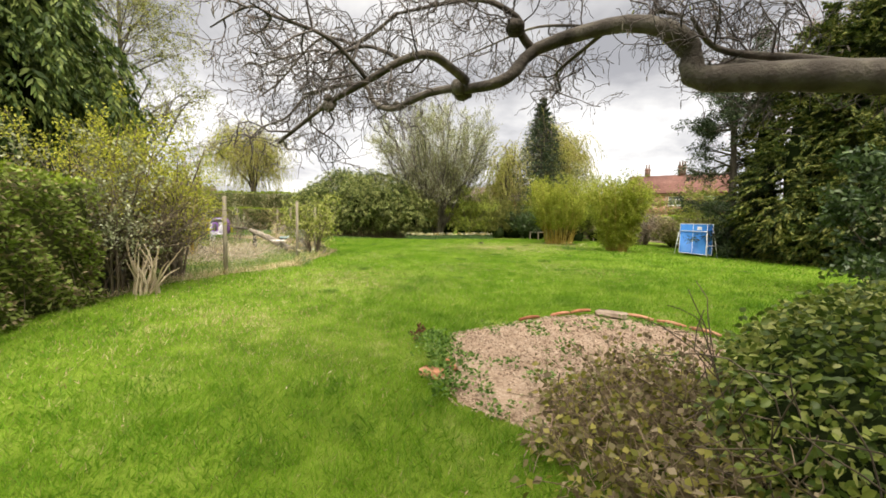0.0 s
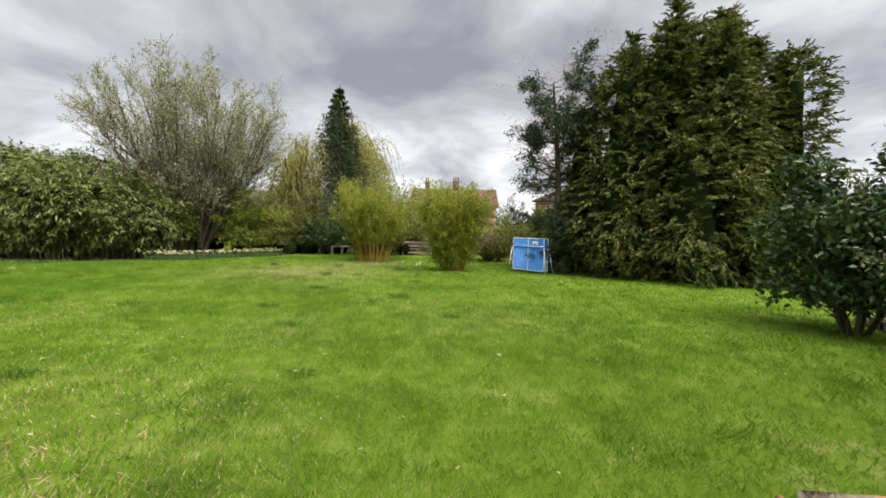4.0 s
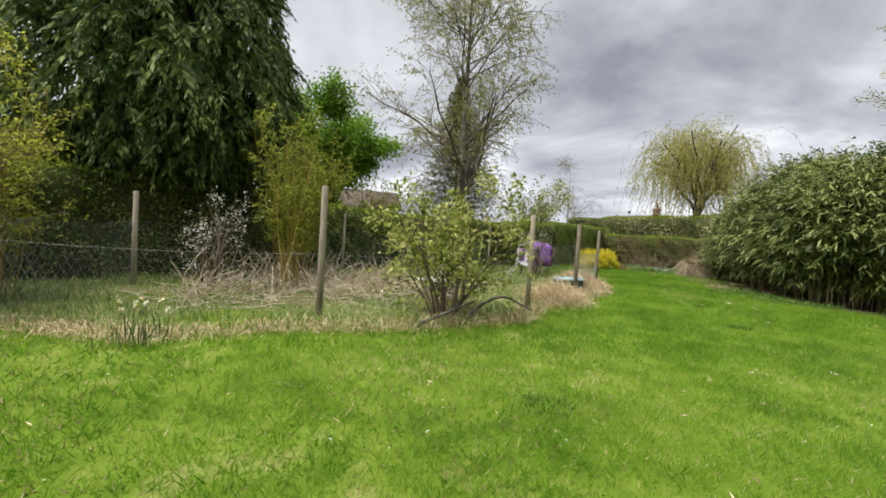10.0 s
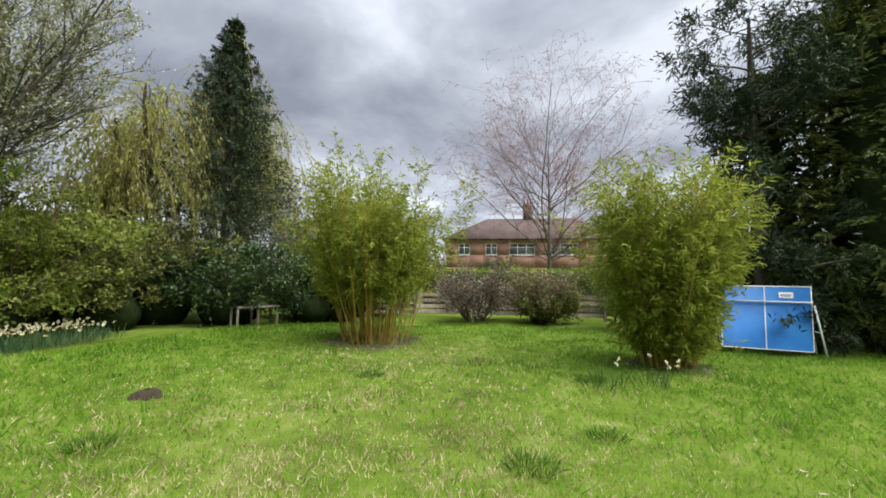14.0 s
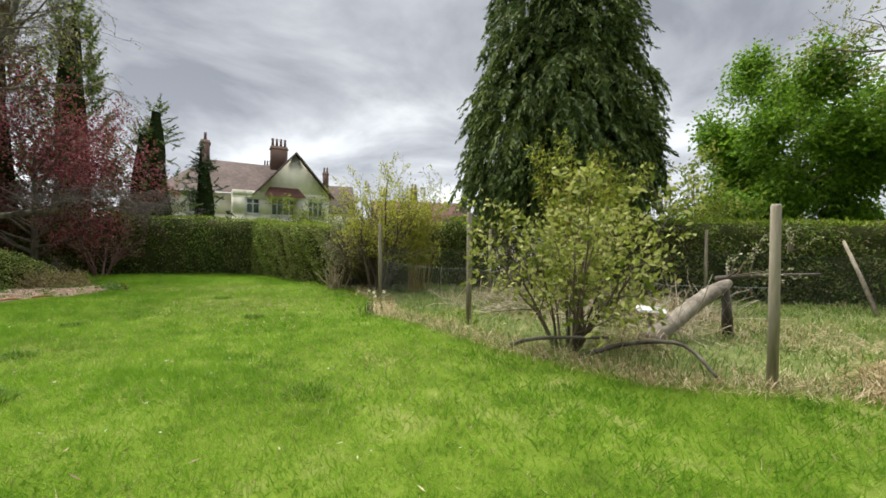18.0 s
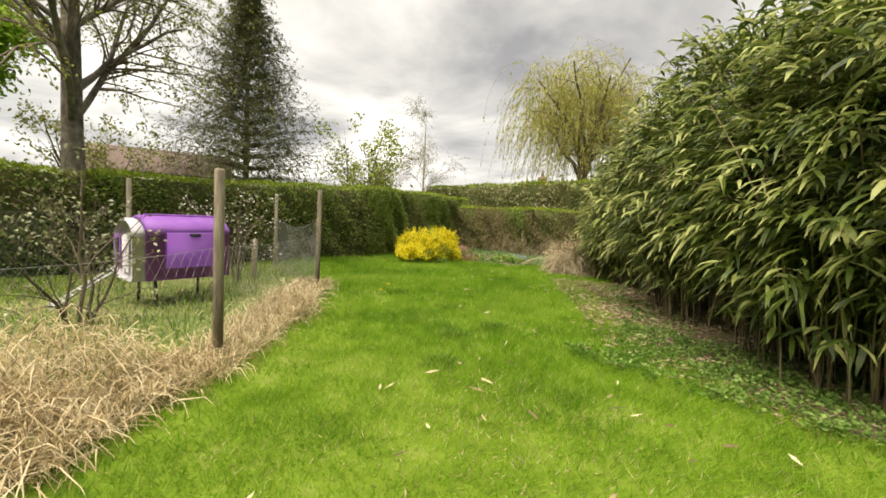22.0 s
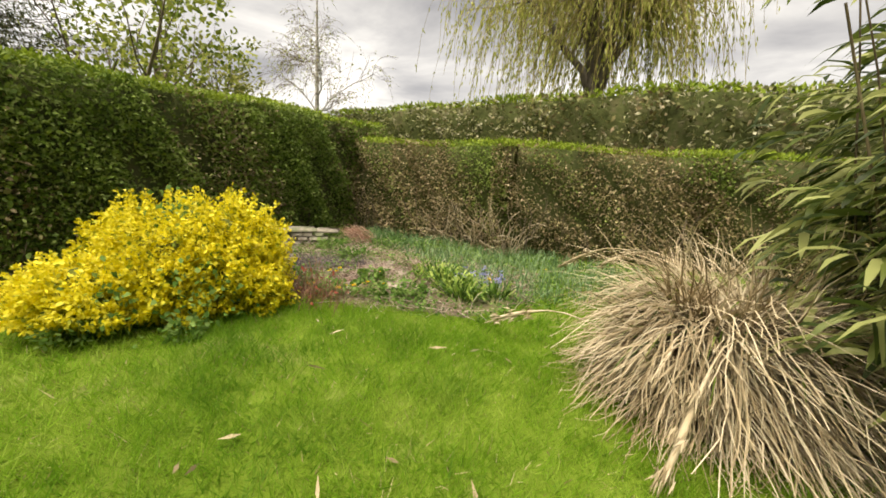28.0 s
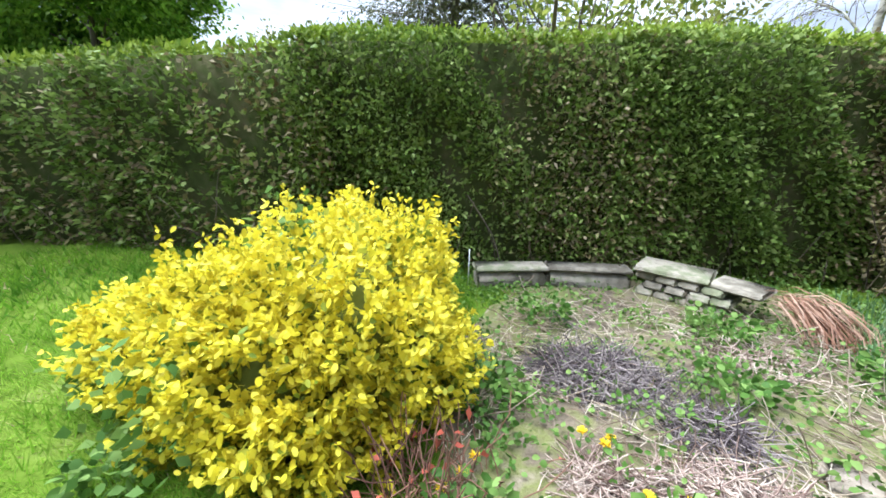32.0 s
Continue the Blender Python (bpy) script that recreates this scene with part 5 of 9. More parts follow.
shrub("dark_laurel", "dark glossy laurel below the spruce", (13.6, 25.6), 2.5, 1.8, 242, 10000, DARKS, 0.14, 12, core=0.62)
shrub("spring_shrub", "green and yellow shrub behind the daffodils", (5.4, 27.0), 3.3, 1.9, 243, 12000, SHRUBL, 0.11, 14, core=0.5)
shrub("spring_shrub", "brownish twiggy shrub behind the daffodils", (7.9, 27.4), 2.7, 1.8, 244, 9000, DULL, 0.11, 14, core=0.55)
shrub("spring_shrub", "dark twiggy shrub under the sallow", (2.0, 27.2), 2.6, 1.8, 245, 9000, DULL, 0.11, 14, core=0.55)
shrub("spring_shrub", "leafy shrub behind the bamboo", (12.9, 23.6), 3.4, 1.6, 246, 9000, SHRUBL, 0.11, 12, core=0.4)
shrub("spring_shrub", "leafy shrub behind the bamboo", (16.2, 17.4), 1.5, 1.6, 247, 7000, DULL, 0.10, 20)
shrub("spring_shrub", "leafy shrub between bamboo and table", (15.2, 14.9), 2.9, 1.3, 248, 4500, SHRUBL, 0.09, 10)
shrub("bramble_heap", "pale dead brambles heaped before the boarded fence", (15.2, 19.6), 1.9, 2.0, 249, 8500, leafm("dead_brambles", (0.12, 0.09, 0.06), (0.24, 0.19, 0.14), (0.38, 0.33, 0.26), trans=0.2), 0.08, 30)
shrub("bramble_heap", "green and pale brambles sprawling over the boarded fence", (16.0, 17.6), 1.9, 1.6, 262, 7000, BRAMBLE, 0.085, 26)
shrub("pampas_shrub", "yellowish shrub beside the thuja", (20.5, 2.6), 3.4, 1.9, 250, 5200, leafm("ochre_shrub", (0.12, 0.10, 0.02), (0.24, 0.19, 0.05), (0.34, 0.28, 0.1), trans=0.3), 0.1, 14)
for at, h, r, sd, m_, lb in (((6.7, 28.8), 3.4, 2.0, 601, DULL, "brown-green shrub in the back row under the trees"), ((9.5, 28.0), 3.2, 2.0, 602, DULL, "brown-green shrub in the back row under the trees"), ((12.3, 24.4), 2.1, 1.5, 603, DARKS, "dark laurel filling the corner by the fence"), ((14.8, 24.0), 2.5, 1.7, 604, DULL, "tangled shrub growing over the boarded fence"), ((17.2, 12.9), 3.2, 1.7, 605, SHRUBL, "leafy shrub behind the folded table"), ((0.2, 31.0), 3.0, 2.0, 606, DULL, "shrub in the shade behind the great bamboo"), ((4.0, 29.8), 3.0, 2.2, 607, SHRUBL, "undergrowth at the sallow's foot")):
    shrub("back_row_shrub", lb, at, h, r, sd, 9000, m_, 0.12, 13, core=0.6)
# beside the house
shrub("rhododendron", "rounded dark rhododendron at the lawn's edge", (8.7, 2.4), 2.75, 1.15, 251, 11000, DARKS, 0.14, 12)
shrub("pale_shrub", "silvery leaved shrub beside the rhododendron", (8.2, 1.6), 2.3, 0.7, 252, 2600, PALEW, 0.1, 8)
shrub("green_shrub", "airy fresh green shrub on the low bed", (7.4, -0.7), 2.9, 1.7, 253, 6500, SHRUBL, 0.085, 14)
shrub("box_shrub", "small rounded dark shrub near the house", (18.9, -3.2), 1.5, 0.7, 254, 2600, DARKS, 0.08, 8)
shrub("green_shrub", "light green shrub near the house wall", (20.6, -1.2), 2.2, 1.3, 255, 4200, SHRUBL, 0.085, 12)
shrub("green_shrub", "low green planting before the bay window", (15.4, -3.4), 1.6, 1.6, 256, 5200, SHRUBL, 0.085, 14)
shrub("yellow_shrub", "low yellow-green bush on the bed", (5.6, -1.4), 0.9, 1.0, 257, 3000, CATKIN, 0.07, 12)
shrub("dark_shrub", "dark evergreen before the near hedge", (3.4, -7.6), 2.3, 1.2, 258, 4000, DARKS, 0.1, 10)
shrub("glossy_shrub", "glossy dark shrub beside the gravel", (6.2, 0.9), 1.3, 0.9, 259, 2600, DARKS, 0.1, 10)
shrub("maple_spray", "twiggy reddish shrub beside the maple", (-1.2, -5.6), 3.0, 1.5, 260, 2600, leafm("reddish_buds", (0.10, 0.05, 0.03), (0.2, 0.12, 0.08), (0.28, 0.2, 0.12), trans=0.3), 0.07, 10, wood=TWIG_RED)


# ---------------------------------------------------------------- ivy mound and contorted tree at the start
IVY = leafm("ivy_leaves", (0.065, 0.11, 0.017), (0.14, 0.205, 0.034), (0.26, 0.32, 0.06), (0.40, 0.43, 0.13), trans=0.38, rough=0.4, spec=0.4)


def ivy_mound():
    rng = np.random.default_rng(271)
    cx, cy, rx, ry, h = 2.6, -2.35, 2.2, 1.75, 1.12
    t = thing("ivy_mound", (cx, cy, 0), "mound smothered in glossy green ivy", "ivy")
    core, lv, tw = Geo(), Geo(), Geo()
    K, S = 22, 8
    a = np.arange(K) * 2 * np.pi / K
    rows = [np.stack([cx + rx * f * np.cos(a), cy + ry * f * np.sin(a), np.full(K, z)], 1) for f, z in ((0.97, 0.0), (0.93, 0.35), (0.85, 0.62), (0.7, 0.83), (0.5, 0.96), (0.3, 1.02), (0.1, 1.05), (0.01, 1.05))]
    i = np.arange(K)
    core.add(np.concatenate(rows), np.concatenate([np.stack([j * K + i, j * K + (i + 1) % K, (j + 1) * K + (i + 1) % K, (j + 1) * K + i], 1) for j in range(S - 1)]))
    n = 27000
    aa, u = rng.uniform(0, 2 * np.pi, n), rng.random(n)
    el = np.arcsin(u)
    wob = 1 + 0.05 * np.sin(4 * aa + 6 * u) + rng.normal(scale=0.035, size=n)
    p = np.stack([cx + rx * wob * np.cos(el) ** 0.7 * np.cos(aa), cy + ry * wob * np.cos(el) ** 0.7 * np.sin(aa), h * wob * u], 1)
    d = np.stack([np.cos(aa) * np.cos(el), np.sin(aa) * np.cos(el), 0.5 * np.sin(el)], 1) + rng.normal(scale=0.55, size=(n, 3))
    lv.ovals(p, d, rng.uniform(0.03, 0.066, n), rng.uniform(0.024, 0.05, n), 0.3, rng)
    n = 120
    aa, u = rng.uniform(2.2, 4.6, n), rng.random(n) * 0.6
    p = np.stack([cx + rx * np.cos(aa), cy + ry * np.sin(aa), h * u], 1)
    s = shoot(p, np.stack([np.cos(aa) * 0.4, np.sin(aa) * 0.4, rng.normal(size=n)], 1), 0.5, 5, 0.3, 0.1, rng)
    tw.lines(s, np.full((n, 5), 0.004), 3)
    # smooth dome under the ivy, its near-black colour painting the shade below leaves
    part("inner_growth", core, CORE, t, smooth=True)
    part("stem_mass", tw, TWIG, t, kind="stuff")
    part("leaves", lv, IVY, t, kind="stuff")


ivy_mound()


def dry_stems():
    rng = np.random.default_rng(272)
    t = thing("dying_ivy_edge", (0.3, -1.6, 0), "tangle of brown dying stems with yellowing leaves", "dead stems")
    s_, l_, y_ = Geo(), Geo(), Geo()
    n = 700
    x, y = rng.uniform(-0.3, 1.15, n), rng.uniform(-2.4, -0.55, n)
    keep = ((x - 0.95) / 1.3) ** 2 + ((y + 1.6) / 1.1) ** 2 < 1
    x, y = x[keep], y[keep]
    top = 0.15 + 0.30 * np.clip(x + 0.35, 0, 1)
    p = np.stack([x, y, top * rng.random(len(x)) * 0.5], 1)
    s = shoot(p, rng.normal(size=(len(x), 3)) + np.array([-0.2, 0.2, 0.7]), rng.uniform(0.25, 0.6, len(x)), 6, 0.35, 0.08, rng)
    s[:, :, 2] = np.maximum(s[:, :, 2], 0.02)
    s_.lines(s, np.full(s.shape[:2], 0.0035), 3)
    p, q = along(s, 9, rng, 0.2, 0.03)
    half = rng.random(len(p)) < 0.55
    l_.leaves(p[half], q[half] + rng.normal(scale=0.7, size=p[half].shape), 0.06, 0.04, 0.2, rng)
    y_.leaves(p[~half], q[~half] + rng.normal(scale=0.7, size=p[~half].shape), 0.055, 0.038, 0.2, rng)
    part("stem_mass", s_, mat("dead_stem", [(0.18, 0.135, 0.085), (0.36, 0.28, 0.19)], 0.9, 5, 1, island=0.4), t, kind="stuff")
    part("brown_leaves", l_, BRAMBLE, t, kind="stuff")
    part("yellowing_leaves", y_, leafm("yellowing_leaves", (0.16, 0.17, 0.03), (0.30, 0.29, 0.06), (0.45, 0.40, 0.13), trans=0.4), t, kind="stuff")


dry_stems()


def contorted_limb():
    """The low lichened limb of the bare tree that reaches over the start of the walk."""
    rng = np.random.default_rng(273)
    t = BIG_TREE
    wood, tw, cat = Geo(), Geo(), Geo()
    P = lambda *pts: smoothline(pts, 26)
    wood.tube(smoothline([(3.5, -3.1, 0.3), (3.1, -3.15, 1.1), (2.5, -2.95, 1.75), (1.9, -2.6, 2.08)], 14), np.linspace(0.15, 0.09, 14), 10)
    main = P((1.9, -2.6, 2.08), (0.95, -1.92, 2.28), (0.6, -1.66, 2.33), (0.43, -1.5, 2.38), (0.41, -1.48, 2.55), (0.3, -1.48, 2.63), (0.1, -1.38, 2.71), (-0.12, -1.2, 2.72), (-0.38, -0.98, 2.67), (-0.55, -1.05, 2.48), (-0.67, -1.0, 2.42), (-0.8, -0.66, 2.48))
    wood.tube(main, np.concatenate([np.linspace(0.088, 0.07, 9), np.linspace(0.058, 0.045, 9), np.linspace(0.042, 0.034, 8)]), 10)
    fine = [P((-0.8, -0.66, 2.5), (-1.05, -0.4, 2.51), (-1.3, -0.12, 2.45), (-1.46, -0.08, 2.5), (-1.55, -0.02, 2.66), (-1.8, 0.06, 2.66), (-2.1, 0.15, 2.6)), P((-0.8, -0.74, 2.52), (-0.95, -1.0, 2.5), (-1.12, -1.22, 2.49), (-1.29, -1.27, 2.43), (-1.5, -1.2, 2.32), (-1.74, -1.05, 2.22), (-1.9, -0.95, 2.12), (-2.08, -0.88, 1.99)), P((-0.38, -0.97, 2.67), (-0.48, -1.0, 2.76), (-0.54, -1.03, 2.86), (-0.8, -0.95, 2.98), (-1.3, -0.62, 3.0))]
    fine += [P((0.43, -1.5, 2.45), (0.3, -1.3, 2.75), (0.5, -1.0, 3.0), (0.9, -0.8, 3.1)), P((0.95, -1.92, 2.28), (0.75, -1.5, 2.48), (0.9, -1.2, 2.6), (1.3, -1.1, 2.62)), P((1.4, -2.2, 2.2), (0.9, -1.75, 2.42), (0.5, -1.6, 2.5), (0.3, -1.6, 2.66))]
    thin = [P((0.0, -1.3, 2.72), (-0.14, -0.95, 2.6), (-0.08, -0.7, 2.62), (0.05, -0.5, 2.58), (0.1, -0.3, 2.62)), P((-1.5, -1.2, 2.33), (-1.7, -1.3, 2.5), (-2.0, -1.25, 2.62), (-2.2, -1.05, 2.75), (-2.5, -0.8, 2.72)), P((-1.8, 0.06, 2.66), (-2.1, 0.3, 2.62), (-2.3, 0.42, 2.45), (-2.6, 0.7, 2.4), (-2.8, 0.8, 2.22)), P((-1.3, -0.62, 3.0), (-1.6, -0.3, 2.9), (-1.9, -0.2, 2.95), (-2.3, 0.2, 2.72), (-2.5, 0.3, 2.6)), P((-1.29, -1.27, 2.43), (-1.5, -1.0, 2.6), (-1.7, -0.9, 2.58), (-1.9, -0.6, 2.7), (-2.3, -0.5, 2.6)), P((-1.46, -0.08, 2.5), (-1.4, 0.2, 2.6), (-1.2, 0.5, 2.62), (-1.1, 0.8, 2.75)), P((-0.12, -1.2, 2.72), (0.0, -0.9, 2.9), (-0.2, -0.5, 3.05), (-0.5, -0.2, 3.0), (-0.8, 0.3, 3.0))]
    for f in fine:
        wood.tube(f, np.linspace(0.034, 0.010, 26), 7)
    for f in thin:
        wood.tube(f, np.linspace(0.014, 0.005, 26), 6)
    subs = fine + thin
    for c, k in (((-0.8, -0.62, 2.49), 1.25), ((-1.74, -1.05, 2.22), 0.7), ((-0.55, -1.03, 2.80), 0.95), ((-1.28, -0.14, 2.48), 0.5)):
        # burrs on the limb
        for _ in range(6):
            o = np.array(c) + rng.normal(scale=0.018 * k, size=3)
            v = unit(rng.normal(size=3))
            wood.tube([o - v * 0.05 * k, o - v * 0.03 * k, o, o + v * 0.03 * k, o + v * 0.05 * k], np.array([0.008, 0.036, 0.044, 0.036, 0.008]) * k, 7)
    allsub = np.array(subs)
    rr = np.full(allsub.shape[:2], 0.014)
    b1, r1 = branch(allsub, rr, 13, 0.12, 1.0, -0.42, 60, 8, 0.12, 0.4, 0.0, 0.5, rng)
    tw.lines(b1, np.maximum(r1, 0.004), 4)
    b2, r2 = branch(b1, r1, 6, 0.15, 1.0, -0.24, 55, 6, 0.0, 0.42, 0.02, 0.6, rng)
    tw.lines(b2, np.full(r2.shape, 0.0028), 3)
    b3, r3 = branch(b2, r2, 3, 0.3, 1.0, -0.13, 50, 5, -0.1, 0.42, 0.05, 0.6, rng)
    tw.lines(b3, np.full(r3.shape, 0.002), 3)
    pick = rng.choice(len(b3), 520, replace=False)
    p = b3[pick, -1]
    k = shoot(p, np.tile([0.0, 0, -1.0], (len(p), 1)) + rng.normal(scale=0.2, size=p.shape), rng.uniform(0.02, 0.06, len(p)), 4, 0.1, 0.1, rng)
    cat.lines(k, np.array([[0.002, 0.004, 0.004, 0.001]]) * np.ones((len(k), 1)), 4)
    part("limb", wood, BARK_LICHEN, t, smooth=True)
    part("twig_mass", tw, mat("grey_twigs", [(0.07, 0.06, 0.055), (0.16, 0.14, 0.13)], 0.9, 5, 1, island=0.3), t, kind="stuff")
    part("catkins", cat, mat("catkin", [(0.12, 0.10, 0.08), (0.25, 0.22, 0.18)], 0.9, 5, 1, island=0.3), t, kind="stuff")


contorted_limb()


# ---------------------------------------------------------------- golden bush and flower bed
GOLD = leafm("golden_leaves", (0.52, 0.45, 0.02), (0.70, 0.60, 0.026), (0.81, 0.71, 0.035), (0.87, 0.79, 0.09), trans=0.4, rough=0.45)
WEED = leafm("bed_weeds", (0.06, 0.13, 0.02), (0.12, 0.22, 0.04), (0.22, 0.33, 0.09), trans=0.35)
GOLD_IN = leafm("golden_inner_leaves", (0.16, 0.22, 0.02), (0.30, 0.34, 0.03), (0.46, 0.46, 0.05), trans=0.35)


def golden_bush():
    rng = np.random.default_rng(281)
    cx, cy = -13.9, 30.1
    t = thing("golden_bush", (cx, cy, 0), "dense lumpy bush of bright golden yellow leaves", "shrub")
    core, lv, inner, st, green = Geo(), Geo(), Geo(), Geo(), Geo()
    lobes = [(-13.85, 30.66, 0.85, 0.64, 1.05, 1150), (-13.72, 30.1, 0.62, 0.52, 0.88, 860), (-13.78, 29.45, 0.55, 0.42, 0.56, 620), (-14.5, 30.3, 0.75, 0.72, 0.98, 800), (-13.35, 30.5, 0.42, 0.55, 0.72, 600)]
    for x0, y0, rx, ry, h, m in lobes:
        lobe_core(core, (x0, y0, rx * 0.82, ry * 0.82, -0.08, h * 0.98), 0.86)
        aa, u = rng.uniform(0, 2 * np.pi, m), rng.uniform(-0.3, 1.0, m)
        el = np.arcsin(np.clip(u, -0.99, 0.99))
        wob = 1 + 0.12 * np.sin(4 * aa + 5 * u + x0 * 9) + 0.09 * np.sin(9 * aa - 7 * u) + rng.normal(scale=0.06, size=m)
        c = np.stack([x0 + rx * wob * np.cos(el) ** 0.8 * np.cos(aa), y0 + ry * wob * np.cos(el) ** 0.8 * np.sin(aa), np.maximum(0.05, 0.25 + (h - 0.25) * wob * u)], 1)
        out = np.stack([np.cos(aa) * np.cos(el), np.sin(aa) * np.cos(el), 0.7 + 0.5 * np.sin(el)], 1)
        # upright shoots with leaves in whorls
        idx = np.repeat(np.arange(m), 18)
        step = np.tile(np.arange(18) / 18.0, m)
        d = out[idx] * 0.45 + rng.normal(scale=0.62, size=(len(idx), 3))
        p = c[idx] + unit(out[idx]) * (np.floor(step[:, None] * 4) / 4 * 0.26 - 0.12) + rng.normal(scale=0.012, size=(len(idx), 3))
        size = rng.uniform(0.04, 0.068, len(idx)) * (1.1 - 0.3 * step)
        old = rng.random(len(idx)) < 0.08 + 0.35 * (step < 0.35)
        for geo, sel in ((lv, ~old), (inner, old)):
            geo.ovals(p[sel], d[sel], size[sel], size[sel] * rng.uniform(0.5, 0.62, int(sel.sum())), 0.12, rng)
    # green stems of another plant pushing through
    n = 420
    k = rng.integers(0, 3, n)
    cc = np.array([(-13.35, 29.6, 0.25), (-13.0, 30.2, 0.4), (-13.9, 30.3, 0.95)])[k] + rng.normal(scale=0.16, size=(n, 3))
    green.leaves(cc, np.array([0.5, 0, 0.4]) + rng.normal(scale=0.6, size=(n, 3)), rng.uniform(0.05, 0.09, n), 0.05, 0.2, rng)
    b = np.tile([cx, cy, 0.0], (40, 1)) + rng.normal(scale=0.3, size=(40, 3)) * np.array([1, 1, 0])
    s = shoot(b, rng.normal(scale=0.5, size=(40, 3)) + np.array([0, 0, 1.0]), 0.9, 6, 0.12, 0, rng)
    st.lines(s, np.full((40, 6), 0.008), 4)
    part("green_leaves", green, WEED, t, "dull green leaves growing through", kind="stuff")
    # solid lobes in dark olive, painting the shaded depth between golden leaves
    part("inner_foliage", core, mat("gold_inside_shade", [(0.07, 0.085, 0.012), (0.15, 0.16, 0.02)], 1.0, 8, 2, 0.8, 15), t, smooth=True)
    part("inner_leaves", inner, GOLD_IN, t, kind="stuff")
    part("leaves", lv, GOLD, t, kind="stuff")


golden_bush()
flat_patch("ground_bed", BED, mat("bed_soil_moss", [(0.08, 0.065, 0.045), (0.15, 0.12, 0.085), (0.14, 0.15, 0.05), (0.27, 0.22, 0.17)], 1.0, 7, 1.1, 1.0, 40), 0.03, "weedy flower bed with soil and moss")


def bed_weeds():
    rng = np.random.default_rng(282)
    g = Geo()
    m = 1200
    poly = np.asarray([(-11.4, 32.2), (-10.6, 34.2), (-11.4, 36.2), (-17.0, 35.4), (-17.2, 30.6), (-14.4, 31.3), (-12.9, 31.7)], float)
    x, y = rng.uniform(-17.3, -10.4, m * 3), rng.uniform(30.6, 36.4, m * 3)
    dens = 0.35 + 0.65 * (np.sin(x * 3.1 + 2 * np.sin(y * 2.0)) * np.sin(y * 3.4) > -0.1)
    ok = inside(x, y, poly) & (rng.random(m * 3) < dens)
    x, y = x[ok][:m], y[ok][:m]
    idx = np.repeat(np.arange(len(x)), 11)
    a = rng.uniform(0, 2 * np.pi, len(idx))
    rr = rng.uniform(0.02, 0.16, len(idx))
    p = np.stack([x[idx] + rr * np.cos(a), y[idx] + rr * np.sin(a), bumps(x[idx], y[idx]) + rng.uniform(0.02, 0.17, len(idx)) * rng.random(len(x))[idx] + 0.03], 1)
    d = np.stack([np.cos(a), np.sin(a), rng.uniform(-0.2, 0.7, len(idx))], 1)
    g.ovals(p, d, rng.uniform(0.025, 0.055, len(idx)), rng.uniform(0.02, 0.04, len(idx)), 0.1, rng)
    stuff("bed_weeds", g, WEED, "low leafy green weeds and nettles in the bed", "weeds")
    # fine grass and grey-green leaves of spent bulbs
    b = Geo()
    n = 7500
    x, y = rng.uniform(-16.8, -10.2, n), rng.uniform(32.6, 36.3, n)
    line = (y - 33.0) - 0.35 * (x + 15.5) * -1 * 0.0
    ok = inside(x, y, np.asarray([(-12.0, 33.1), (-10.2, 34.0), (-10.6, 36.8), (-16.9, 35.7), (-16.5, 34.2), (-14.4, 34.0)]))
    x, y = x[ok], y[ok]
    p = np.stack([x, y, bumps(x, y)], 1)
    d = rng.normal(scale=0.28, size=(len(x), 3)) + np.array([0, 0, 1.0])
    b.blades(p, d, rng.uniform(0.18, 0.46, len(x)), 0.014, 0.3, rng=rng)
    stuff("bulb_leaves", b, leafm("bulb_leaf_greygreen", (0.07, 0.14, 0.05), (0.13, 0.23, 0.09), (0.23, 0.33, 0.17), trans=0.35), "grey-green strap leaves of bulbs along the hedge foot", "bulb leaves")
    s = Geo()
    n = 3200
    x, y = rng.uniform(-16.0, -11.4, n), rng.uniform(31.4, 34.6, n)
    ok = inside(x, y, np.asarray(BED)) & (np.sin(2.3 * x + 1.0) * np.sin(2.9 * y) > -0.25)
    x, y = x[ok], y[ok]
    p = np.stack([x, y, bumps(x, y) + 0.05], 1)
    q = shoot(p, rng.normal(size=(len(x), 3)) * np.array([1, 1, 0.15]), rng.uniform(0.12, 0.45, len(x)), 5, 0.2, 0.02, rng)
    q[:, :, 2] = np.maximum(q[:, :, 2], 0.04)
    s.lines(q, np.full(q.shape[:2], 0.0032), 3)
    stuff("dead_stalks", s, mat("dead_stalks", [(0.16, 0.11, 0.08), (0.30, 0.24, 0.18), (0.46, 0.40, 0.32)], 0.9, 4, 1, island=0.45), "flattened grey-brown dead stalks lying on the bed", "dead stalks")


bed_weeds()


def stalk_heap(label, x, y, r, h, n, seed, material, name="stalk_heap"):
    """A low heap of broken stalks on the bed."""
    rng = np.random.default_rng(seed)
    a, q = rng.uniform(0, 2 * np.pi, n), np.sqrt(rng.random(n))
    p = np.stack([x + r * q * np.cos(a), y + 1.3 * r * q * np.sin(a), 0.03 + h * (1 - q ** 2) * rng.random(n)], 1)
    s = shoot(p, rng.normal(size=(n, 3)) * np.array([1, 1, 0.3]), rng.uniform(0.08, 0.24, n), 4, 0.25, 0.04, rng)
    s[:, :, 2] = np.maximum(s[:, :, 2], 0.03)
    stuff(name, Geo().lines(s, np.full(s.shape[:2], 0.0035), 3), material, label, "dead stalks")


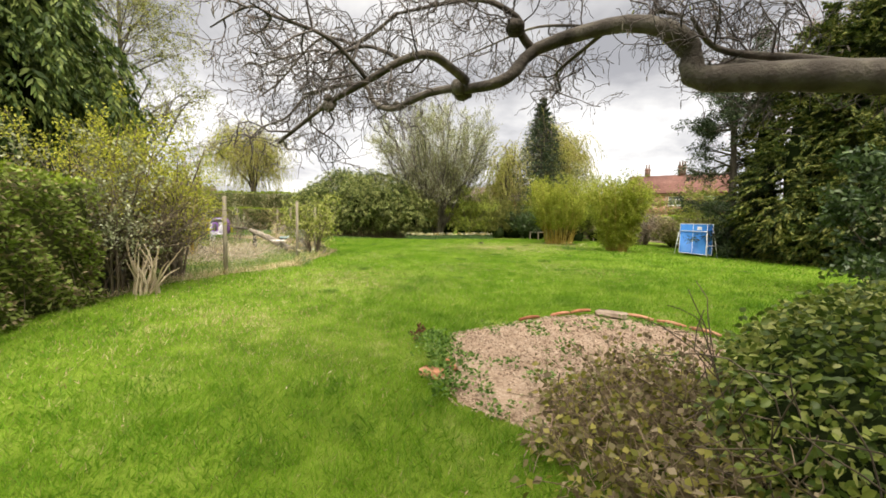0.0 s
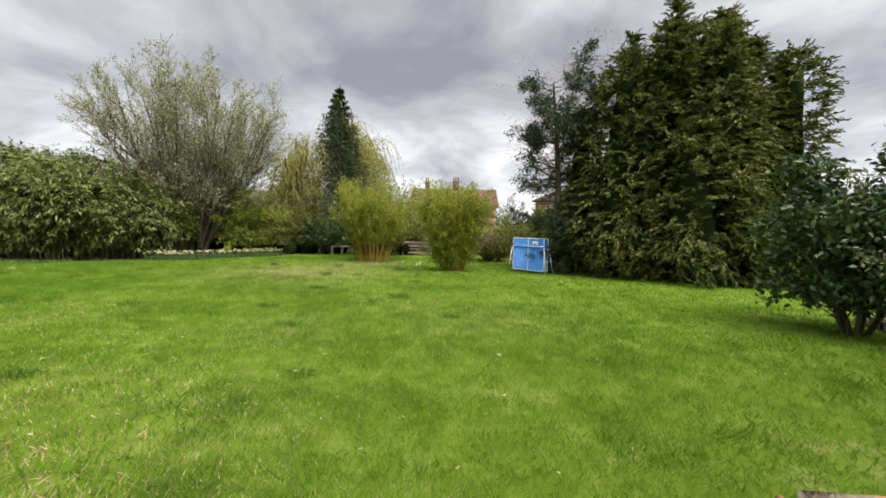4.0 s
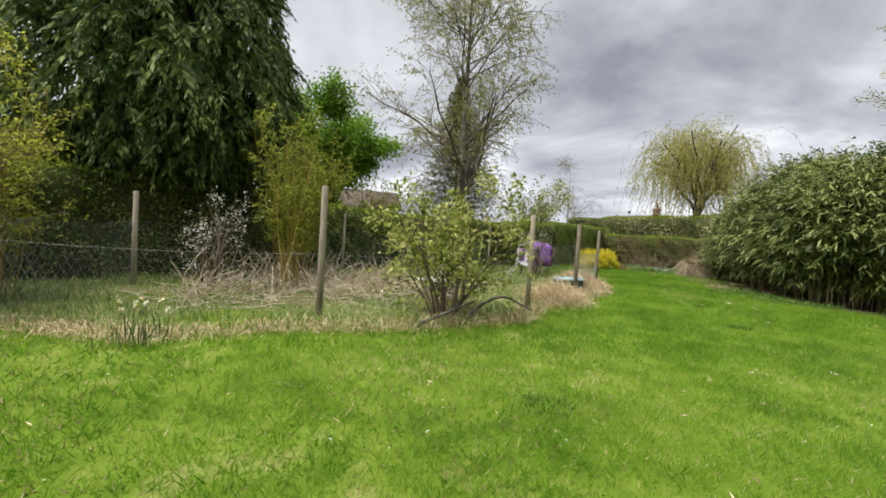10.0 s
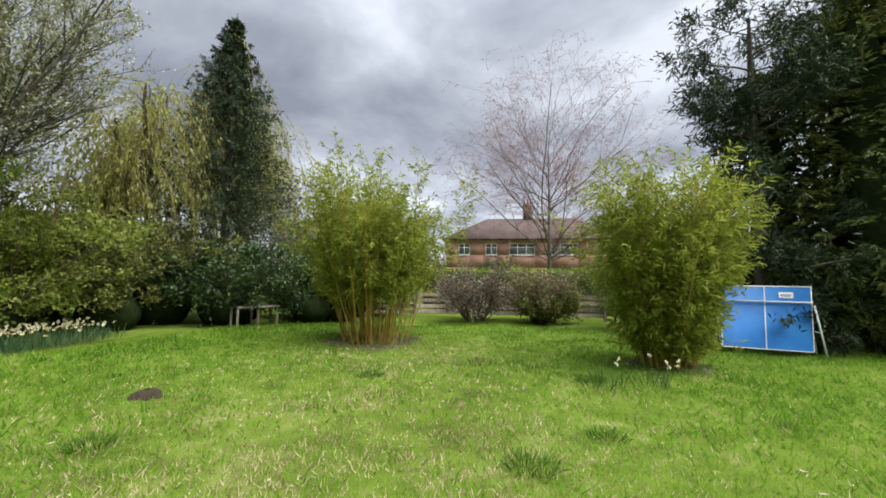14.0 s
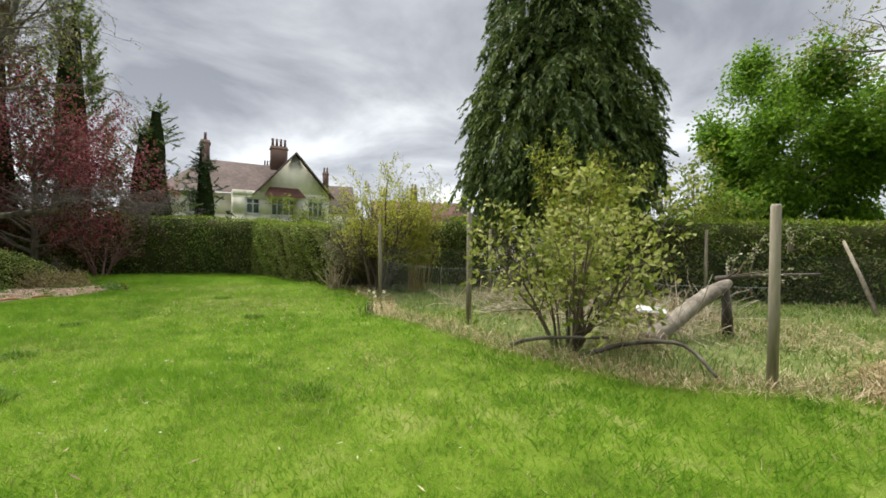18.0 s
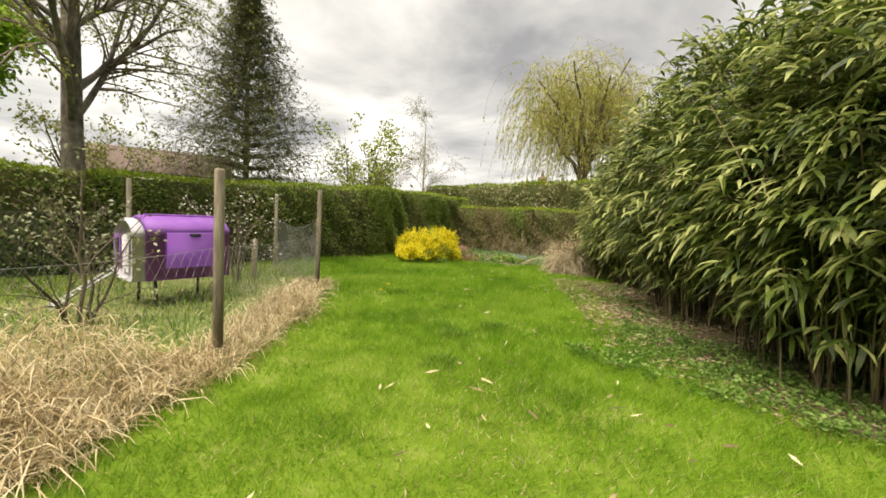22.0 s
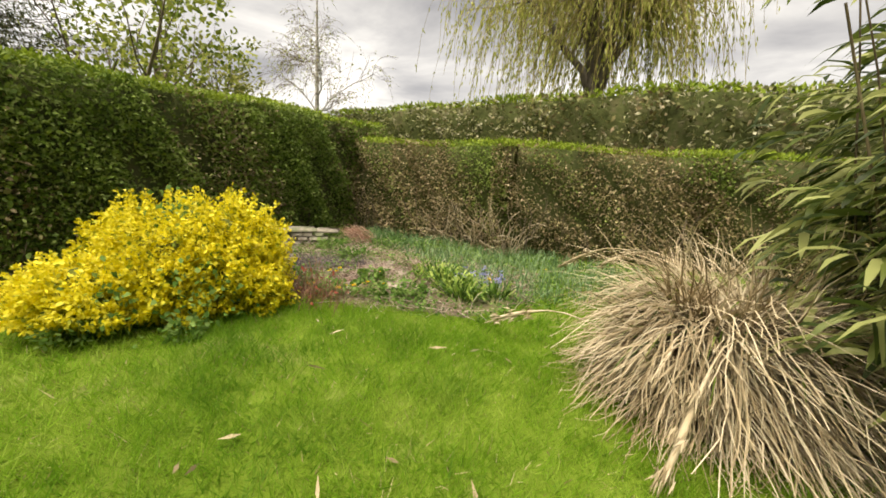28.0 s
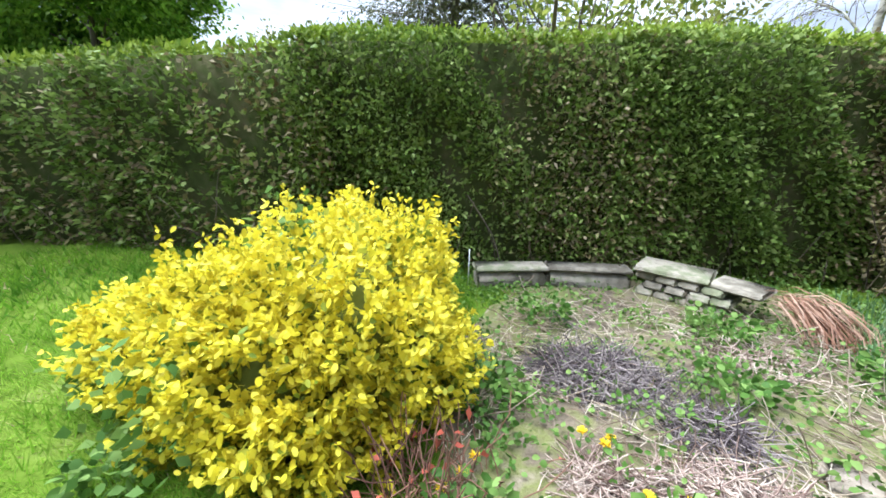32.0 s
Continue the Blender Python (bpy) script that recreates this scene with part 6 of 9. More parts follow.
HEAP_D = mat("dark_dead_stalks", [(0.07, 0.055, 0.06), (0.16, 0.13, 0.13), (0.27, 0.23, 0.22)], 0.9, 4, 1, island=0.45)
HEAP_P = mat("pinkish_dead_stalks", [(0.18, 0.12, 0.10), (0.34, 0.25, 0.21), (0.50, 0.41, 0.35)], 0.9, 4, 1, island=0.45)
for k, (x, y, r, h, n, m_) in enumerate([(-14.5, 32.2, 0.36, 0.14, 1500, HEAP_D), (-14.1, 32.75, 0.22, 0.1, 700, HEAP_D), (-13.55, 32.7, 0.26, 0.12, 900, HEAP_P), (-13.3, 33.5, 0.35, 0.1, 900, HEAP_P), (-12.7, 32.9, 0.26, 0.1, 700, HEAP_P), (-15.0, 33.3, 0.3, 0.1, 600, HEAP_P), (-13.55, 32.15, 0.16, 0.08, 400, HEAP_P)]):
    stalk_heap("matted heap of dead stalks on the flower bed", x, y, r, h, n, 620 + k, m_)
leafy = Geo()
lr = np.random.default_rng(640)
for (x, y, r) in [(-13.25, 32.4, 0.16), (-12.75, 31.95, 0.2), (-13.1, 31.6, 0.18), (-14.0, 31.5, 0.22), (-13.4, 29.3, 0.2), (-12.85, 30.0, 0.15), (-14.5, 33.0, 0.2), (-15.4, 33.2, 0.25), (-12.4, 32.3, 0.2), (-15.3, 31.8, 0.2), (-14.9, 34.2, 0.3), (-14.2, 34.6, 0.3)]:
    n = int(r * 900)
    a, q = lr.uniform(0, 2 * np.pi, n), np.sqrt(lr.random(n)) * r
    p = np.stack([x + q * np.cos(a), y + q * np.sin(a), lr.uniform(0.04, 0.22, n)], 1)
    leafy.ovals(p, np.stack([np.cos(a), np.sin(a), lr.uniform(0.0, 0.9, n)], 1), lr.uniform(0.04, 0.075, n), lr.uniform(0.035, 0.06, n), 0.15, lr)
stuff("leafy_weeds", leafy, WEED, "patches of pale green leafy weeds in the bed", "weeds")


def leafy_clump(name, label, at, n, length, width, seed, material, spread=0.18, droop=0.45):
    rng = np.random.default_rng(seed)
    a, q = rng.uniform(0, 2 * np.pi, n), np.sqrt(rng.random(n))
    p = np.stack([at[0] + spread * q * np.cos(a), at[1] + spread * q * np.sin(a), np.zeros(n)], 1)
    d = np.stack([np.cos(a) * 0.65 * q, np.sin(a) * 0.65 * q, np.ones(n)], 1) + rng.normal(scale=0.15, size=(n, 3))
    g = Geo().blades(p, d, length * rng.uniform(0.6, 1.15, n), width * rng.uniform(0.7, 1.2, n), droop, rng=rng)
    tagged(part(name, g, material), label, "plant clump", "strap-leaved clumps", "stuff")


STRAP = leafm("strap_leaves", (0.04, 0.09, 0.012), (0.10, 0.19, 0.025), (0.20, 0.30, 0.05), (0.32, 0.40, 0.10), trans=0.3, rough=0.4)
for k, (x, y, n, L) in enumerate([(-12.0, 32.85, 150, 0.5), (-12.35, 33.05, 140, 0.54), (-12.68, 33.1, 120, 0.56), (-12.85, 33.35, 80, 0.5), (-11.75, 33.2, 80, 0.42), (-13.1, 33.4, 60, 0.4)]):
    leafy_clump("bluebell_clump", "lush clump of glossy green strap leaves in the bed", (x, y), n, L, 0.03, 290 + k, STRAP)


def bluebells():
    rng = np.random.default_rng(299)
    g = Geo()
    n = 20
    x, y = rng.normal(-12.0, 0.2, n), rng.normal(33.35, 0.16, n)
    for k in range(n):
        z = rng.uniform(0.2, 0.32)
        g.leaves(np.tile([x[k], y[k], z], (6, 1)) + rng.normal(scale=0.02, size=(6, 3)), rng.normal(size=(6, 3)) + np.array([0, 0, -0.6]), 0.03, 0.018, 0, rng)
        g.segs([[x[k], y[k], 0.0]], [[x[k], y[k], z]], 0.002, 0.002, 3)
    stuff("bluebells", g, mat("bluebell_petals", [(0.16, 0.18, 0.42), (0.28, 0.30, 0.62)], 0.6, 5, 1, island=0.3), "pale blue bluebell flowers among strap leaves", "bluebells")


bluebells()
DANDY = mat("dandelion_yellow", [(0.75, 0.50, 0.01), (0.85, 0.66, 0.02)], 0.6, 20, 2)
STALK = mat("flower_stalk", [(0.08, 0.14, 0.03), (0.14, 0.20, 0.05)], 0.6, 8, 1)


def dandelion(x, y, h, r, seed):
    rng = np.random.default_rng(seed)
    t = thing("dandelion", (x, y, 0), "bright yellow dandelion flower on a short stalk", "dandelion", "dandelions")
    z = float(bumps(x, y)) + 0.03
    part("stalk", Geo().tube([(x, y, z - 0.05), (x + 0.01, y, z + h)], [0.003, 0.003], 5), STALK, t)
    n = 46
    a = rng.uniform(0, 2 * np.pi, n)
    d = np.stack([np.cos(a), np.sin(a), rng.uniform(0.0, 1.2, n)], 1)
    part("flower_head", Geo().leaves(np.tile([x + 0.01, y, z + h], (n, 1)), d, r, r * 0.32, 0, rng), DANDY, t)


for k, (x, y) in enumerate([(-13.23, 31.45), (-13.3, 31.52), (-12.89, 31.82), (-13.14, 32.24), (-12.84, 32.26), (-12.05, 33.5), (-13.16, 31.89), (-13.0, 32.06), (-13.4, 32.3), (-13.8, 32.2), (-13.75, 32.05), (-13.65, 32.15), (-13.5, 32.5), (-13.35, 32.65), (-12.9, 31.6), (-13.45, 31.55), (-9.2, 24.9), (-9.5, 25.3), (-11.9, 34.9)]):
    dandelion(x, y, 0.07 + 0.04 * (k % 3), 0.034, 300 + k)


def straw_heap():
    """The collapsed pampas grass at the corner of the bamboo."""
    rng = np.random.default_rng(321)
    cx, cy = -9.2, 32.45
    t = thing("pampas_grass", (cx, cy, 0), "collapsed mound of dry straw-coloured pampas grass", "ornamental grass")
    b, core, plume, gr = Geo(), Geo(), Geo(), Geo()
    n = 7500
    a = rng.uniform(0, 2 * np.pi, n)
    q = np.sqrt(rng.random(n)) * 0.45
    p = np.stack([cx + q * np.cos(a), cy + q * np.sin(a), rng.uniform(0.02, 0.72, n)], 1)
    out = rng.uniform(0.5, 1.3, n)
    swirl = 0.75
    d = np.stack([np.cos(a + swirl) * out, np.sin(a + swirl) * out, rng.uniform(-0.1, 0.75, n)], 1) + rng.normal(scale=0.3, size=(n, 3))
    s = shoot(p, d, rng.uniform(0.45, 1.1, n), 8, 0.15, 0.16, rng)
    s[:, :, 2] = np.maximum(s[:, :, 2], 0.02 + 0.05 * rng.random((n, 1)))
    side = unit(np.cross(np.gradient(s, axis=1), np.array([0, 0, 1.0]) + 0.3 * rng.normal(size=(n, 1, 3)))) * np.linspace(0.0065, 0.002, 8)[None, :, None]
    v = np.stack([s - side, s + side], 2)
    i = np.arange(n)[:, None] * 16 + np.arange(7)[None] * 2
    b.add(v, np.stack([i, i + 1, i + 3, i + 2], -1).reshape(-1, 4))
    K = 16
    aa = np.arange(K) * 2 * np.pi / K
    rows = [np.stack([cx + f * np.cos(aa), cy + f * np.sin(aa), np.full(K, z)], 1) for f, z in ((0.7, 0.0), (0.66, 0.3), (0.5, 0.55), (0.25, 0.68), (0.02, 0.7))]
    k = np.arange(K)
    core.add(np.concatenate(rows), np.concatenate([np.stack([j * K + k, j * K + (k + 1) % K, (j + 1) * K + (k + 1) % K, (j + 1) * K + k], 1) for j in range(4)]))
    for (x0, y0, z0), (x1, y1, z1) in (((-9.5, 32.7, 0.8), (-11.3, 34.0, 0.40)), ((-9.4, 32.9, 0.8), (-10.8, 34.1, 0.5)), ((-9.8, 32.3, 0.3), (-11.2, 32.3, 0.12)), ((-9.1, 32.0, 0.6), (-9.3, 31.0, 0.05))):
        c = smoothline([(x0, y0, z0), ((x0 + x1) / 2, (y0 + y1) / 2, max(z0, z1) + 0.10), (x1, y1, z1)], 10)
        plume.tube(c, np.concatenate([np.full(6, 0.006), [0.014, 0.022, 0.017, 0.005]]), 6)
        pp = np.repeat(c[6:9], 40, 0) + rng.normal(scale=0.03, size=(120, 3))
        plume.leaves(pp, np.tile(unit(c[9] - c[6]), (120, 1)) + rng.normal(scale=0.3, size=(120, 3)), 0.09, 0.012, 0.1, rng)
    n = 260
    a = rng.uniform(0, 2 * np.pi, n)
    p = np.stack([cx + 0.3 * np.cos(a), cy + 0.3 * np.sin(a), np.full(n, 0.45)], 1)
    gr.blades(p, np.stack([np.cos(a) * 0.7, np.sin(a) * 0.7, np.ones(n)], 1) + rng.normal(scale=0.3, size=(n, 3)), rng.uniform(0.5, 1.0, n), 0.012, 0.6, rng=rng)
    part("old_thatch", core, mat("thatch", [(0.10, 0.07, 0.04), (0.20, 0.15, 0.09)], 1.0, 12, 2, 1.0, 40), t, smooth=True)
    part("dry_blades", b, PALE, t, kind="stuff")
    part("plume_mass", plume, PALE, t, "fallen pale seed plumes", kind="stuff")
    part("green_blades", gr, STRAP, t, "few green new blades", kind="stuff")


straw_heap()

# ---------------------------------------------------------------- daffodils
DAFF_W = mat("daffodil_petals", [(0.62, 0.62, 0.46), (0.80, 0.80, 0.68)], 0.6, 8, 1, island=0.2, trans=0.2)
DAFF_Y = mat("daffodil_cup", [(0.70, 0.50, 0.05), (0.80, 0.62, 0.12)], 0.6, 8, 1)
DAFF_L = leafm("daffodil_leaves", (0.03, 0.07, 0.025), (0.07, 0.13, 0.05), (0.12, 0.19, 0.08), trans=0.25)


def daffodils(label, centres, nleaf, nflower, seed, spread, h=0.42):
    rng = np.random.default_rng(seed)
    centres = np.asarray(centres, float)
    t = thing("daffodil_drift" if nflower > 10 else "daffodil_plant", (*centres.mean(0), 0), label, "daffodils")
    lv, pet, cup, st = Geo(), Geo(), Geo(), Geo()
    k = rng.integers(0, len(centres), nleaf)
    p = np.column_stack([centres[k] + rng.normal(scale=spread, size=(nleaf, 2)), np.zeros(nleaf)])
    lv.blades(p, rng.normal(scale=0.22, size=(nleaf, 3)) + np.array([0, 0, 1.0]), h * rng.uniform(0.6, 1.05, nleaf), 0.014, 0.12, rng=rng)
    k = rng.integers(0, len(centres), nflower)
    b = np.column_stack([centres[k] + rng.normal(scale=spread, size=(nflower, 2)), np.zeros(nflower)])
    s = shoot(b, rng.normal(scale=0.12, size=(nflower, 3)) + np.array([0, 0, 1.0]), h * rng.uniform(0.8, 1.15, nflower), 4, 0.05, 0, rng)
    st.lines(s, np.full((nflower, 4), 0.0035), 3)
    tip = s[:, -1]
    face = unit(rng.normal(size=(nflower, 3)) + np.array([0, -0.8, -0.1]))
    for j in range(6):
        x = unit(np.cross(face, np.array([0, 0, 1.0]))); y = np.cross(face, x)
        an = j * np.pi / 3
        pet.leaves(tip, x * math.cos(an) + y * math.sin(an) + face * 0.15, 0.042, 0.03, 0, rng)
    cup.segs(tip, tip + face * 0.026, 0.008, 0.014, 6)
    part("leaves", lv, DAFF_L, t, kind="stuff")
    part("stalk_mass", st, STALK, t, kind="stuff")
    part("petals", pet, DAFF_W, t, "cream white petals", kind="stuff")
    part("cups", cup, DAFF_Y, t, "pale yellow cups", kind="stuff")


daffodils("drift of white daffodils in front of the shrubs", [(1.5, 24.3), (2.1, 24.5), (2.7, 24.6), (1.1, 24.5)], 1500, 130, 331, 0.28)
daffodils("drift of white daffodils in front of the shrubs", [(3.4, 24.9), (4.0, 25.2), (4.6, 25.3)], 1100, 70, 332, 0.28)
daffodils("drift of white daffodils in front of the shrubs", [(5.1, 25.3), (5.6, 25.5), (6.2, 25.7), (6.7, 25.9)], 1500, 130, 333, 0.28)
daffodils("few pale daffodils at the fence edge", [(-3.6, 9.2)], 34, 8, 334, 0.14, 0.46)
daffodils("few white daffodils before the bamboo", [(7.8, 14.9), (8.3, 14.3)], 60, 7, 335, 0.16, 0.4)
daffodils("few pale daffodils at the plot's edge", [(-5.2, 13.0), (-6.6, 10.9)], 40, 9, 336, 0.35, 0.35)

# ---------------------------------------------------------------- gravel patch at the start
TERRA = mat("terracotta", [(0.24, 0.09, 0.045), (0.40, 0.17, 0.09), (0.48, 0.26, 0.16)], 0.85, 14, 2, 0.4, 60, obj_random=0.25)
STONE = mat("weathered_stone", [(0.13, 0.115, 0.09), (0.24, 0.215, 0.175), (0.36, 0.325, 0.265), (0.20, 0.21, 0.13)], 0.9, 9, 1.6, 0.8, 45, obj_random=0.3)
flat_patch("ground_gravel", GRAVEL, mat("gravel_bed", [(0.24, 0.17, 0.115), (0.40, 0.29, 0.21), (0.52, 0.41, 0.31)], 1.0, 28, 2.0, 1.0, 70), 0.02, "patch of pinkish gravel and bark chips")


def chips():
    rng = np.random.default_rng(401)
    n = 15000
    poly = np.asarray(GRAVEL)
    x, y = rng.uniform(-0.9, 2.9, n), rng.uniform(-1.3, 2.4, n)
    ok = inside(x, y, poly)
    x, y = x[ok], y[ok]
    n = len(x)
    s = rng.uniform(0.006, 0.016, n)
    c = np.stack([x, y, bumps(x, y) + 0.022 + s * 0.3], 1)
    o = rng.normal(size=(n, 6, 3))
    base = np.array([[1, 0, 0], [-1, 0, 0], [0, 1, 0], [0, -1, 0], [0, 0, 0.6], [0, 0, -0.6]], float)
    v = c[:, None] + (base[None] + 0.25 * o) * s[:, None, None]
    tri = np.array([[0, 2, 4], [2, 1, 4], [1, 3, 4], [3, 0, 4], [2, 0, 5], [1, 2, 5], [3, 1, 5], [0, 3, 5]])
    g = Geo().add(v, None, (np.arange(n)[:, None, None] * 6 + tri[None]).reshape(-1, 3))
    stuff("gravel", g, mat("gravel_stone", [(0.25, 0.17, 0.12), (0.41, 0.30, 0.215), (0.57, 0.45, 0.35)], 0.9, 6, 1, island=0.5), "pinkish brown gravel and bark chippings", "gravel")
    w = Geo()
    m = 700
    x, y = rng.uniform(-0.9, 2.9, m), rng.uniform(-1.3, 2.4, m)
    edge = np.abs(np.sin(3 * x) * np.sin(2.6 * y + 1)) > 0.55
    ok = inside(x, y, poly) & edge
    x, y = x[ok], y[ok]
    idx = np.repeat(np.arange(len(x)), 8)
    a = rng.uniform(0, 2 * np.pi, len(idx))
    p = np.stack([x[idx] + 0.05 * np.cos(a), y[idx] + 0.05 * np.sin(a), np.full(len(idx), 0.04)], 1)
    w.leaves(p, np.stack([np.cos(a), np.sin(a), rng.uniform(0.1, 0.9, len(idx))], 1), rng.uniform(0.03, 0.07, len(idx)), 0.03, 0.1, rng)
    stuff("gravel_weeds", w, WEED, "small weeds growing through the gravel", "weeds")


chips()


def edging():
    t = thing("terracotta_edging", (1.4, 2.3, 0), "broken terracotta rope edging along the gravel", "edging")
    for k, ((x0, y0), (x1, y1)) in enumerate([((0.62, 1.84), (0.98, 1.98)), ((1.2, 2.04), (1.56, 2.17)), ((1.6, 2.19), (2.0, 2.31)), ((2.4, 1.98), (2.62, 1.6)), ((2.64, 1.55), (2.82, 1.2)), ((2.84, 1.15), (2.95, 0.75)), ((-0.74, 0.32), (-0.68, 0.03))]):
        g = Geo().tube(smoothline([(x0, y0, 0.05), ((x0 + x1) / 2, (y0 + y1) / 2, 0.065), (x1, y1, 0.05)], 6), np.array([0.021, 0.025, 0.026, 0.026, 0.025, 0.021]), 8)
        part("edging_tile", g, TERRA, t, smooth=True)
    s = tagged(part("stone_slab", Geo().box((2.2, 2.02, 0.05), (0.46, 0.2, 0.085), -48, 0.02), mat("brown_stone", [(0.18, 0.135, 0.10), (0.30, 0.235, 0.18), (0.40, 0.34, 0.28)], 0.9, 9, 2, 0.7, 40)), "flat weathered stone slab at the gravel's corner", "stone slab")
    tagged(part("brick", Geo().box((-0.92, 0.02, 0.04), (0.225, 0.125, 0.075), -40, 0.01), TERRA), "loose weathered reddish brick in the grass", "brick")
    rng = np.random.default_rng(402)
    b = np.tile([-0.95, 1.25, 0.0], (9, 1)) + rng.normal(scale=0.05, size=(9, 3)) * np.array([1, 1, 0])
    q = shoot(b, rng.normal(scale=0.6, size=(9, 3)) + np.array([0, 0, 1]), rng.uniform(0.12, 0.26, 9), 5, 0.2, 0, rng)
    g = Geo().lines(q, np.linspace(0.007, 0.003, 5)[None] * np.ones((9, 1)), 5)
    p, w = along(q, 5, rng, 0.4)
    t2 = thing("rose_stump", (-0.95, 1.25, 0), "cut rose stump with reddish shoots", "stump")
    part("stem_mass", g, mat("rose_stem", [(0.10, 0.05, 0.03), (0.20, 0.10, 0.06)], 0.8, 8, 1), t2, kind="stuff")
    part("leaves", Geo().leaves(p, w + rng.normal(scale=0.6, size=p.shape), 0.05, 0.03, 0, rng), leafm("rose_shoot", (0.12, 0.04, 0.03), (0.2, 0.1, 0.05), trans=0.3), t2, kind="stuff")


edging()

# ---------------------------------------------------------------- folded table tennis table
BLUE = mat("blue_board", [(0.020, 0.13, 0.42), (0.030, 0.18, 0.52), (0.05, 0.22, 0.55)], 0.5, 3, 0.8, 0.05, 30)
WHITE = mat("white_paint", [(0.60, 0.61, 0.60), (0.74, 0.75, 0.74)], 0.6, 9, 1.5, 0.1, 40)


def tennis_table():
    t = thing("table_tennis_table", (12.4, 12.1, 0), "folded blue outdoor table tennis table with white lines", "table tennis")
    x, y, w = 12.32, 12.1, 1.56
    def board(xx, lean):
        b = part("tabletop", Geo().box((xx, y, 0.765), (0.022, w, 1.33), None, 0.006), BLUE, t)
        f = xx - 0.0135
        for yy, zz, sy, sz in ((y, 1.42, w, 0.02), (y, 0.11, w, 0.02), (y - w / 2 + 0.010, 0.765, 0.02, 1.29), (y + w / 2 - 0.010, 0.765, 0.02, 1.29), (y, 0.765, 0.022, 1.29)):
            part("white_line", Geo().box((f, yy, zz), (0.005, sy, sz), None, 0.001), WHITE, b)
        return b
    b = board(12.38, 0)
    board(12.66, 0)
    part("support_bar", Geo().tube([(12.345, y - w / 2, 1.10), (12.345, y + w / 2, 1.10)], 0.016, 8), WHITE, t, "white steel bar")
    part("sticker", Geo().box((12.364, y - 0.36, 1.24), (0.004, 0.24, 0.12), None, 0.001), WHITE, t, "white label")
    part("sticker_text", Geo().box((12.360, y - 0.36, 1.25), (0.003, 0.18, 0.02), None).box((12.360, y - 0.36, 1.22), (0.003, 0.15, 0.015)), mat("label_grey", [(0.3, 0.3, 0.32), (0.4, 0.4, 0.42)], 0.7), t, "grey print")
    for s in (-1, 1):
        yy = y + s * (w / 2 + 0.02)
        part("leg", Geo().tube([(12.34, yy, 1.05), (12.26, yy + s * 0.14, 0.0)], 0.018, 8), WHITE, t, "white steel leg")
        part("leg", Geo().tube([(12.68, yy, 1.05), (12.78, yy + s * 0.14, 0.0)], 0.018, 8), WHITE, t, "white steel leg")
        part("brace", Geo().tube([(12.30, yy + s * 0.07, 0.5), (12.74, yy + s * 0.07, 0.5)], 0.013, 8), WHITE, t, "white steel brace")


tennis_table()


def trestle():
    t = thing("garden_bench", (10.5, 24.95, 0), "low weathered slatted bench with pale legs before the shrubs", "bench")
    c = np.array([10.52, 24.98]); a = -14.0
    u = np.array([math.cos(radians(a)), math.sin(radians(a))]); v = np.array([-u[1], u[0]])
    for k in range(4):
        p = c + v * (-0.18 + 0.12 * k)
        part("slat", Geo().box((*p, 0.60), (1.28, 0.09, 0.03), a, 0.005), mat("dark_slat", [(0.05, 0.045, 0.04), (0.12, 0.11, 0.10)], 0.85, 9, 1, 0.2, 40), t)
    for s in (-0.6, 0.0, 0.6):
        for q in (-0.2, 0.2):
            p = c + u * s + v * q
            part("leg", Geo().box((*p, 0.28), (0.05, 0.05, 0.60), a, 0.005), WOOD_POST, t)
    p = c - v * 0.23
    part("front_rail", Geo().box((*p, 0.575), (1.3, 0.03, 0.06), a, 0.005), WOOD_POST, t)


trestle()

# ---------------------------------------------------------------- fenced plot
HAY = leafm("dead_hay", (0.27, 0.20, 0.10), (0.45, 0.36, 0.21), (0.62, 0.53, 0.36), trans=0.25, rough=0.8)
ROUGHG = leafm("rough_grass", (0.07, 0.14, 0.02), (0.13, 0.22, 0.035), (0.20, 0.28, 0.06), (0.30, 0.32, 0.12), trans=0.3)
PLOT = [*EDGE_W, (-13.9, 24.9), (-12.6, 16.4), (-10.0, 7.0), (-7.2, 4.4)]
flat_patch("ground_plot", [(-6.1, 4.4), (-5.1, 7.8), (-3.9, 9.1), (-3.65, 11.0), (-3.45, 13.0), (-3.4, 14.5), (-4.6, 16.5), (-5.6, 19.5), (-7.0, 21.6), (-9.1, 23.4), (-10.8, 24.6), (-14.0, 24.8), (-12.7, 16.4), (-10.1, 7.0), (-7.4, 4.6)], mat("plot_ground", [(0.07, 0.08, 0.025), (0.11, 0.15, 0.035), (0.16, 0.19, 0.06), (0.27, 0.23, 0.13)], 1.0, 5, 0.7, 1.0, 40), 0.012, "rough weedy ground of the fenced plot")


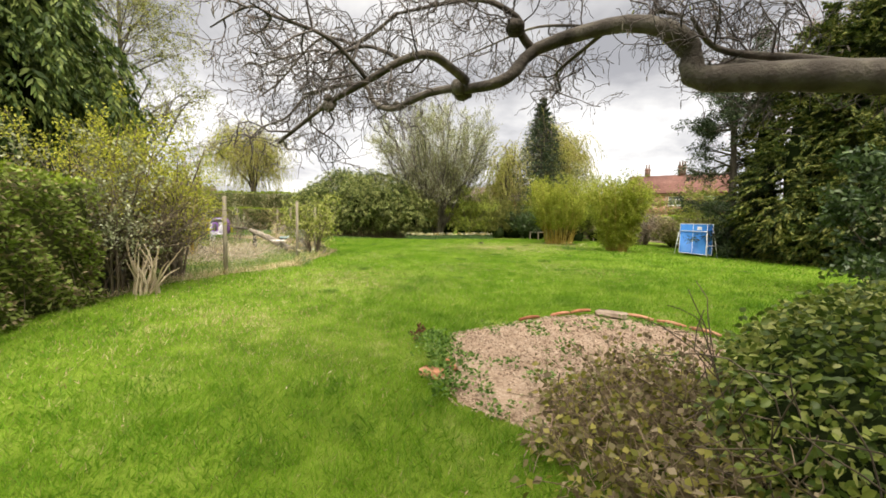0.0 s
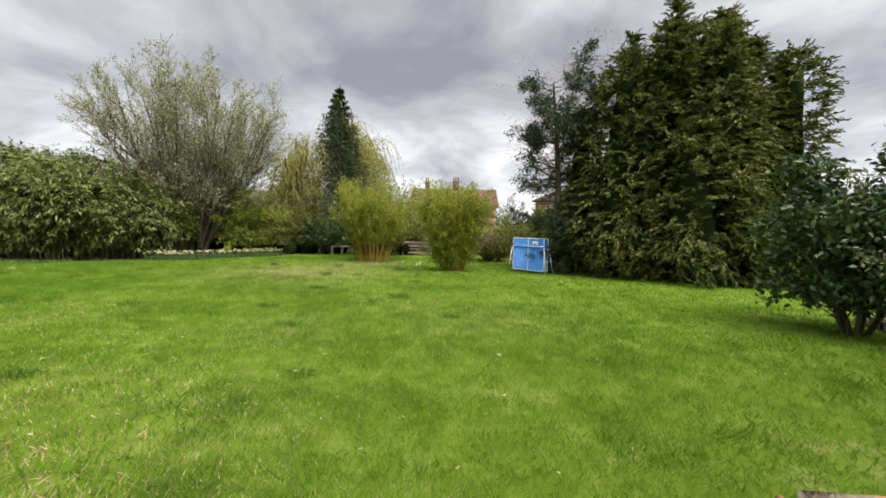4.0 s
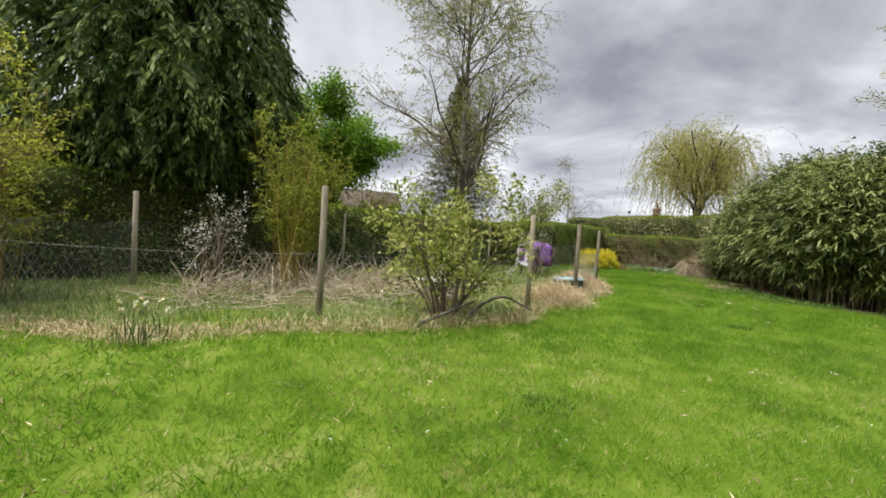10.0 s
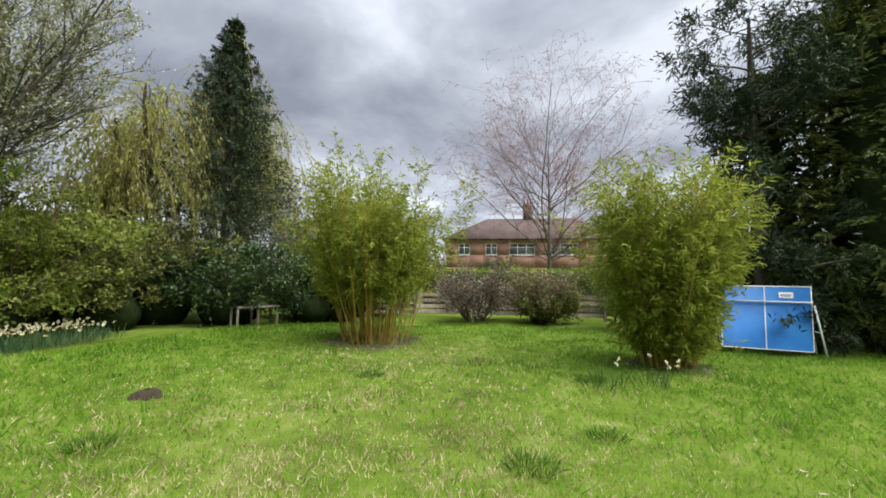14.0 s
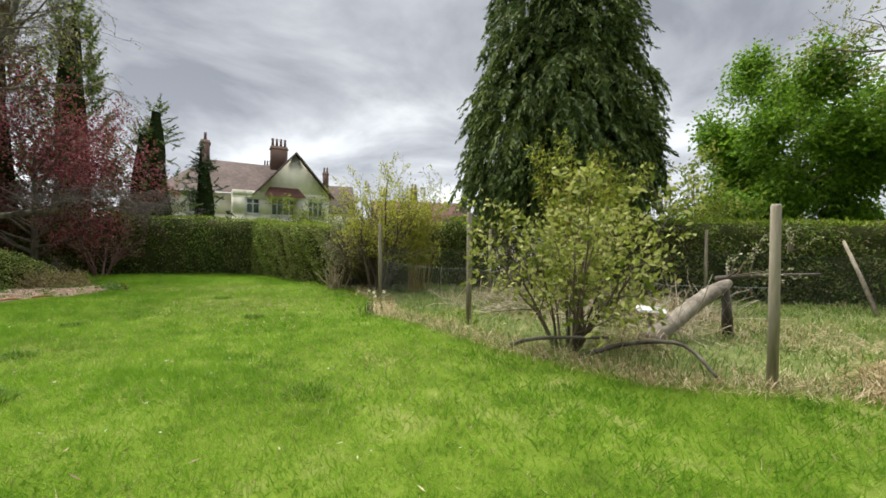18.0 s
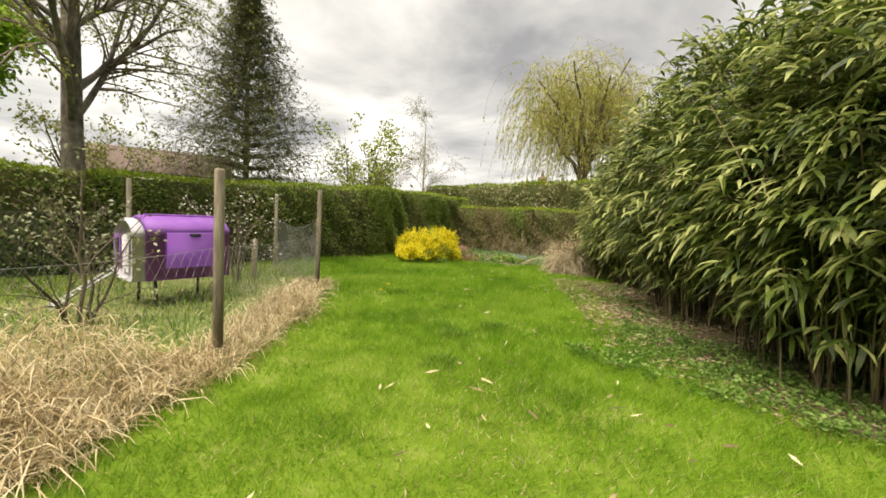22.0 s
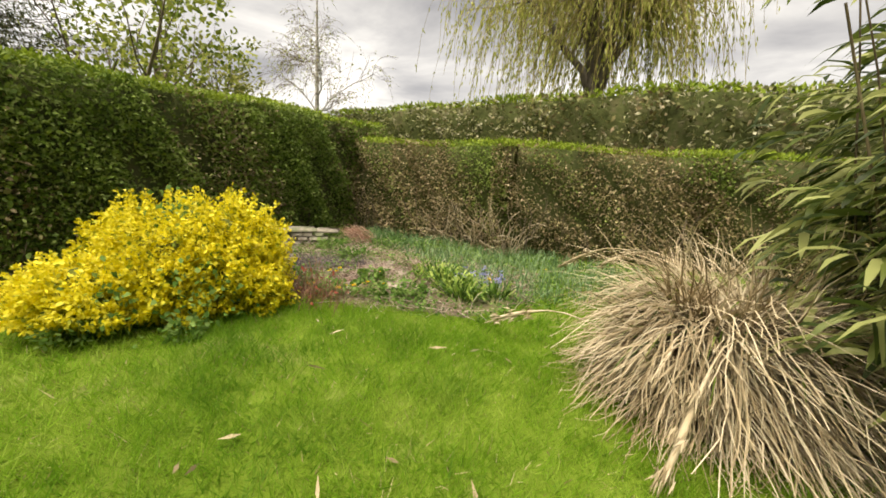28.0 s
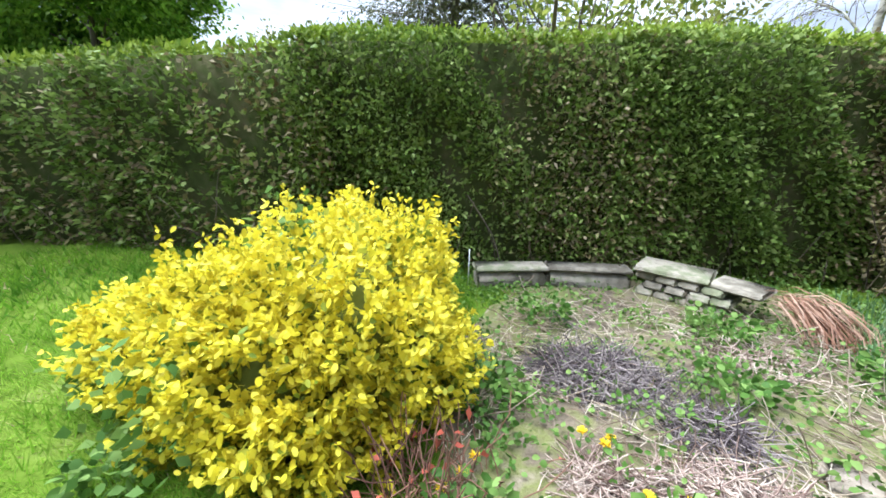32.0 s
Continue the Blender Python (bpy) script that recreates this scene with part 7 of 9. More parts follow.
def rough_plot():
    rng = np.random.default_rng(411)
    g, h = Geo(), Geo()
    n = 70000
    x, y = rng.uniform(-14, -3, n), rng.uniform(4, 25, n)
    ok = inside(x, y, np.asarray(PLOT))
    x, y = x[ok], y[ok]
    p = np.stack([x, y, bumps(x, y)], 1)
    c = np.sin(1.9 * x + 1.3 * np.sin(1.1 * y)) * np.sin(1.6 * y)
    L = rng.uniform(0.12, 0.34, len(x)) * (1 + 0.5 * c)
    d = rng.normal(scale=0.35, size=p.shape) + np.array([0, 0, 1.0])
    dead = rng.random(len(x)) < 0.10 + 0.18 * (c < -0.3)
    g.blades(p[~dead], d[~dead], L[~dead], 0.011, 0.35, rng=rng)
    h.blades(p[dead], d[dead] + rng.normal(scale=0.4, size=p[dead].shape), L[dead] * 1.3, 0.008, 0.5, rng=rng)
    stuff("rough_grass", g, ROUGHG, "long rough green grass in the fenced plot", "grass")
    # the dead fringe along the fence and the hay by the posts
    e = np.asarray(EDGE_W, float)
    for (a, b), dens in zip(zip(e[:-1], e[1:]), (260, 420, 420, 420, 380, 380, 420, 650, 1050, 1250, 1250)):
        L = np.hypot(*(b - a)); nn = int(L * dens)
        u = rng.random(nn)[:, None]
        nrm = np.array([-(b - a)[1], (b - a)[0]]) / L
        q = a + (b - a) * u + nrm * rng.uniform(-0.02, 0.55, (nn, 1))
        q3 = np.column_stack([q, bumps(q[:, 0], q[:, 1])])
        d = rng.normal(scale=0.5, size=(nn, 3)) + np.array([0, 0, 0.9])
        tall = 0.5 if dens > 500 else 0.36
        h.blades(q3, d, rng.uniform(0.4, 1.25, nn) * tall, 0.008, 0.6, rng=rng)
    for cx, cy, r, hh, nn in ((-5.6, 17.3, 0.9, 0.3, 1500), (-6.6, 19.9, 0.7, 0.5, 2200), (-4.9, 17.0, 0.9, 0.55, 2600), (-5.6, 17.9, 0.6, 0.45, 1500), (-7.1, 20.4, 0.85, 0.65, 3000), (-6.3, 20.2, 0.5, 0.4, 1200), (-7.3, 13.6, 1.3, 0.45, 1800), (-4.6, 13.9, 0.6, 0.35, 900), (-8.8, 22.9, 0.5, 0.5, 900), (-7.0, 15.6, 1.2, 0.3, 900)):
        a, q = rng.uniform(0, 2 * np.pi, nn), np.sqrt(rng.random(nn)) * r
        p = np.stack([cx + q * np.cos(a), cy + q * np.sin(a), hh * (1 - (q / r) ** 2) * rng.random(nn)], 1)
        h.blades(p, rng.normal(size=(nn, 3)) + np.array([0, 0, 0.5]), rng.uniform(0.2, 0.5, nn), 0.008, 0.5, rng=rng)
    stuff("dead_grass_fringe", h, HAY, "bleached dead grass and hay along the wire fence", "dead grass")
    s = Geo()
    n = 900
    x, y = rng.uniform(-9.5, -5.5, n), rng.uniform(9.5, 14.5, n)
    q = shoot(np.stack([x, y, rng.uniform(0, 0.15, n)], 1), rng.normal(size=(n, 3)) * np.array([1, 1, 0.5]) + np.array([0, 0, 0.35]), rng.uniform(0.4, 1.1, n), 5, 0.15, 0.05, rng)
    q[:, :, 2] = np.maximum(q[:, :, 2], 0.03)
    s.lines(q, np.full(q.shape[:2], 0.006), 4)
    stuff("dead_canes", s, mat("dead_cane", [(0.24, 0.18, 0.12), (0.42, 0.35, 0.26), (0.56, 0.49, 0.39)], 0.9, 5, 1, island=0.4), "heap of dead pale stalks inside the plot", "dead stalks")


rough_plot()
POSTS = [(-5.3, 7.42, 2.0, 0.05), (-4.25, 11.3, 2.05, 0.05), (-4.25, 15.52, 1.95, 0.05), (-6.03, 19.05, 1.98, 0.055), (-7.3, 21.6, 1.92, 0.05), (-10.35, 24.18, 2.0, 0.045), (-13.6, 24.6, 1.98, 0.045), (-13.25, 21.5, 2.05, 0.045), (-8.52, 8.63, 1.95, 0.05), (-10.9, 13.75, 1.95, 0.04), (-12.2, 23.6, 0.9, 0.06)]


def fence_posts():
    for x, y, h, r in POSTS:
        t = thing("fence_post", (x, y, 0), "round weathered timber fence post", "fence post", "plot fence posts")
        part("post", Geo().tube([(x, y, -0.2), (x, y, h * 0.5), (x + 0.01, y, h - 0.02), (x + 0.01, y, h)], [r * 1.05, r, r * 0.97, r * 0.8], 12), WOOD_POST, t, smooth=True)
    g = Geo().tube([(-11.5, 16.85, 0.0), (-12.05, 16.6, 0.85), (-12.6, 16.32, 1.69)], [0.05, 0.045, 0.035], 8)
    tagged(part("leaning_stake", g, WOOD_POST, smooth=True), "leaning pale stake inside the plot", "stake")


fence_posts()
WIRE = mat("green_wire", [(0.07, 0.10, 0.09), (0.14, 0.18, 0.16)], 0.5, 8, 1, metal=0.4)
WIRE_G = mat("galvanised_wire", [(0.22, 0.22, 0.21), (0.36, 0.36, 0.35)], 0.5, 8, 1, metal=0.6)


def netting(name, label, pts, h, mesh, wire, material, sag=0.06, z0=0.05, kind="wire netting"):
    """Diamond netting of thin wire hung along pts."""
    g = Geo()
    pts = np.asarray(pts, float)
    for a, b in zip(pts[:-1], pts[1:]):
        L = np.hypot(*(b - a))
        n = int(L / mesh)
        K = max(4, int(h / mesh))
        j, k = np.meshgrid(np.arange(n + 1), np.arange(K), indexing="ij")
        def at(jj, kk):
            s = np.clip((jj + 0.5 * (kk % 2)) / n, 0, 1)
            z = z0 + h * kk / K * (1 - sag * 4 * s * (1 - s))
            xy = a + (b - a) * s[..., None]
            return np.concatenate([xy + 0.03 * np.sin(6 * s + 3 * z)[..., None] * np.array([(b - a)[1], -(b - a)[0]]) / L, z[..., None]], -1)
        p0 = at(j, k); p1 = at(j, k + 1)
        p2 = at(np.maximum(j - 1 + 2 * (k % 2), 0) * 1.0 if False else j + np.where(k % 2 == 1, 1, -1), k + 1)
        g.segs(p0.reshape(-1, 3), p1.reshape(-1, 3), wire, wire, 3)
        g.segs(p0.reshape(-1, 3), p2.reshape(-1, 3), wire, wire, 3)
        top = at(np.arange(n + 1), np.full(n + 1, K))
        g.segs(top[:-1], top[1:], wire * 1.5, wire * 1.5, 3)
    stuff(name, g, material, label, kind)


netting("wire_fence", "sagging green wire netting round the plot", [(-5.3, 7.42), (-8.52, 8.63), (-10.9, 13.75), (-13.25, 21.5)], 1.3, 0.09, 0.0022, WIRE)
netting("wire_fence", "sagging wire netting between the fence posts", [(-5.3, 7.42), (-4.25, 11.3), (-4.25, 15.52)], 1.0, 0.10, 0.0016, WIRE_G)
netting("wire_fence", "wire netting between the fence posts", [(-6.03, 19.05), (-7.3, 21.6), (-10.35, 24.18)], 1.1, 0.09, 0.0014, WIRE_G)
netting("chicken_wire", "crumpled chicken wire at the plot's end", [(-10.35, 24.18), (-13.6, 24.6)], 1.35, 0.06, 0.0016, WIRE_G, 0.14)
netting("chicken_run_wire", "green wire netting of the chicken run", [(-12.4, 20.4), (-11.9, 18.2), (-9.5, 17.8)], 1.15, 0.08, 0.002, WIRE, 0.03)


# ---------------------------------------------------------------- chicken coop and tubs
PURPLE = mat("purple_plastic", [(0.17, 0.055, 0.30), (0.24, 0.085, 0.40), (0.29, 0.12, 0.46)], 0.45, 3, 0.8, 0.06, 25)
PGREY = mat("pale_grey_plastic", [(0.42, 0.41, 0.46), (0.58, 0.57, 0.62)], 0.5, 4, 1)
DARKM = mat("dark_metal", [(0.03, 0.03, 0.035), (0.07, 0.07, 0.075)], 0.5, 8, 1, metal=0.5)


def coop():
    a = 100.0
    u = np.array([math.cos(radians(a)), math.sin(radians(a)), 0]); v = np.array([-u[1], u[0], 0]); c = np.array([-10.55, 21.85, 0.0])
    t = thing("chicken_coop", tuple(c), "purple plastic chicken coop with a pale door end", "chicken coop")
    L, W, z0, z1 = 1.25, 0.85, 0.42, 1.38
    # rounded roof section
    prof = [(-W / 2, z0), (-W / 2, z1 - 0.28)]
    for k in range(9):
        an = math.pi * (1 - k / 8)
        prof.append((W / 2 * math.cos(an) * (1.0), z1 - 0.28 + 0.28 * math.sin(an)))
    prof += [(W / 2, z1 - 0.28), (W / 2, z0)]
    prof = np.array(prof)
    n = len(prof)
    def hull(x0, x1, k, name, material, label=""):
        rows = []
        for x, f in ((x0, k - 0.03), (x0 + 0.03, k), (x1 - 0.03, k), (x1, k - 0.03)):
            q = prof.copy(); q[:, 0] *= f; q[:, 1] = z0 + (q[:, 1] - z0) * f
            rows.append(c + u * x + v * q[:, :1] + np.array([0, 0, 1]) * q[:, 1:])
        i = np.arange(n)
        g = Geo().add(np.concatenate(rows), np.concatenate([np.stack([j * n + i, j * n + (i + 1) % n, (j + 1) * n + (i + 1) % n, (j + 1) * n + i], 1) for j in range(3)]))
        g.t.append(np.array([[0, k2, k2 + 1] for k2 in range(1, n - 1)])); g.t.append(np.array([[3 * n, 3 * n + k2 + 1, 3 * n + k2] for k2 in range(1, n - 1)]))
        return part(name, g, material, t, label, smooth=False)
    hull(-L / 2 + 0.06, L / 2, 1.0, "body", PURPLE)
    hull(-L / 2 - 0.10, -L / 2 + 0.06, 0.95, "front_panel", PGREY, "pale grey end panel")
    f = -L / 2 - 0.115
    R = np.column_stack([u, v, [0, 0, 1]])
    part("door", Geo().box(c + u * f + v * 0.14 + np.array([0, 0, 0.85]), (0.03, 0.30, 0.50), R, 0.01), PURPLE, t, "purple sliding door")
    # no hole is cut; a dark plate paints the unlit pop hole
    part("door_opening", Geo().box(c + u * (f - 0.012) + v * 0.14 + np.array([0, 0, 0.85]), (0.02, 0.2, 0.38), R, 0.01), DARKM, t, "dark plate standing for the unlit opening")
    part("latch_panel", Geo().box(c + u * f - v * 0.2 + np.array([0, 0, 0.82]), (0.02, 0.28, 0.56), R, 0.01), PGREY, t)
    for s in (-1, 1):
        for q in (-0.42, 0.45):
            p = c + u * q + v * s * 0.32
            part("leg", Geo().tube([p + np.array([0, 0, 0.45]), p + v * s * 0.06], 0.022, 8), DARKM, t, "dark metal leg")
    part("side_panel", Geo().box(c - v * (W / 2 + 0.008) + np.array([0, 0, 0.86]) + u * 0.08, (0.8, 0.03, 0.55), R, 0.02), PURPLE, t, "moulded side door")
    part("handle", Geo().box(c - v * (W / 2 + 0.03) + np.array([0, 0, 1.10]) + u * 0.08, (0.16, 0.03, 0.05), R, 0.012), DARKM, t, "dark handle")
    part("lid_ridge", Geo().box(c + np.array([0, 0, z1 + 0.006]) + u * 0.04, (1.0, 0.1, 0.03), R, 0.012), PURPLE, t)
    ra, rb = c + u * (f - 0.02) + v * 0.14 + np.array([0, 0, 0.58]), c + u * (f - 0.75) + v * 0.2 + np.array([0, 0, 0.06])
    ramp = None
    for s in (-0.11, 0.11):
        part("ramp_rail", Geo().tube([ra + v * s, rb + v * s], 0.014, 6), PGREY, t)
    for k in range(8):
        p = ra + (rb - ra) * (k + 0.5) / 8
        part("ramp_rung", Geo().tube([p - v * 0.11, p + v * 0.11], 0.010, 6), PGREY, t)


coop()
TEAL = mat("faded_green_plastic", [(0.14, 0.22, 0.23), (0.24, 0.34, 0.35), (0.35, 0.45, 0.46)], 0.4, 3, 0.9, 0.05, 30)
TUBD = mat("dark_green_tub", [(0.02, 0.035, 0.03), (0.05, 0.07, 0.06)], 0.5, 5, 1, 0.1, 30)


def lathe(geo, c, prof, n=28):
    a = np.arange(n) * 2 * np.pi / n
    rows = [np.stack([c[0] + r * np.cos(a), c[1] + r * np.sin(a), np.full(n, z)], 1) for r, z in prof]
    i = np.arange(n)
    return geo.add(np.concatenate(rows), np.concatenate([np.stack([j * n + i, j * n + (i + 1) % n, (j + 1) * n + (i + 1) % n, (j + 1) * n + i], 1) for j in range(len(prof) - 1)]))


def tub(x, y, label, dish):
    t = thing("compost_bin", (x, y, 0), label, "compost bin", "round lidded bins")
    part("body", lathe(Geo(), (x, y), [(0.26, 0.0), (0.255, 0.2), (0.25, 0.37), (0.24, 0.39)]), TUBD, t, smooth=True)
    part("lid", lathe(Geo(), (x, y), [(0.26, 0.35), (0.285, 0.36), (0.285, 0.385), (0.24, 0.42), (0.12, 0.44), (0.02, 0.445)]), TEAL, t, smooth=True)
    part("knob", Geo().box((x, y, 0.46), (0.10, 0.04, 0.04), 20, 0.02), TUBD, t)
    if dish:
        part("dish", lathe(Geo(), (x + 0.1, y + 0.02), [(0.07, 0.425), (0.11, 0.44), (0.12, 0.475), (0.11, 0.475), (0.07, 0.455), (0.01, 0.455)], 20), WHITE, t, "white enamel dish", smooth=True)


tub(-6.30, 18.8, "round composting bin with a faded green lid", False)
tub(-6.27, 19.3, "round composting bin with a white dish on its lid", True)


def fallen_log():
    rng = np.random.default_rng(421)
    t = thing("fallen_log", (-5.6, 13.6, 0), "leaning grey dead trunk with a broken end", "log")
    ax = smoothline([(-4.95, 14.05, 0.08), (-5.55, 14.28, 0.36), (-6.2, 14.52, 0.66), (-6.85, 14.78, 0.9)], 12)
    part("trunk", Geo().tube(ax, np.array([0.15, 0.14, 0.135, 0.125, 0.13, 0.12, 0.125, 0.115, 0.12, 0.11, 0.095, 0.06]), 12), mat("grey_dead_wood", [(0.09, 0.075, 0.06), (0.21, 0.18, 0.145), (0.34, 0.30, 0.25)], 0.9, 8, 1.5, 0.6, 25, stretch=(1, 1, 1)), t, smooth=True)
    part("prop", Geo().tube([(-6.68, 14.8, -0.05), (-6.66, 14.78, 0.45), (-6.68, 14.75, 0.84)], [0.09, 0.075, 0.06], 9), BARK, t, smooth=True)
    part("branch", Geo().tube(smoothline([(-6.9, 14.6, 0.95), (-7.5, 15.1, 1.0), (-8.1, 15.9, 1.05)], 8), np.linspace(0.05, 0.02, 8), 7), BARK_LICHEN, t, smooth=True)
    b, r = branch(np.array([smoothline([(-6.9, 14.6, 0.95), (-7.4, 15.1, 1.1), (-7.7, 15.6, 1.5)], 6)]), np.full((1, 6), 0.02), 14, 0.1, 1.0, -0.6, 50, 5, 0.3, 0.15, 0, 0.6, rng)
    part("shoot_mass", Geo().lines(b, np.maximum(r, 0.004), 4), TWIG, t, kind="stuff")
    p, q = along(b, 16, rng, 0.2, 0.02)
    part("blossom", Geo().leaves(p, q + rng.normal(scale=0.7, size=p.shape), 0.05, 0.035, 0, rng), leafm("pale_green_blossom", (0.2, 0.25, 0.06), (0.45, 0.47, 0.28), (0.7, 0.7, 0.55), trans=0.3), t, kind="stuff")
    g = Geo().box((-5.5, 13.95, 0.5), (0.5, 0.38, 0.05), 25, 0.01)
    tray = thing("bird_table", (-5.5, 13.95, 0), "pale weathered feeding tray on a short post", "feeding tray")
    part("tray", g, WHITE, tray)
    part("post", Geo().tube([(-5.5, 13.95, -0.1), (-5.5, 13.95, 0.48)], 0.03, 8), WOOD_POST, tray)
    for pts in ([(-3.7, 13.6, 0.02), (-3.9, 14.1, 0.25), (-4.0, 14.7, 0.34), (-3.7, 15.1, 0.12)], [(-3.6, 12.6, 0.02), (-3.5, 13.1, 0.22), (-3.9, 13.9, 0.3)]):
        tagged(part("dead_branch", Geo().tube(smoothline(pts, 14), np.linspace(0.035, 0.018, 14), 7), BARK_LICHEN, smooth=True), "crooked dead branch lying under the elder", "branch")


fallen_log()
BLEACH = mat("bleached_stems", [(0.34, 0.27, 0.18), (0.52, 0.44, 0.32)], 0.85, 6, 1, island=0.3)


def stem_bundle():
    rng = np.random.default_rng(431)
    b = np.tile([-5.75, 4.6, -0.05], (26, 1)) + rng.normal(scale=0.1, size=(26, 3)) * np.array([1, 1, 0])
    s = shoot(b, rng.normal(scale=0.22, size=(26, 3)) + np.array([0, 0, 1]), rng.uniform(0.6, 1.2, 26), 8, 0.16, 0, rng)
    tagged(part("dead_shrub_stump", Geo().lines(s, np.linspace(0.022, 0.008, 8)[None] * np.ones((26, 1)), 6), BLEACH, smooth=True), "bleached bare stems of a dead shrub", "dead shrub")
    tagged(part("planter_box", lathe(Geo(), (-6.45, 4.75), [(0.2, 0.0), (0.24, 0.42), (0.25, 0.45), (0.22, 0.45), (0.21, 0.3), (0.01, 0.3)], 20), DARKM, smooth=True), "black plastic planter against the hedge", "planter")


stem_bundle()

# ---------------------------------------------------------------- stone seat in the flower bed
def stone_seat():
    rng = np.random.default_rng(441)
    t = thing("dry_stone_edge", (-16.15, 32.4, 0), "low curved dry stone edging with a slab-topped pillar", "stone wall")
    # curved run of flat copings
    arc = [(-16.0, 31.0), (-16.34, 31.75), (-16.48, 32.66)]
    for k, ((x0, y0), (x1, y1)) in enumerate(zip(arc[:-1], arc[1:])):
        an = math.degrees(math.atan2(y1 - y0, x1 - x0))
        part("coping", Geo().box(((x0 + x1) / 2, (y0 + y1) / 2, 0.20 + 0.008 * (k % 2)), (math.hypot(x1 - x0, y1 - y0) + 0.01, 0.26, 0.055), an + rng.normal() * 2, 0.025), STONE, t)
        part("stone", Geo().box(((x0 + x1) / 2, (y0 + y1) / 2, 0.07), (math.hypot(x1 - x0, y1 - y0) - 0.03, 0.22, 0.17), an + rng.normal() * 3, 0.03), STONE, t)
    for j in range(3):
        for k in range(4):
            w = 0.21 * k + 0.08 * (j % 2)
            part("stone", Geo().box((-16.42 + 0.5 * w + rng.normal() * 0.015, 32.85 + 0.85 * w, 0.055 + 0.085 * j), (0.34, 0.18 + 0.03 * rng.random(), 0.078), -30 + rng.normal() * 5, 0.018), STONE, t)
    part("slab", Geo().box((-16.34, 33.05, 0.305), (0.46, 0.7, 0.065), -24, 0.02), STONE, t, "flat stone slab")
    part("slab", Geo().box((-16.05, 33.55, 0.285), (0.40, 0.46, 0.055), -38, 0.02), STONE, t, "flat stone slab")
    # dead iris leaves hanging over the end
    n = 260
    p = np.column_stack([rng.normal(-15.85, 0.06, n), rng.normal(33.85, 0.10, n), rng.uniform(0.2, 0.34, n)])
    d = np.column_stack([rng.uniform(0.2, 1.0, n), rng.uniform(0.1, 0.9, n), rng.uniform(-0.2, 0.5, n)])
    tagged(part("dead_iris", Geo().blades(p, d, rng.uniform(0.45, 0.8, n), 0.011, 0.95, rng=rng), leafm("russet_leaves", (0.22, 0.11, 0.07), (0.38, 0.23, 0.16), (0.50, 0.35, 0.27), trans=0.2)), "russet dead strap leaves hanging over the stones", "dead leaves")
    for x, y, s, a in ((-12.85, 32.45, 0.24, 10), (-13.3, 33.0, 0.2, 40), (-13.9, 33.3, 0.18, 70), (-12.5, 32.6, 0.16, 20)):
        g = Geo().box((x, y, 0.05), (s * 1.3, s, s * 0.45), a, s * 0.15)
        tagged(part("stone", g, mat("mossy_stone", [(0.14, 0.12, 0.085), (0.25, 0.21, 0.16), (0.34, 0.29, 0.24)], 0.95, 9, 2, 0.8, 30), smooth=True), "half-buried weathered stone in the bed", "stone", "bed stones")
    # roll of wire mesh on the soil
    netting("wire_mesh_heap", "flattened rusty wire mesh lying on the bed", [(-15.0, 31.85), (-14.3, 32.75)], 0.24, 0.028, 0.0014, mat("rusty_mesh", [(0.05, 0.045, 0.05), (0.13, 0.11, 0.11)], 0.7, 9, 1), 0.3, 0.04)
    netting("wire_mesh_heap", "flattened rusty wire mesh lying on the bed", [(-14.8, 31.65), (-14.05, 32.6)], 0.14, 0.028, 0.0014, MATS["rusty_mesh"], 0.3, 0.05)
    g = Geo().tube([(-15.95, 30.95, 0.0), (-15.95, 30.95, 0.42)], 0.006, 6)
    tagged(part("plant_label", g, WHITE), "thin white plant marker by the stones", "plant label")
    n = 200
    p = np.column_stack([rng.normal(-13.15, 0.22, n), rng.normal(31.35, 0.16, n), np.zeros(n)])
    s = shoot(p, rng.normal(scale=0.5, size=(n, 3)) + np.array([0, 0, 1]), rng.uniform(0.15, 0.55, n), 6, 0.25, 0.03, rng)
    stuff("russet_stems", Geo().lines(s, np.full(s.shape[:2], 0.0035), 3), mat("russet_stem", [(0.14, 0.07, 0.05), (0.28, 0.15, 0.10)], 0.9, 5, 1, island=0.4), "thin russet dead stems beside the golden bush", "dead stems")
    m = 60
    p, w = along(s, 1, rng, 0.4)
    tagged(part("russet_leaves", Geo().leaves(p[:m], rng.normal(size=(m, 3)), 0.06, 0.035, 0.3, rng), mat("red_leaf", [(0.25, 0.05, 0.03), (0.38, 0.10, 0.06)], 0.7, 5, 1, island=0.4)), "withered red leaves on dead stems", "dead leaves", kind="stuff")
    n = 170
    x = rng.uniform(-15.2, -13.0, n)
    p = np.column_stack([x, 35.75 + 0.08 * (x + 15) + rng.normal(scale=0.12, size=n), np.zeros(n)])
    s = shoot(p, rng.normal(scale=0.35, size=(n, 3)) + np.array([0.1, -0.2, 1]), rng.uniform(0.5, 1.25, n), 7, 0.2, 0.03, rng)
    stuff("dead_climber_stems", Geo().lines(s, np.full(s.shape[:2], 0.006), 4), BLEACH, "bleached dead stems tangled at the hedge foot", "dead stems")


stone_seat()

# ---------------------------------------------------------------- boarded fence on the far side
BOARD = mat("old_boards", [(0.10, 0.08, 0.055), (0.19, 0.155, 0.11), (0.28, 0.235, 0.18)], 0.9, 9, 1.2, 0.3, 40, stretch=(2, 2, 0.5), obj_random=0.3)


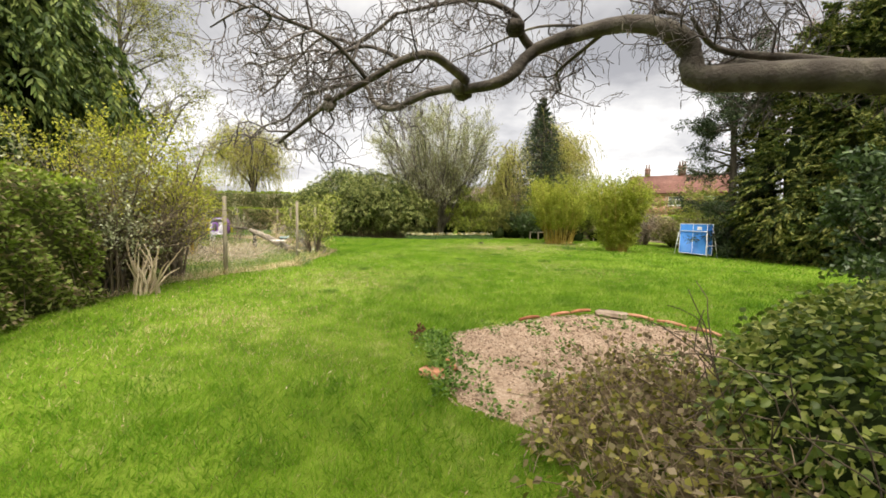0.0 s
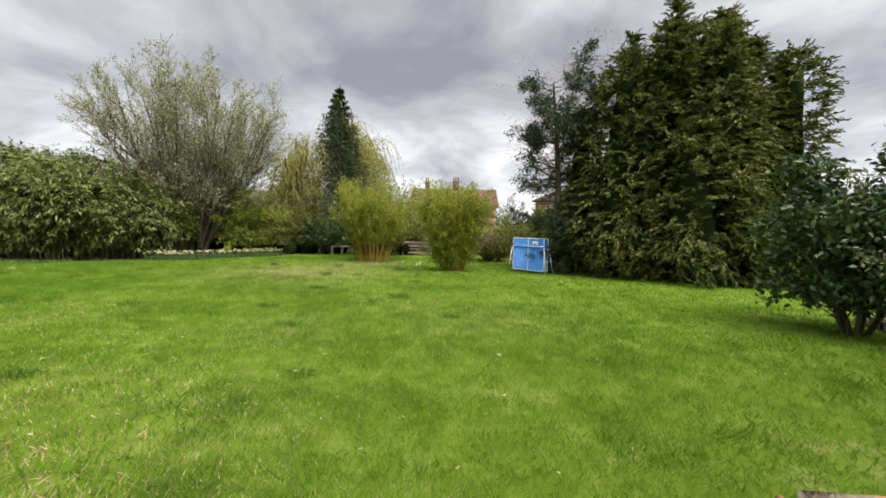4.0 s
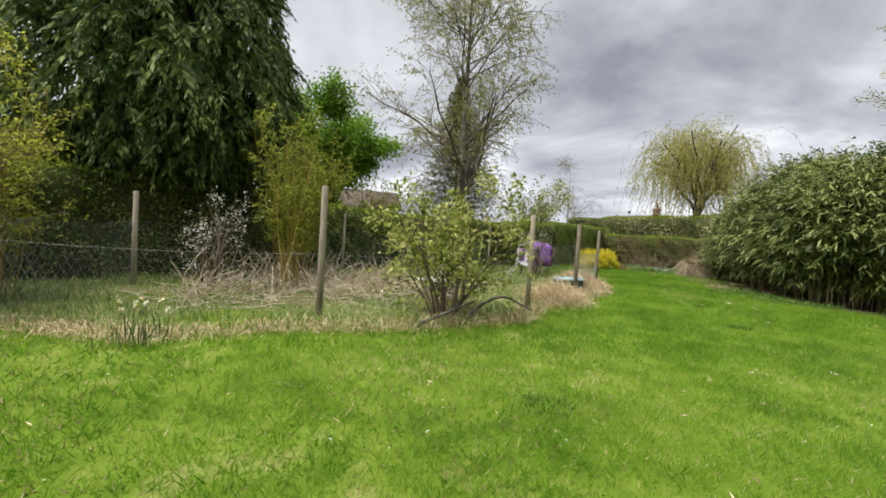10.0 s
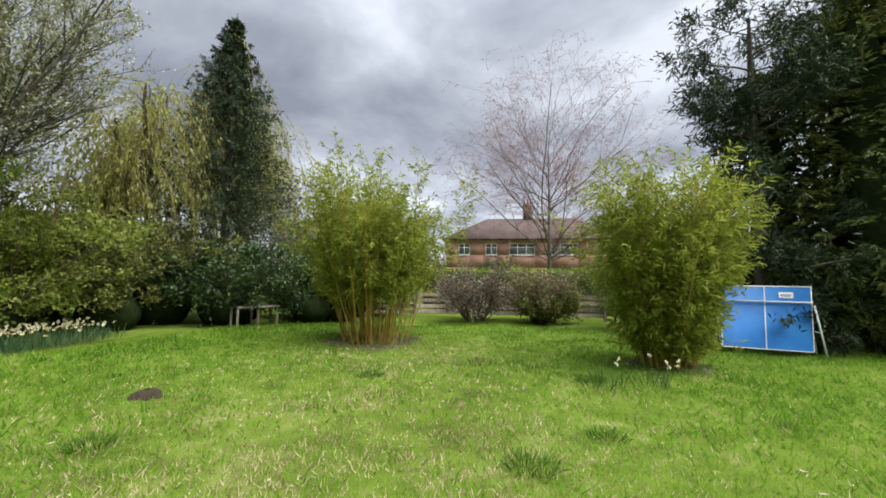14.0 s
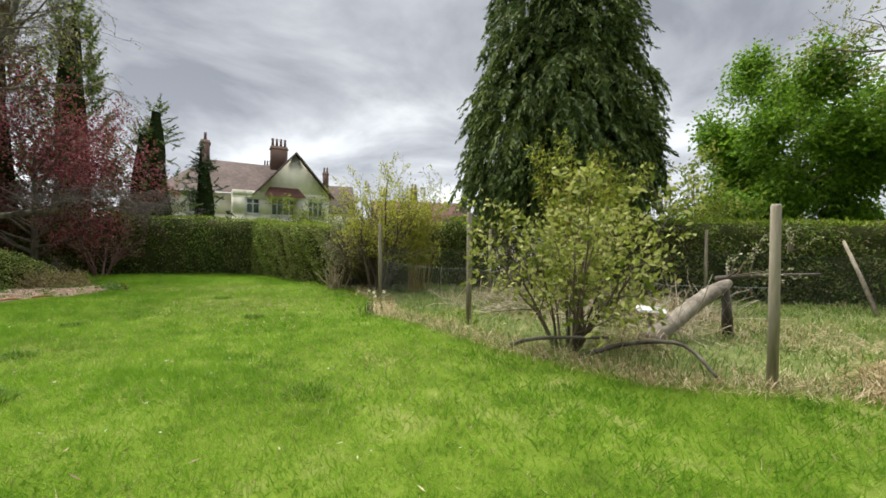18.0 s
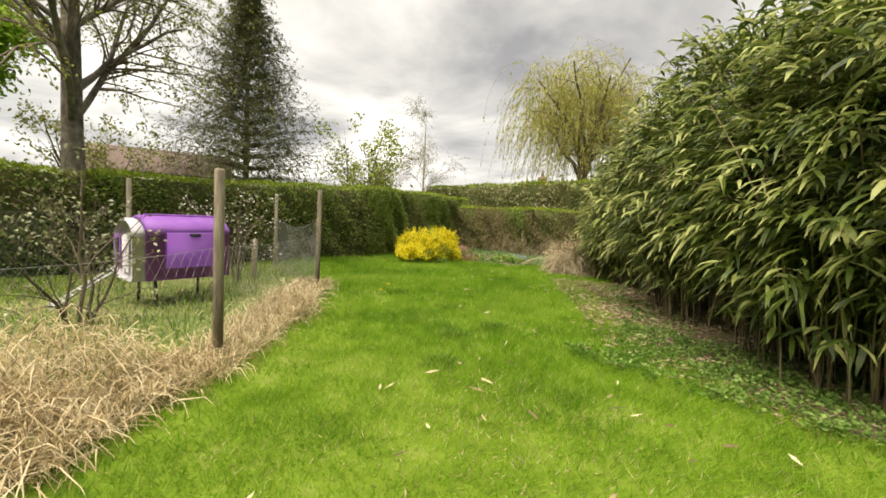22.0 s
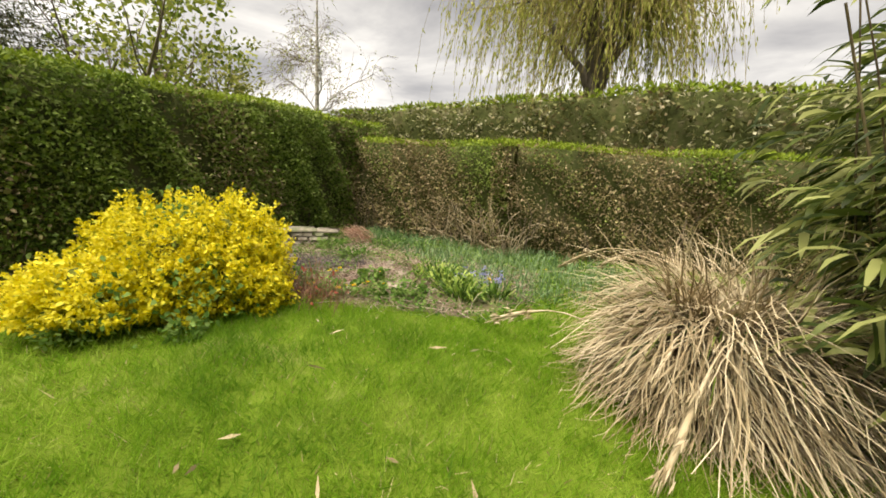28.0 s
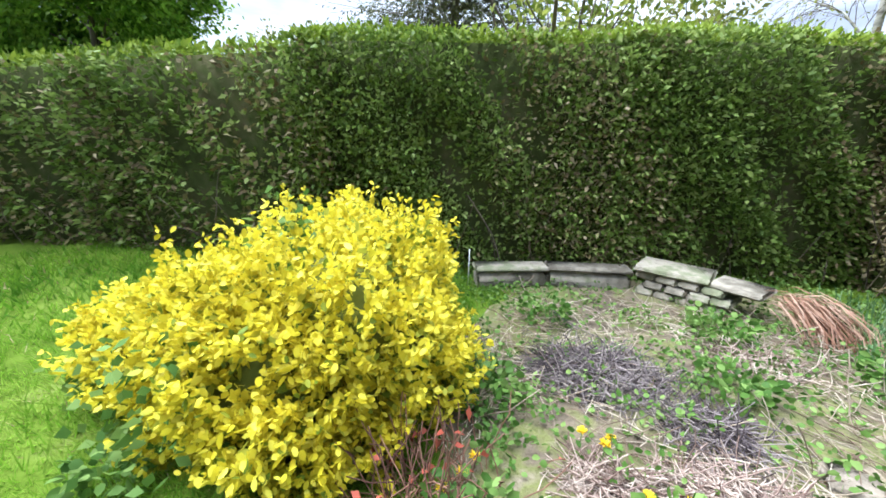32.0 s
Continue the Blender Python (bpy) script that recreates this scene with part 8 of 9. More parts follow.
def board_fence(label, pts, h, gap=0.0):
    pts = np.asarray(pts, float)
    t = thing("wooden_fence", (*pts[0], 0), label, "fence")
    k = 0
    for a, b in zip(pts[:-1], pts[1:]):
        L = np.hypot(*(b - a)); an = math.degrees(math.atan2(b[1] - a[1], b[0] - a[0])); u = (b - a) / L
        n = int(L / 1.8)
        for j in range(n + 1):
            p = a + (b - a) * j / n
            part("post", Geo().box((*p, h / 2), (0.09, 0.09, h + 0.1), an, 0.008), BOARD, t)
        for j in range(n):
            for z in (0.2, 0.42, 0.64, 0.86):
                if z < h:
                    m = a + (b - a) * (j + 0.5) / n
                    part("rail", Geo().box((*(m + np.array([-u[1], u[0]]) * 0.055), z), (L / n - 0.02, 0.022, 0.15), an, 0.004), BOARD, t)


board_fence("weathered low boarded fence behind the brambles", [(13.2, 25.2), (16.4, 20.6), (17.4, 15.5)], 1.0)
board_fence("low wooden fence beyond the thuja", [(22.0, 8.0), (24.5, 4.5), (27.0, 0.5)], 1.2)
flat_patch("ground_earth", [(8.9, 19.4), (10.6, 19.2), (11.2, 20.0), (10.8, 21.1), (9.2, 21.3), (8.7, 20.4)], SOIL, 0.012, "bare litter-covered earth under the bamboo")
flat_patch("ground_earth", [(9.3, 13.5), (10.4, 13.3), (10.8, 14.1), (10.3, 14.8), (9.4, 14.7)], SOIL, 0.012, "bare litter-covered earth under the bamboo")


# low stone bed edge before the house
def bed_edge():
    rng = np.random.default_rng(451)
    t = thing("stone_bed_edge", (7.5, 0.6, 0), "low mossy stone edging of the house bed", "stone edging")
    for k in range(16):
        f = k / 15
        part("stone", Geo().box((10.0 - 4.6 * f, 2.3 - 3.0 * f, 0.09), (0.36, 0.24, 0.2 + 0.05 * rng.random()), 33 + rng.normal() * 8, 0.04), MATS["mossy_stone"], t)


bed_edge()


def ground_weeds():
    """Low weeds on the soil before the great bamboo and along the gravel's edge."""
    rng = np.random.default_rng(461)
    g = Geo()
    strip = rng.random(55)[:, None]
    spots = np.concatenate([np.array([(-4.0, 25.9)]) * (1 - strip) + np.array([(-7.9, 30.0)]) * strip + rng.normal(scale=0.42, size=(55, 2)) + np.array([0.35, 0.15]), np.column_stack([rng.uniform(-5.2, -2.0, 320), rng.uniform(24.7, 26.8, 320)]), np.column_stack([rng.normal(-0.75, 0.12, 40), rng.uniform(-0.6, 1.5, 40)]), np.column_stack([rng.uniform(-0.5, 2.4, 26), rng.uniform(-0.9, 1.9, 26)])])
    for x, y in spots:
        n = int(rng.integers(14, 40)); r = rng.uniform(0.05, 0.16)
        a, q = rng.uniform(0, 2 * np.pi, n), np.sqrt(rng.random(n)) * r
        p = np.stack([x + q * np.cos(a), y + q * np.sin(a), rng.uniform(0.03, 0.12, n)], 1)
        g.leaves(p, np.stack([np.cos(a), np.sin(a), rng.uniform(0.1, 1.0, n)], 1), rng.uniform(0.025, 0.06, n), rng.uniform(0.018, 0.04, n), 0.1, rng)
    stuff("ground_weeds", g, WEED, "low green weeds spreading over soil and gravel", "weeds")


ground_weeds()

# ---------------------------------------------------------------- houses
def brickm(name, c1, c2, mortar, scale=7.0):
    m = bpy.data.materials.new(name)
    m.use_nodes = True
    N, L = m.node_tree.nodes, m.node_tree.links
    b = N["Principled BSDF"]
    b.inputs["Roughness"].default_value = 0.9
    tc = N.new("ShaderNodeTexCoord")
    br = N.new("ShaderNodeTexBrick")
    br.inputs["Color1"].default_value, br.inputs["Color2"].default_value, br.inputs["Mortar"].default_value = (*c1, 1), (*c2, 1), (*mortar, 1)
    br.inputs["Scale"].default_value, br.inputs["Mortar Size"].default_value = 1.0, 0.012
    br.inputs["Brick Width"].default_value, br.inputs["Row Height"].default_value = 0.225, 0.075
    sp, cb, ad = N.new("ShaderNodeSeparateXYZ"), N.new("ShaderNodeCombineXYZ"), N.new("ShaderNodeMath")
    L.new(tc.outputs["Object"], sp.inputs[0])
    L.new(sp.outputs["X"], ad.inputs[0]); L.new(sp.outputs["Y"], ad.inputs[1])
    L.new(ad.outputs[0], cb.inputs[0]); L.new(sp.outputs["Z"], cb.inputs[1])
    L.new(cb.outputs[0], br.inputs["Vector"])
    L.new(br.outputs["Color"], b.inputs["Base Color"])
    return m


BRICK_C = brickm("old_chimney_brick", (0.11, 0.05, 0.037), (0.17, 0.08, 0.058), (0.18, 0.15, 0.13))
BRICK_R = brickm("red_brick", (0.29, 0.11, 0.072), (0.39, 0.165, 0.105), (0.34, 0.27, 0.22))
RENDER = mat("cream_render", [(0.68, 0.65, 0.52), (0.78, 0.75, 0.62), (0.83, 0.81, 0.70)], 0.9, 3, 0.5, 0.2, 60)
ROOF_R = mat("red_clay_tiles", [(0.075, 0.034, 0.027), (0.125, 0.058, 0.045), (0.17, 0.092, 0.072)], 0.85, 3, 0.45, 0.5, 30, obj_random=0.25)
ROOF_B = mat("brown_tiles", [(0.055, 0.038, 0.033), (0.095, 0.065, 0.056), (0.13, 0.10, 0.088)], 0.85, 4, 0.6, 0.5, 30)
UPVC = mat("white_window_frame", [(0.66, 0.67, 0.67), (0.78, 0.79, 0.79)], 0.5, 6, 1)
GLASS = mat("window_glass", [(0.06, 0.07, 0.075), (0.14, 0.155, 0.165)], 0.06, 1.2, 0.6, spec=1.0)
LEAD = mat("dark_gutter", [(0.03, 0.028, 0.026), (0.07, 0.06, 0.055)], 0.6, 6, 1)


class Frame2:
    """A house's own axes: s along its front, d behind it, z up."""

    def __init__(self, x, y, angle, back=-1):
        a = radians(angle)
        self.o = np.array([x, y, 0.0]); self.angle = angle
        self.u = np.array([math.cos(a), math.sin(a), 0.0]); self.v = np.array([-math.sin(a), math.cos(a), 0.0]) * back
        self.R = np.column_stack([self.u, self.v, [0, 0, 1.0]])

    def at(self, s, d, z):
        return self.o + self.u * s + self.v * d + np.array([0, 0, z])

    def box(self, g, s0, s1, d0, d1, z0, z1, bevel=0.0):
        return g.box(self.at((s0 + s1) / 2, (d0 + d1) / 2, (z0 + z1) / 2), (s1 - s0, d1 - d0, z1 - z0), self.R, bevel)


def pierced(F, g, s0, s1, z0, z1, holes, d=0.0, thick=0.3, sgn=1):
    """A wall from s0 to s1 with real openings (a, b, low, high)."""
    xs = sorted({s0, s1, *[h[0] for h in holes], *[h[1] for h in holes]}); xs = [x for x in xs if s0 <= x <= s1]
    zs = sorted({z0, z1, *[h[2] for h in holes], *[h[3] for h in holes]}); zs = [z for z in zs if z0 <= z <= z1]
    for a, b in zip(xs[:-1], xs[1:]):
        for c, e_ in zip(zs[:-1], zs[1:]):
            m, n = (a + b) / 2, (c + e_) / 2
            if not any(h[0] < m < h[1] and h[2] < n < h[3] for h in holes):
                F.box(g, a, b, min(d, d + sgn * thick), max(d, d + sgn * thick), c, e_)


def window(F, house, s0, s1, z0, z1, cols, rows=(0.7,), d=0.0, sgn=1, lead=False):
    """A white casement set back in its opening: bars, panes and sill."""
    g = Geo()
    dd = d + sgn * 0.08
    lo, hi = min(dd, dd + sgn * 0.06), max(dd, dd + sgn * 0.06)
    w = 0.09
    for a, b, c, e_ in ((s0, s1, z0, z0 + w), (s0, s1, z1 - w, z1), (s0, s0 + w, z0 + w, z1 - w), (s1 - w, s1, z0 + w, z1 - w)):
        F.box(g, a, b, lo, hi, c, e_)
    for k in range(1, cols):
        x = s0 + (s1 - s0) * k / cols
        F.box(g, x - 0.042, x + 0.042, lo, hi, z0 + w, z1 - w)
    for f in rows:
        z = z0 + (z1 - z0) * f
        F.box(g, s0 + w, s1 - w, lo + 0.005, hi - 0.005, z - 0.033, z + 0.033)
    win = part("window", g, UPVC, house, "white framed casement window")
    q = Geo()
    m = dd + sgn * 0.045
    F.box(q, s0 + 0.02, s1 - 0.02, m - 0.008, m + 0.008, z0 + 0.02, z1 - 0.02)
    part("pane", q, GLASS, win, "dark reflecting glass")
    r = Geo()
    F.box(r, s0 - 0.06, s1 + 0.06, min(d - sgn * 0.06, d + sgn * 0.08), max(d - sgn * 0.06, d + sgn * 0.08), z0 - 0.06, z0)
    part("sill", r, UPVC, win)


def chimney(F, house, s, d, z0, z1, w, dp, pots, material):
    g = Geo()
    F.box(g, s - w / 2, s + w / 2, d - dp / 2, d + dp / 2, z0, z1)
    F.box(g, s - w / 2 - 0.06, s + w / 2 + 0.06, d - dp / 2 - 0.06, d + dp / 2 + 0.06, z1 - 0.28, z1 - 0.16)
    c = part("chimney", g, BRICK_C, house, "brick chimney stack")
    for k in range(pots):
        x = s - w / 2 + w * (k + 0.5) / pots
        p = F.at(x, d, z1)
        part("pot", Geo().tube([p, p + np.array([0, 0, 0.35]), p + np.array([0, 0, 0.6])], [0.12, 0.09, 0.11], 8), BRICK_C, c)


def hipped(F, s0, s1, d0, d1, z0, z1, hip0, hip1, over=0.4):
    """A tiled roof: ridge along s, hipped by hip0 and hip1 metres at the ends."""
    g = Geo()
    a, b, c, e_ = s0 - over, s1 + over, d0 - over, d1 + over
    m = (d0 + d1) / 2
    v = [F.at(a, c, z0), F.at(b, c, z0), F.at(b, e_, z0), F.at(a, e_, z0), F.at(a + hip0 + over if hip0 else a, m, z1), F.at(b - hip1 - over if hip1 else b, m, z1)]
    lower = [p - np.array([0, 0, 0.14]) for p in v[:4]]
    g.add(v + lower, [[0, 1, 5, 4], [2, 3, 4, 5], [0, 6, 7, 1], [1, 7, 8, 2], [2, 8, 9, 3], [3, 9, 6, 0], [9, 8, 7, 6]], [[3, 0, 4], [1, 2, 5]])
    return g


def tile_rows(F, roof, s0, s1, d0, z0, dm, z1, hip0, hip1, over, rows, material):
    """Courses of tiles on the front slope, each lapping over the one below."""
    for k in range(rows):
        f0, f1 = k / rows, (k + 1) / rows + 0.012
        f1 = min(f1, 1.0)
        aa = lambda f: s0 - over + (hip0 + over) * f if hip0 else s0 - over
        bb = lambda f: s1 + over - (hip1 + over) * f if hip1 else s1 + over
        dd = lambda f: (d0 - over) + (dm - d0 + over) * f
        zz = lambda f: z0 + (z1 - z0) * f
        g = Geo()
        lo, hi = 0.045, 0.018
        g.add([F.at(aa(f0), dd(f0), zz(f0) + lo), F.at(bb(f0), dd(f0), zz(f0) + lo), F.at(bb(f1), dd(f1), zz(f1) + hi), F.at(aa(f1), dd(f1), zz(f1) + hi), F.at(aa(f0), dd(f0), zz(f0)), F.at(bb(f0), dd(f0), zz(f0))], [[0, 1, 2, 3], [4, 5, 1, 0]])
        part("tile_course", g, material, roof)


def main_house():
    F = Frame2(9.0, -8.05, 20.5)
    H = thing("house", (9.0, -8.05, 0), "cream rendered and red brick two storey house with tiled hip roof", "house")
    W, D, E_ = 17.6, 7.6, 5.45
    ups = [(1.55, 3.05, 4.05, 5.15, 3), (5.45, 6.95, 4.08, 5.2, 3), (9.1, 10.5, 4.12, 5.18, 3), (12.0, 13.45, 4.12, 5.12, 3)]
    lows = [(1.1, 3.3, 1.1, 3.0, 3), (5.5, 7.0, 1.1, 2.7, 2), (13.2, 14.6, 1.2, 2.85, 2)]
    g = Geo(); pierced(F, g, 0, W, 0, 3.5, [l[:4] for l in lows], 0.0, 0.3)
    part("wall", g, BRICK_R, H, "red brick ground floor")
    g = Geo(); pierced(F, g, 0, W, 3.5, E_, [u[:4] for u in ups], -0.03, 0.33)
    part("wall", g, RENDER, H, "cream rendered upper floor")
    for s0, s1 in ((0, 0.3), (W - 0.3, W)):
        g = Geo(); F.box(g, s0, s1, 0.302, D, 0, 3.5); part("wall", g, BRICK_R, H)
        g = Geo(); F.box(g, s0, s1, 0.302, D, 3.5, E_); part("wall", g, RENDER, H)
    g = Geo(); F.box(g, 0.3, W - 0.3, D - 0.3, D, 0, E_); part("wall", g, BRICK_R, H)
    g = Geo(); F.box(g, -0.03, W + 0.03, -0.07, -0.03, 3.46, 3.56); part("string_course", g, ROOF_R, H)
    g = Geo(); F.box(g, 0.3, W - 0.3, 0.3, D - 0.3, 3.3, 3.45); part("floor_slab", g, RENDER, H)
    for u in ups:
        window(F, H, u[0], u[1], u[2], u[3], u[4], (0.68,), -0.03)
    for l in lows:
        window(F, H, l[0], l[1], l[2], l[3], l[4], (0.66,), 0.0)
    # bay with its own small roof
    g = Geo(); pierced(F, g, 8.6, 11.3, 0, 3.0, [(9.0, 10.9, 1.5, 2.95)], -1.0, 0.25); F.box(g, 8.6, 8.85, -0.749, 0, 0, 3.0); F.box(g, 11.05, 11.3, -0.749, 0, 0, 3.0)
    part("bay", g, BRICK_R, H, "brick bay")
    window(F, H, 9.0, 10.9, 1.5, 2.95, 4, (0.62,), -1.0)
    g = Geo()
    g.add([F.at(8.1, -1.25, 3.0), F.at(11.9, -1.25, 3.0), F.at(11.9, -0.04, 3.42), F.at(8.1, -0.04, 3.42), F.at(8.1, -1.25, 2.9), F.at(11.9, -1.25, 2.9), F.at(11.9, -0.04, 2.95), F.at(8.1, -0.04, 2.95)], [[0, 1, 2, 3], [4, 5, 1, 0], [0, 3, 7, 4], [1, 5, 6, 2], [7, 6, 5, 4]])
    part("bay_roof", g, ROOF_R, H)
    roof = part("roof", hipped(F, 0, W, 0, D, E_, 7.9, 3.2, 3.2, 0.35), ROOF_R, H, "red clay tiled hip roof")
    tile_rows(F, roof, 0, W, 0, E_, D / 2, 7.9, 3.2, 3.2, 0.35, 26, ROOF_R)
    g = Geo(); F.box(g, -0.4, W + 0.4, -0.46, -0.35, E_ - 0.14, E_ - 0.02); part("gutter", g, LEAD, H)
    g = Geo(); F.box(g, 7.95, 8.03, -0.13, -0.05, 0.2, E_ - 0.1); part("downpipe", g, LEAD, H)
    g = Geo(); F.box(g, -0.12, -0.04, -0.02, 0.06, 0.2, E_ - 0.1); part("downpipe", g, LEAD, H)
    chimney(F, H, 11.3, 2.6, 6.4, 9.0, 0.9, 0.6, 2, BRICK_R)
    chimney(F, H, 8.4, 2.0, 6.2, 9.2, 0.62, 0.62, 1, BRICK_R)
    chimney(F, H, 10.0, 5.2, 6.2, 8.3, 0.7, 0.6, 2, BRICK_R)


main_house()


def plain_house(label, x, y, angle, W, D, eave, ridge, wallm, roofm, wins, chims=(), hip=(0, 0), back=-1):
    F = Frame2(x, y, angle, back)
    H = thing("house", (x, y, 0), label, "house")
    g = Geo(); pierced(F, g, 0, W, 0, eave, [w[:4] for w in wins], 0.0, 0.3); part("wall", g, wallm, H)
    for s0, s1 in ((0, 0.3), (W - 0.3, W)):
        g = Geo(); F.box(g, s0, s1, 0.302, D, 0, eave); part("wall", g, wallm, H)
    g = Geo(); F.box(g, 0.3, W - 0.3, D - 0.3, D, 0, eave); part("wall", g, wallm, H)
    if not hip[0] or not hip[1]:
        for s, on in ((0.0, not hip[0]), (W - 0.28, not hip[1])):
            if on:
                g = Geo()
                g.add([F.at(s, 0, eave), F.at(s, D, eave), F.at(s, D / 2, ridge - 0.12), F.at(s + 0.28, 0, eave), F.at(s + 0.28, D, eave), F.at(s + 0.28, D / 2, ridge - 0.12)], [[0, 3, 5, 2], [1, 2, 5, 4], [0, 1, 4, 3]], [[0, 2, 1], [3, 4, 5]])
                part("gable", g, wallm, H)
    for w in wins:
        window(F, H, w[0], w[1], w[2], w[3], w[4], (0.66,), 0.0)
    part("roof", hipped(F, 0, W, 0, D, eave, ridge, hip[0], hip[1], 0.35), roofm, H)
    for c in chims:
        chimney(F, H, *c, BRICK_R)
    return F, H


# brick terrace seen past the bamboo, and the gabled brick house behind it
plain_house("brick house with brown roof and white windows beyond the garden", 44.6, 15.2, 105, 17.5, 8, 5.6, 8.2, BRICK_R, ROOF_B, [(1.2, 2.4, 3.9, 5.1, 2), (4.2, 6.8, 3.9, 5.1, 3), (8.4, 11.0, 3.9, 5.1, 3), (12.2, 13.4, 3.9, 5.1, 2), (15.0, 16.2, 3.9, 5.1, 2), (4.2, 6.8, 1.2, 2.6, 3), (12.2, 13.6, 1.0, 2.6, 2)], [(9.0, 4.0, 8.0, 9.8, 1.0, 0.6, 3)], (4, 4))
plain_house("red brick house with gable end beyond the garden", 44.0, 42.0, 138, 12.5, 8, 5.5, 8.3, BRICK_R, ROOF_R, [(1.5, 3.2, 3.7, 5.0, 2), (5.5, 7.3, 3.7, 5.0, 2), (9.6, 11.2, 3.7, 5.0, 2), (1.5, 3.2, 1.0, 2.5, 2), (5.5, 7.3, 1.0, 2.5, 2), (9.6, 11.2, 1.0, 2.5, 2)], [(6.0, 4.0, 8.0, 9.6, 1.0, 0.6, 3), (10.5, 4.0, 8.0, 9.4, 0.7, 0.6, 2)])
# gabled cream neighbour over the near hedge
def neighbour():
    F = Frame2(-8.8, -12.9, 163.5, 1)
    H = thing("house", (-8.8, -12.9, 0), "cream rendered gabled house with plum tiled roof over the hedge", "house")
    g = Geo(); pierced(F, g, 0, 6.4, 0, 5.0, [(0.8, 1.7, 3.4, 4.5), (2.4, 4.0, 3.35, 4.6), (4.9, 6.0, 3.3, 4.5)], 0.0, 0.3)
    part("wall", g, RENDER, H)
    g = Geo(); g.add([F.at(1.6, 0, 5.0), F.at(6.4, 0, 5.0), F.at(4.0, 0, 7.75), F.at(1.6, 0.28, 5.0), F.at(6.4, 0.28, 5.0), F.at(4.0, 0.28, 7.75)], [[0, 3, 5, 2], [1, 2, 5, 4], [0, 1, 4, 3]], [[0, 2, 1], [3, 4, 5]])
    part("gable", g, RENDER, H)
    for s0 in (0, 6.1):
        g = Geo(); F.box(g, s0, s0 + 0.3, 0.302, 9, 0, 5.0); part("wall", g, RENDER, H)
    for w in ((0.8, 1.7, 3.4, 4.5, 2), (2.4, 4.0, 3.35, 4.6, 4), (4.9, 6.0, 3.3, 4.5, 3)):
        window(F, H, *w[:5], (0.66,), 0.0)
    g = Geo()
    g.add([F.at(1.2, -0.4, 4.75), F.at(4.0, -0.4, 7.95), F.at(6.8, -0.4, 4.75), F.at(1.2, 9, 4.75), F.at(4.0, 9, 7.95), F.at(6.8, 9, 4.75), F.at(1.2, -0.4, 4.6), F.at(4.0, -0.4, 7.78), F.at(6.8, -0.4, 4.6)], [[0, 1, 4, 3], [1, 2, 5, 4], [6, 7, 1, 0], [7, 8, 2, 1]])
    part("roof", g, ROOF_B, H, "plum brown gable roof")
    g = Geo()
    g.add([F.at(-4.5, 1.2, 4.9), F.at(3.0, 1.2, 4.9), F.at(3.6, 5.0, 7.7), F.at(-1.5, 5.0, 7.7), F.at(-4.5, 8.8, 4.9)], [[0, 1, 2, 3]], [[0, 3, 4]])
    part("roof", g, ROOF_B, H)
    g = Geo(); pierced(F, g, -4.2, -0.002, 0, 4.9, [(-2.6, -1.5, 3.4, 4.4)], 1.6, 0.3); part("wall", g, RENDER, H)
    window(F, H, -2.6, -1.5, 3.4, 4.4, 2, (0.66,), 1.6)
    g = Geo(); g.add([F.at(1.9, -0.75, 4.7), F.at(4.6, -0.75, 4.7), F.at(4.2, 0.05, 5.4), F.at(2.3, 0.05, 5.4), F.at(1.9, -0.75, 4.62), F.at(4.6, -0.75, 4.62)], [[0, 1, 2, 3], [4, 5, 1, 0]], [[1, 5, 2], [0, 3, 4]])
    part("canopy", g, ROOF_R, H, "small tiled hood over the window")
    chimney(F, H, 3.4, 3.6, 7.2, 9.0, 1.2, 0.6, 4, BRICK_R)
    chimney(F, H, -1.6, 5.0, 7.0, 9.1, 0.6, 0.6, 1, BRICK_R)


neighbour()
plain_house("grey roofed neighbouring house far over the hedge", -15.5, -30.0, 150, 12, 8, 5.0, 8.6, RENDER, ROOF_B, [(2.0, 3.6, 3.3, 4.6, 3), (7.0, 8.6, 3.3, 4.6, 3)], [(2.5, 4, 8.2, 10.6, 1.2, 0.6, 4), (9.0, 4, 8.2, 10.2, 0.7, 0.6, 2)], back=1)
plain_house("salmon tiled neighbouring house far over the hedge", -27.0, -21.0, 145, 11, 8, 3.6, 6.8, RENDER, ROOF_R, [(2.0, 3.4, 1.6, 2.8, 2), (6.0, 7.4, 1.6, 2.8, 2)], [(5.0, 5, 6.4, 8.6, 0.8, 0.6, 2)], back=1)
plain_house("dark roofed bungalow beyond the far hedge", -20.5, 49.5, 178, 13, 8, 2.6, 5.2, RENDER, ROOF_B, [(2.0, 3.6, 1.0, 2.2, 2), (8.0, 9.6, 1.0, 2.2, 2)], [(4.0, 4, 4.9, 6.0, 0.6, 0.5, 1)], (2.5, 2.5))
plain_house("white walled house glimpsed over the hedge", -48.0, 33.0, 255, 12, 8, 4.6, 7.2, RENDER, ROOF_B, [(2.0, 3.6, 3.0, 4.2, 2), (8.0, 9.6, 3.0, 4.2, 2)])
plain_house("brick house glimpsed behind the spruce", 22.0, 52.0, 172, 16, 8, 4.2, 6.4, BRICK_R, ROOF_B, [(2.0, 3.6, 2.2, 3.4, 2), (8.0, 9.6, 2.2, 3.4, 2)], [(12, 4, 6.0, 8.0, 0.8, 0.6, 2)])


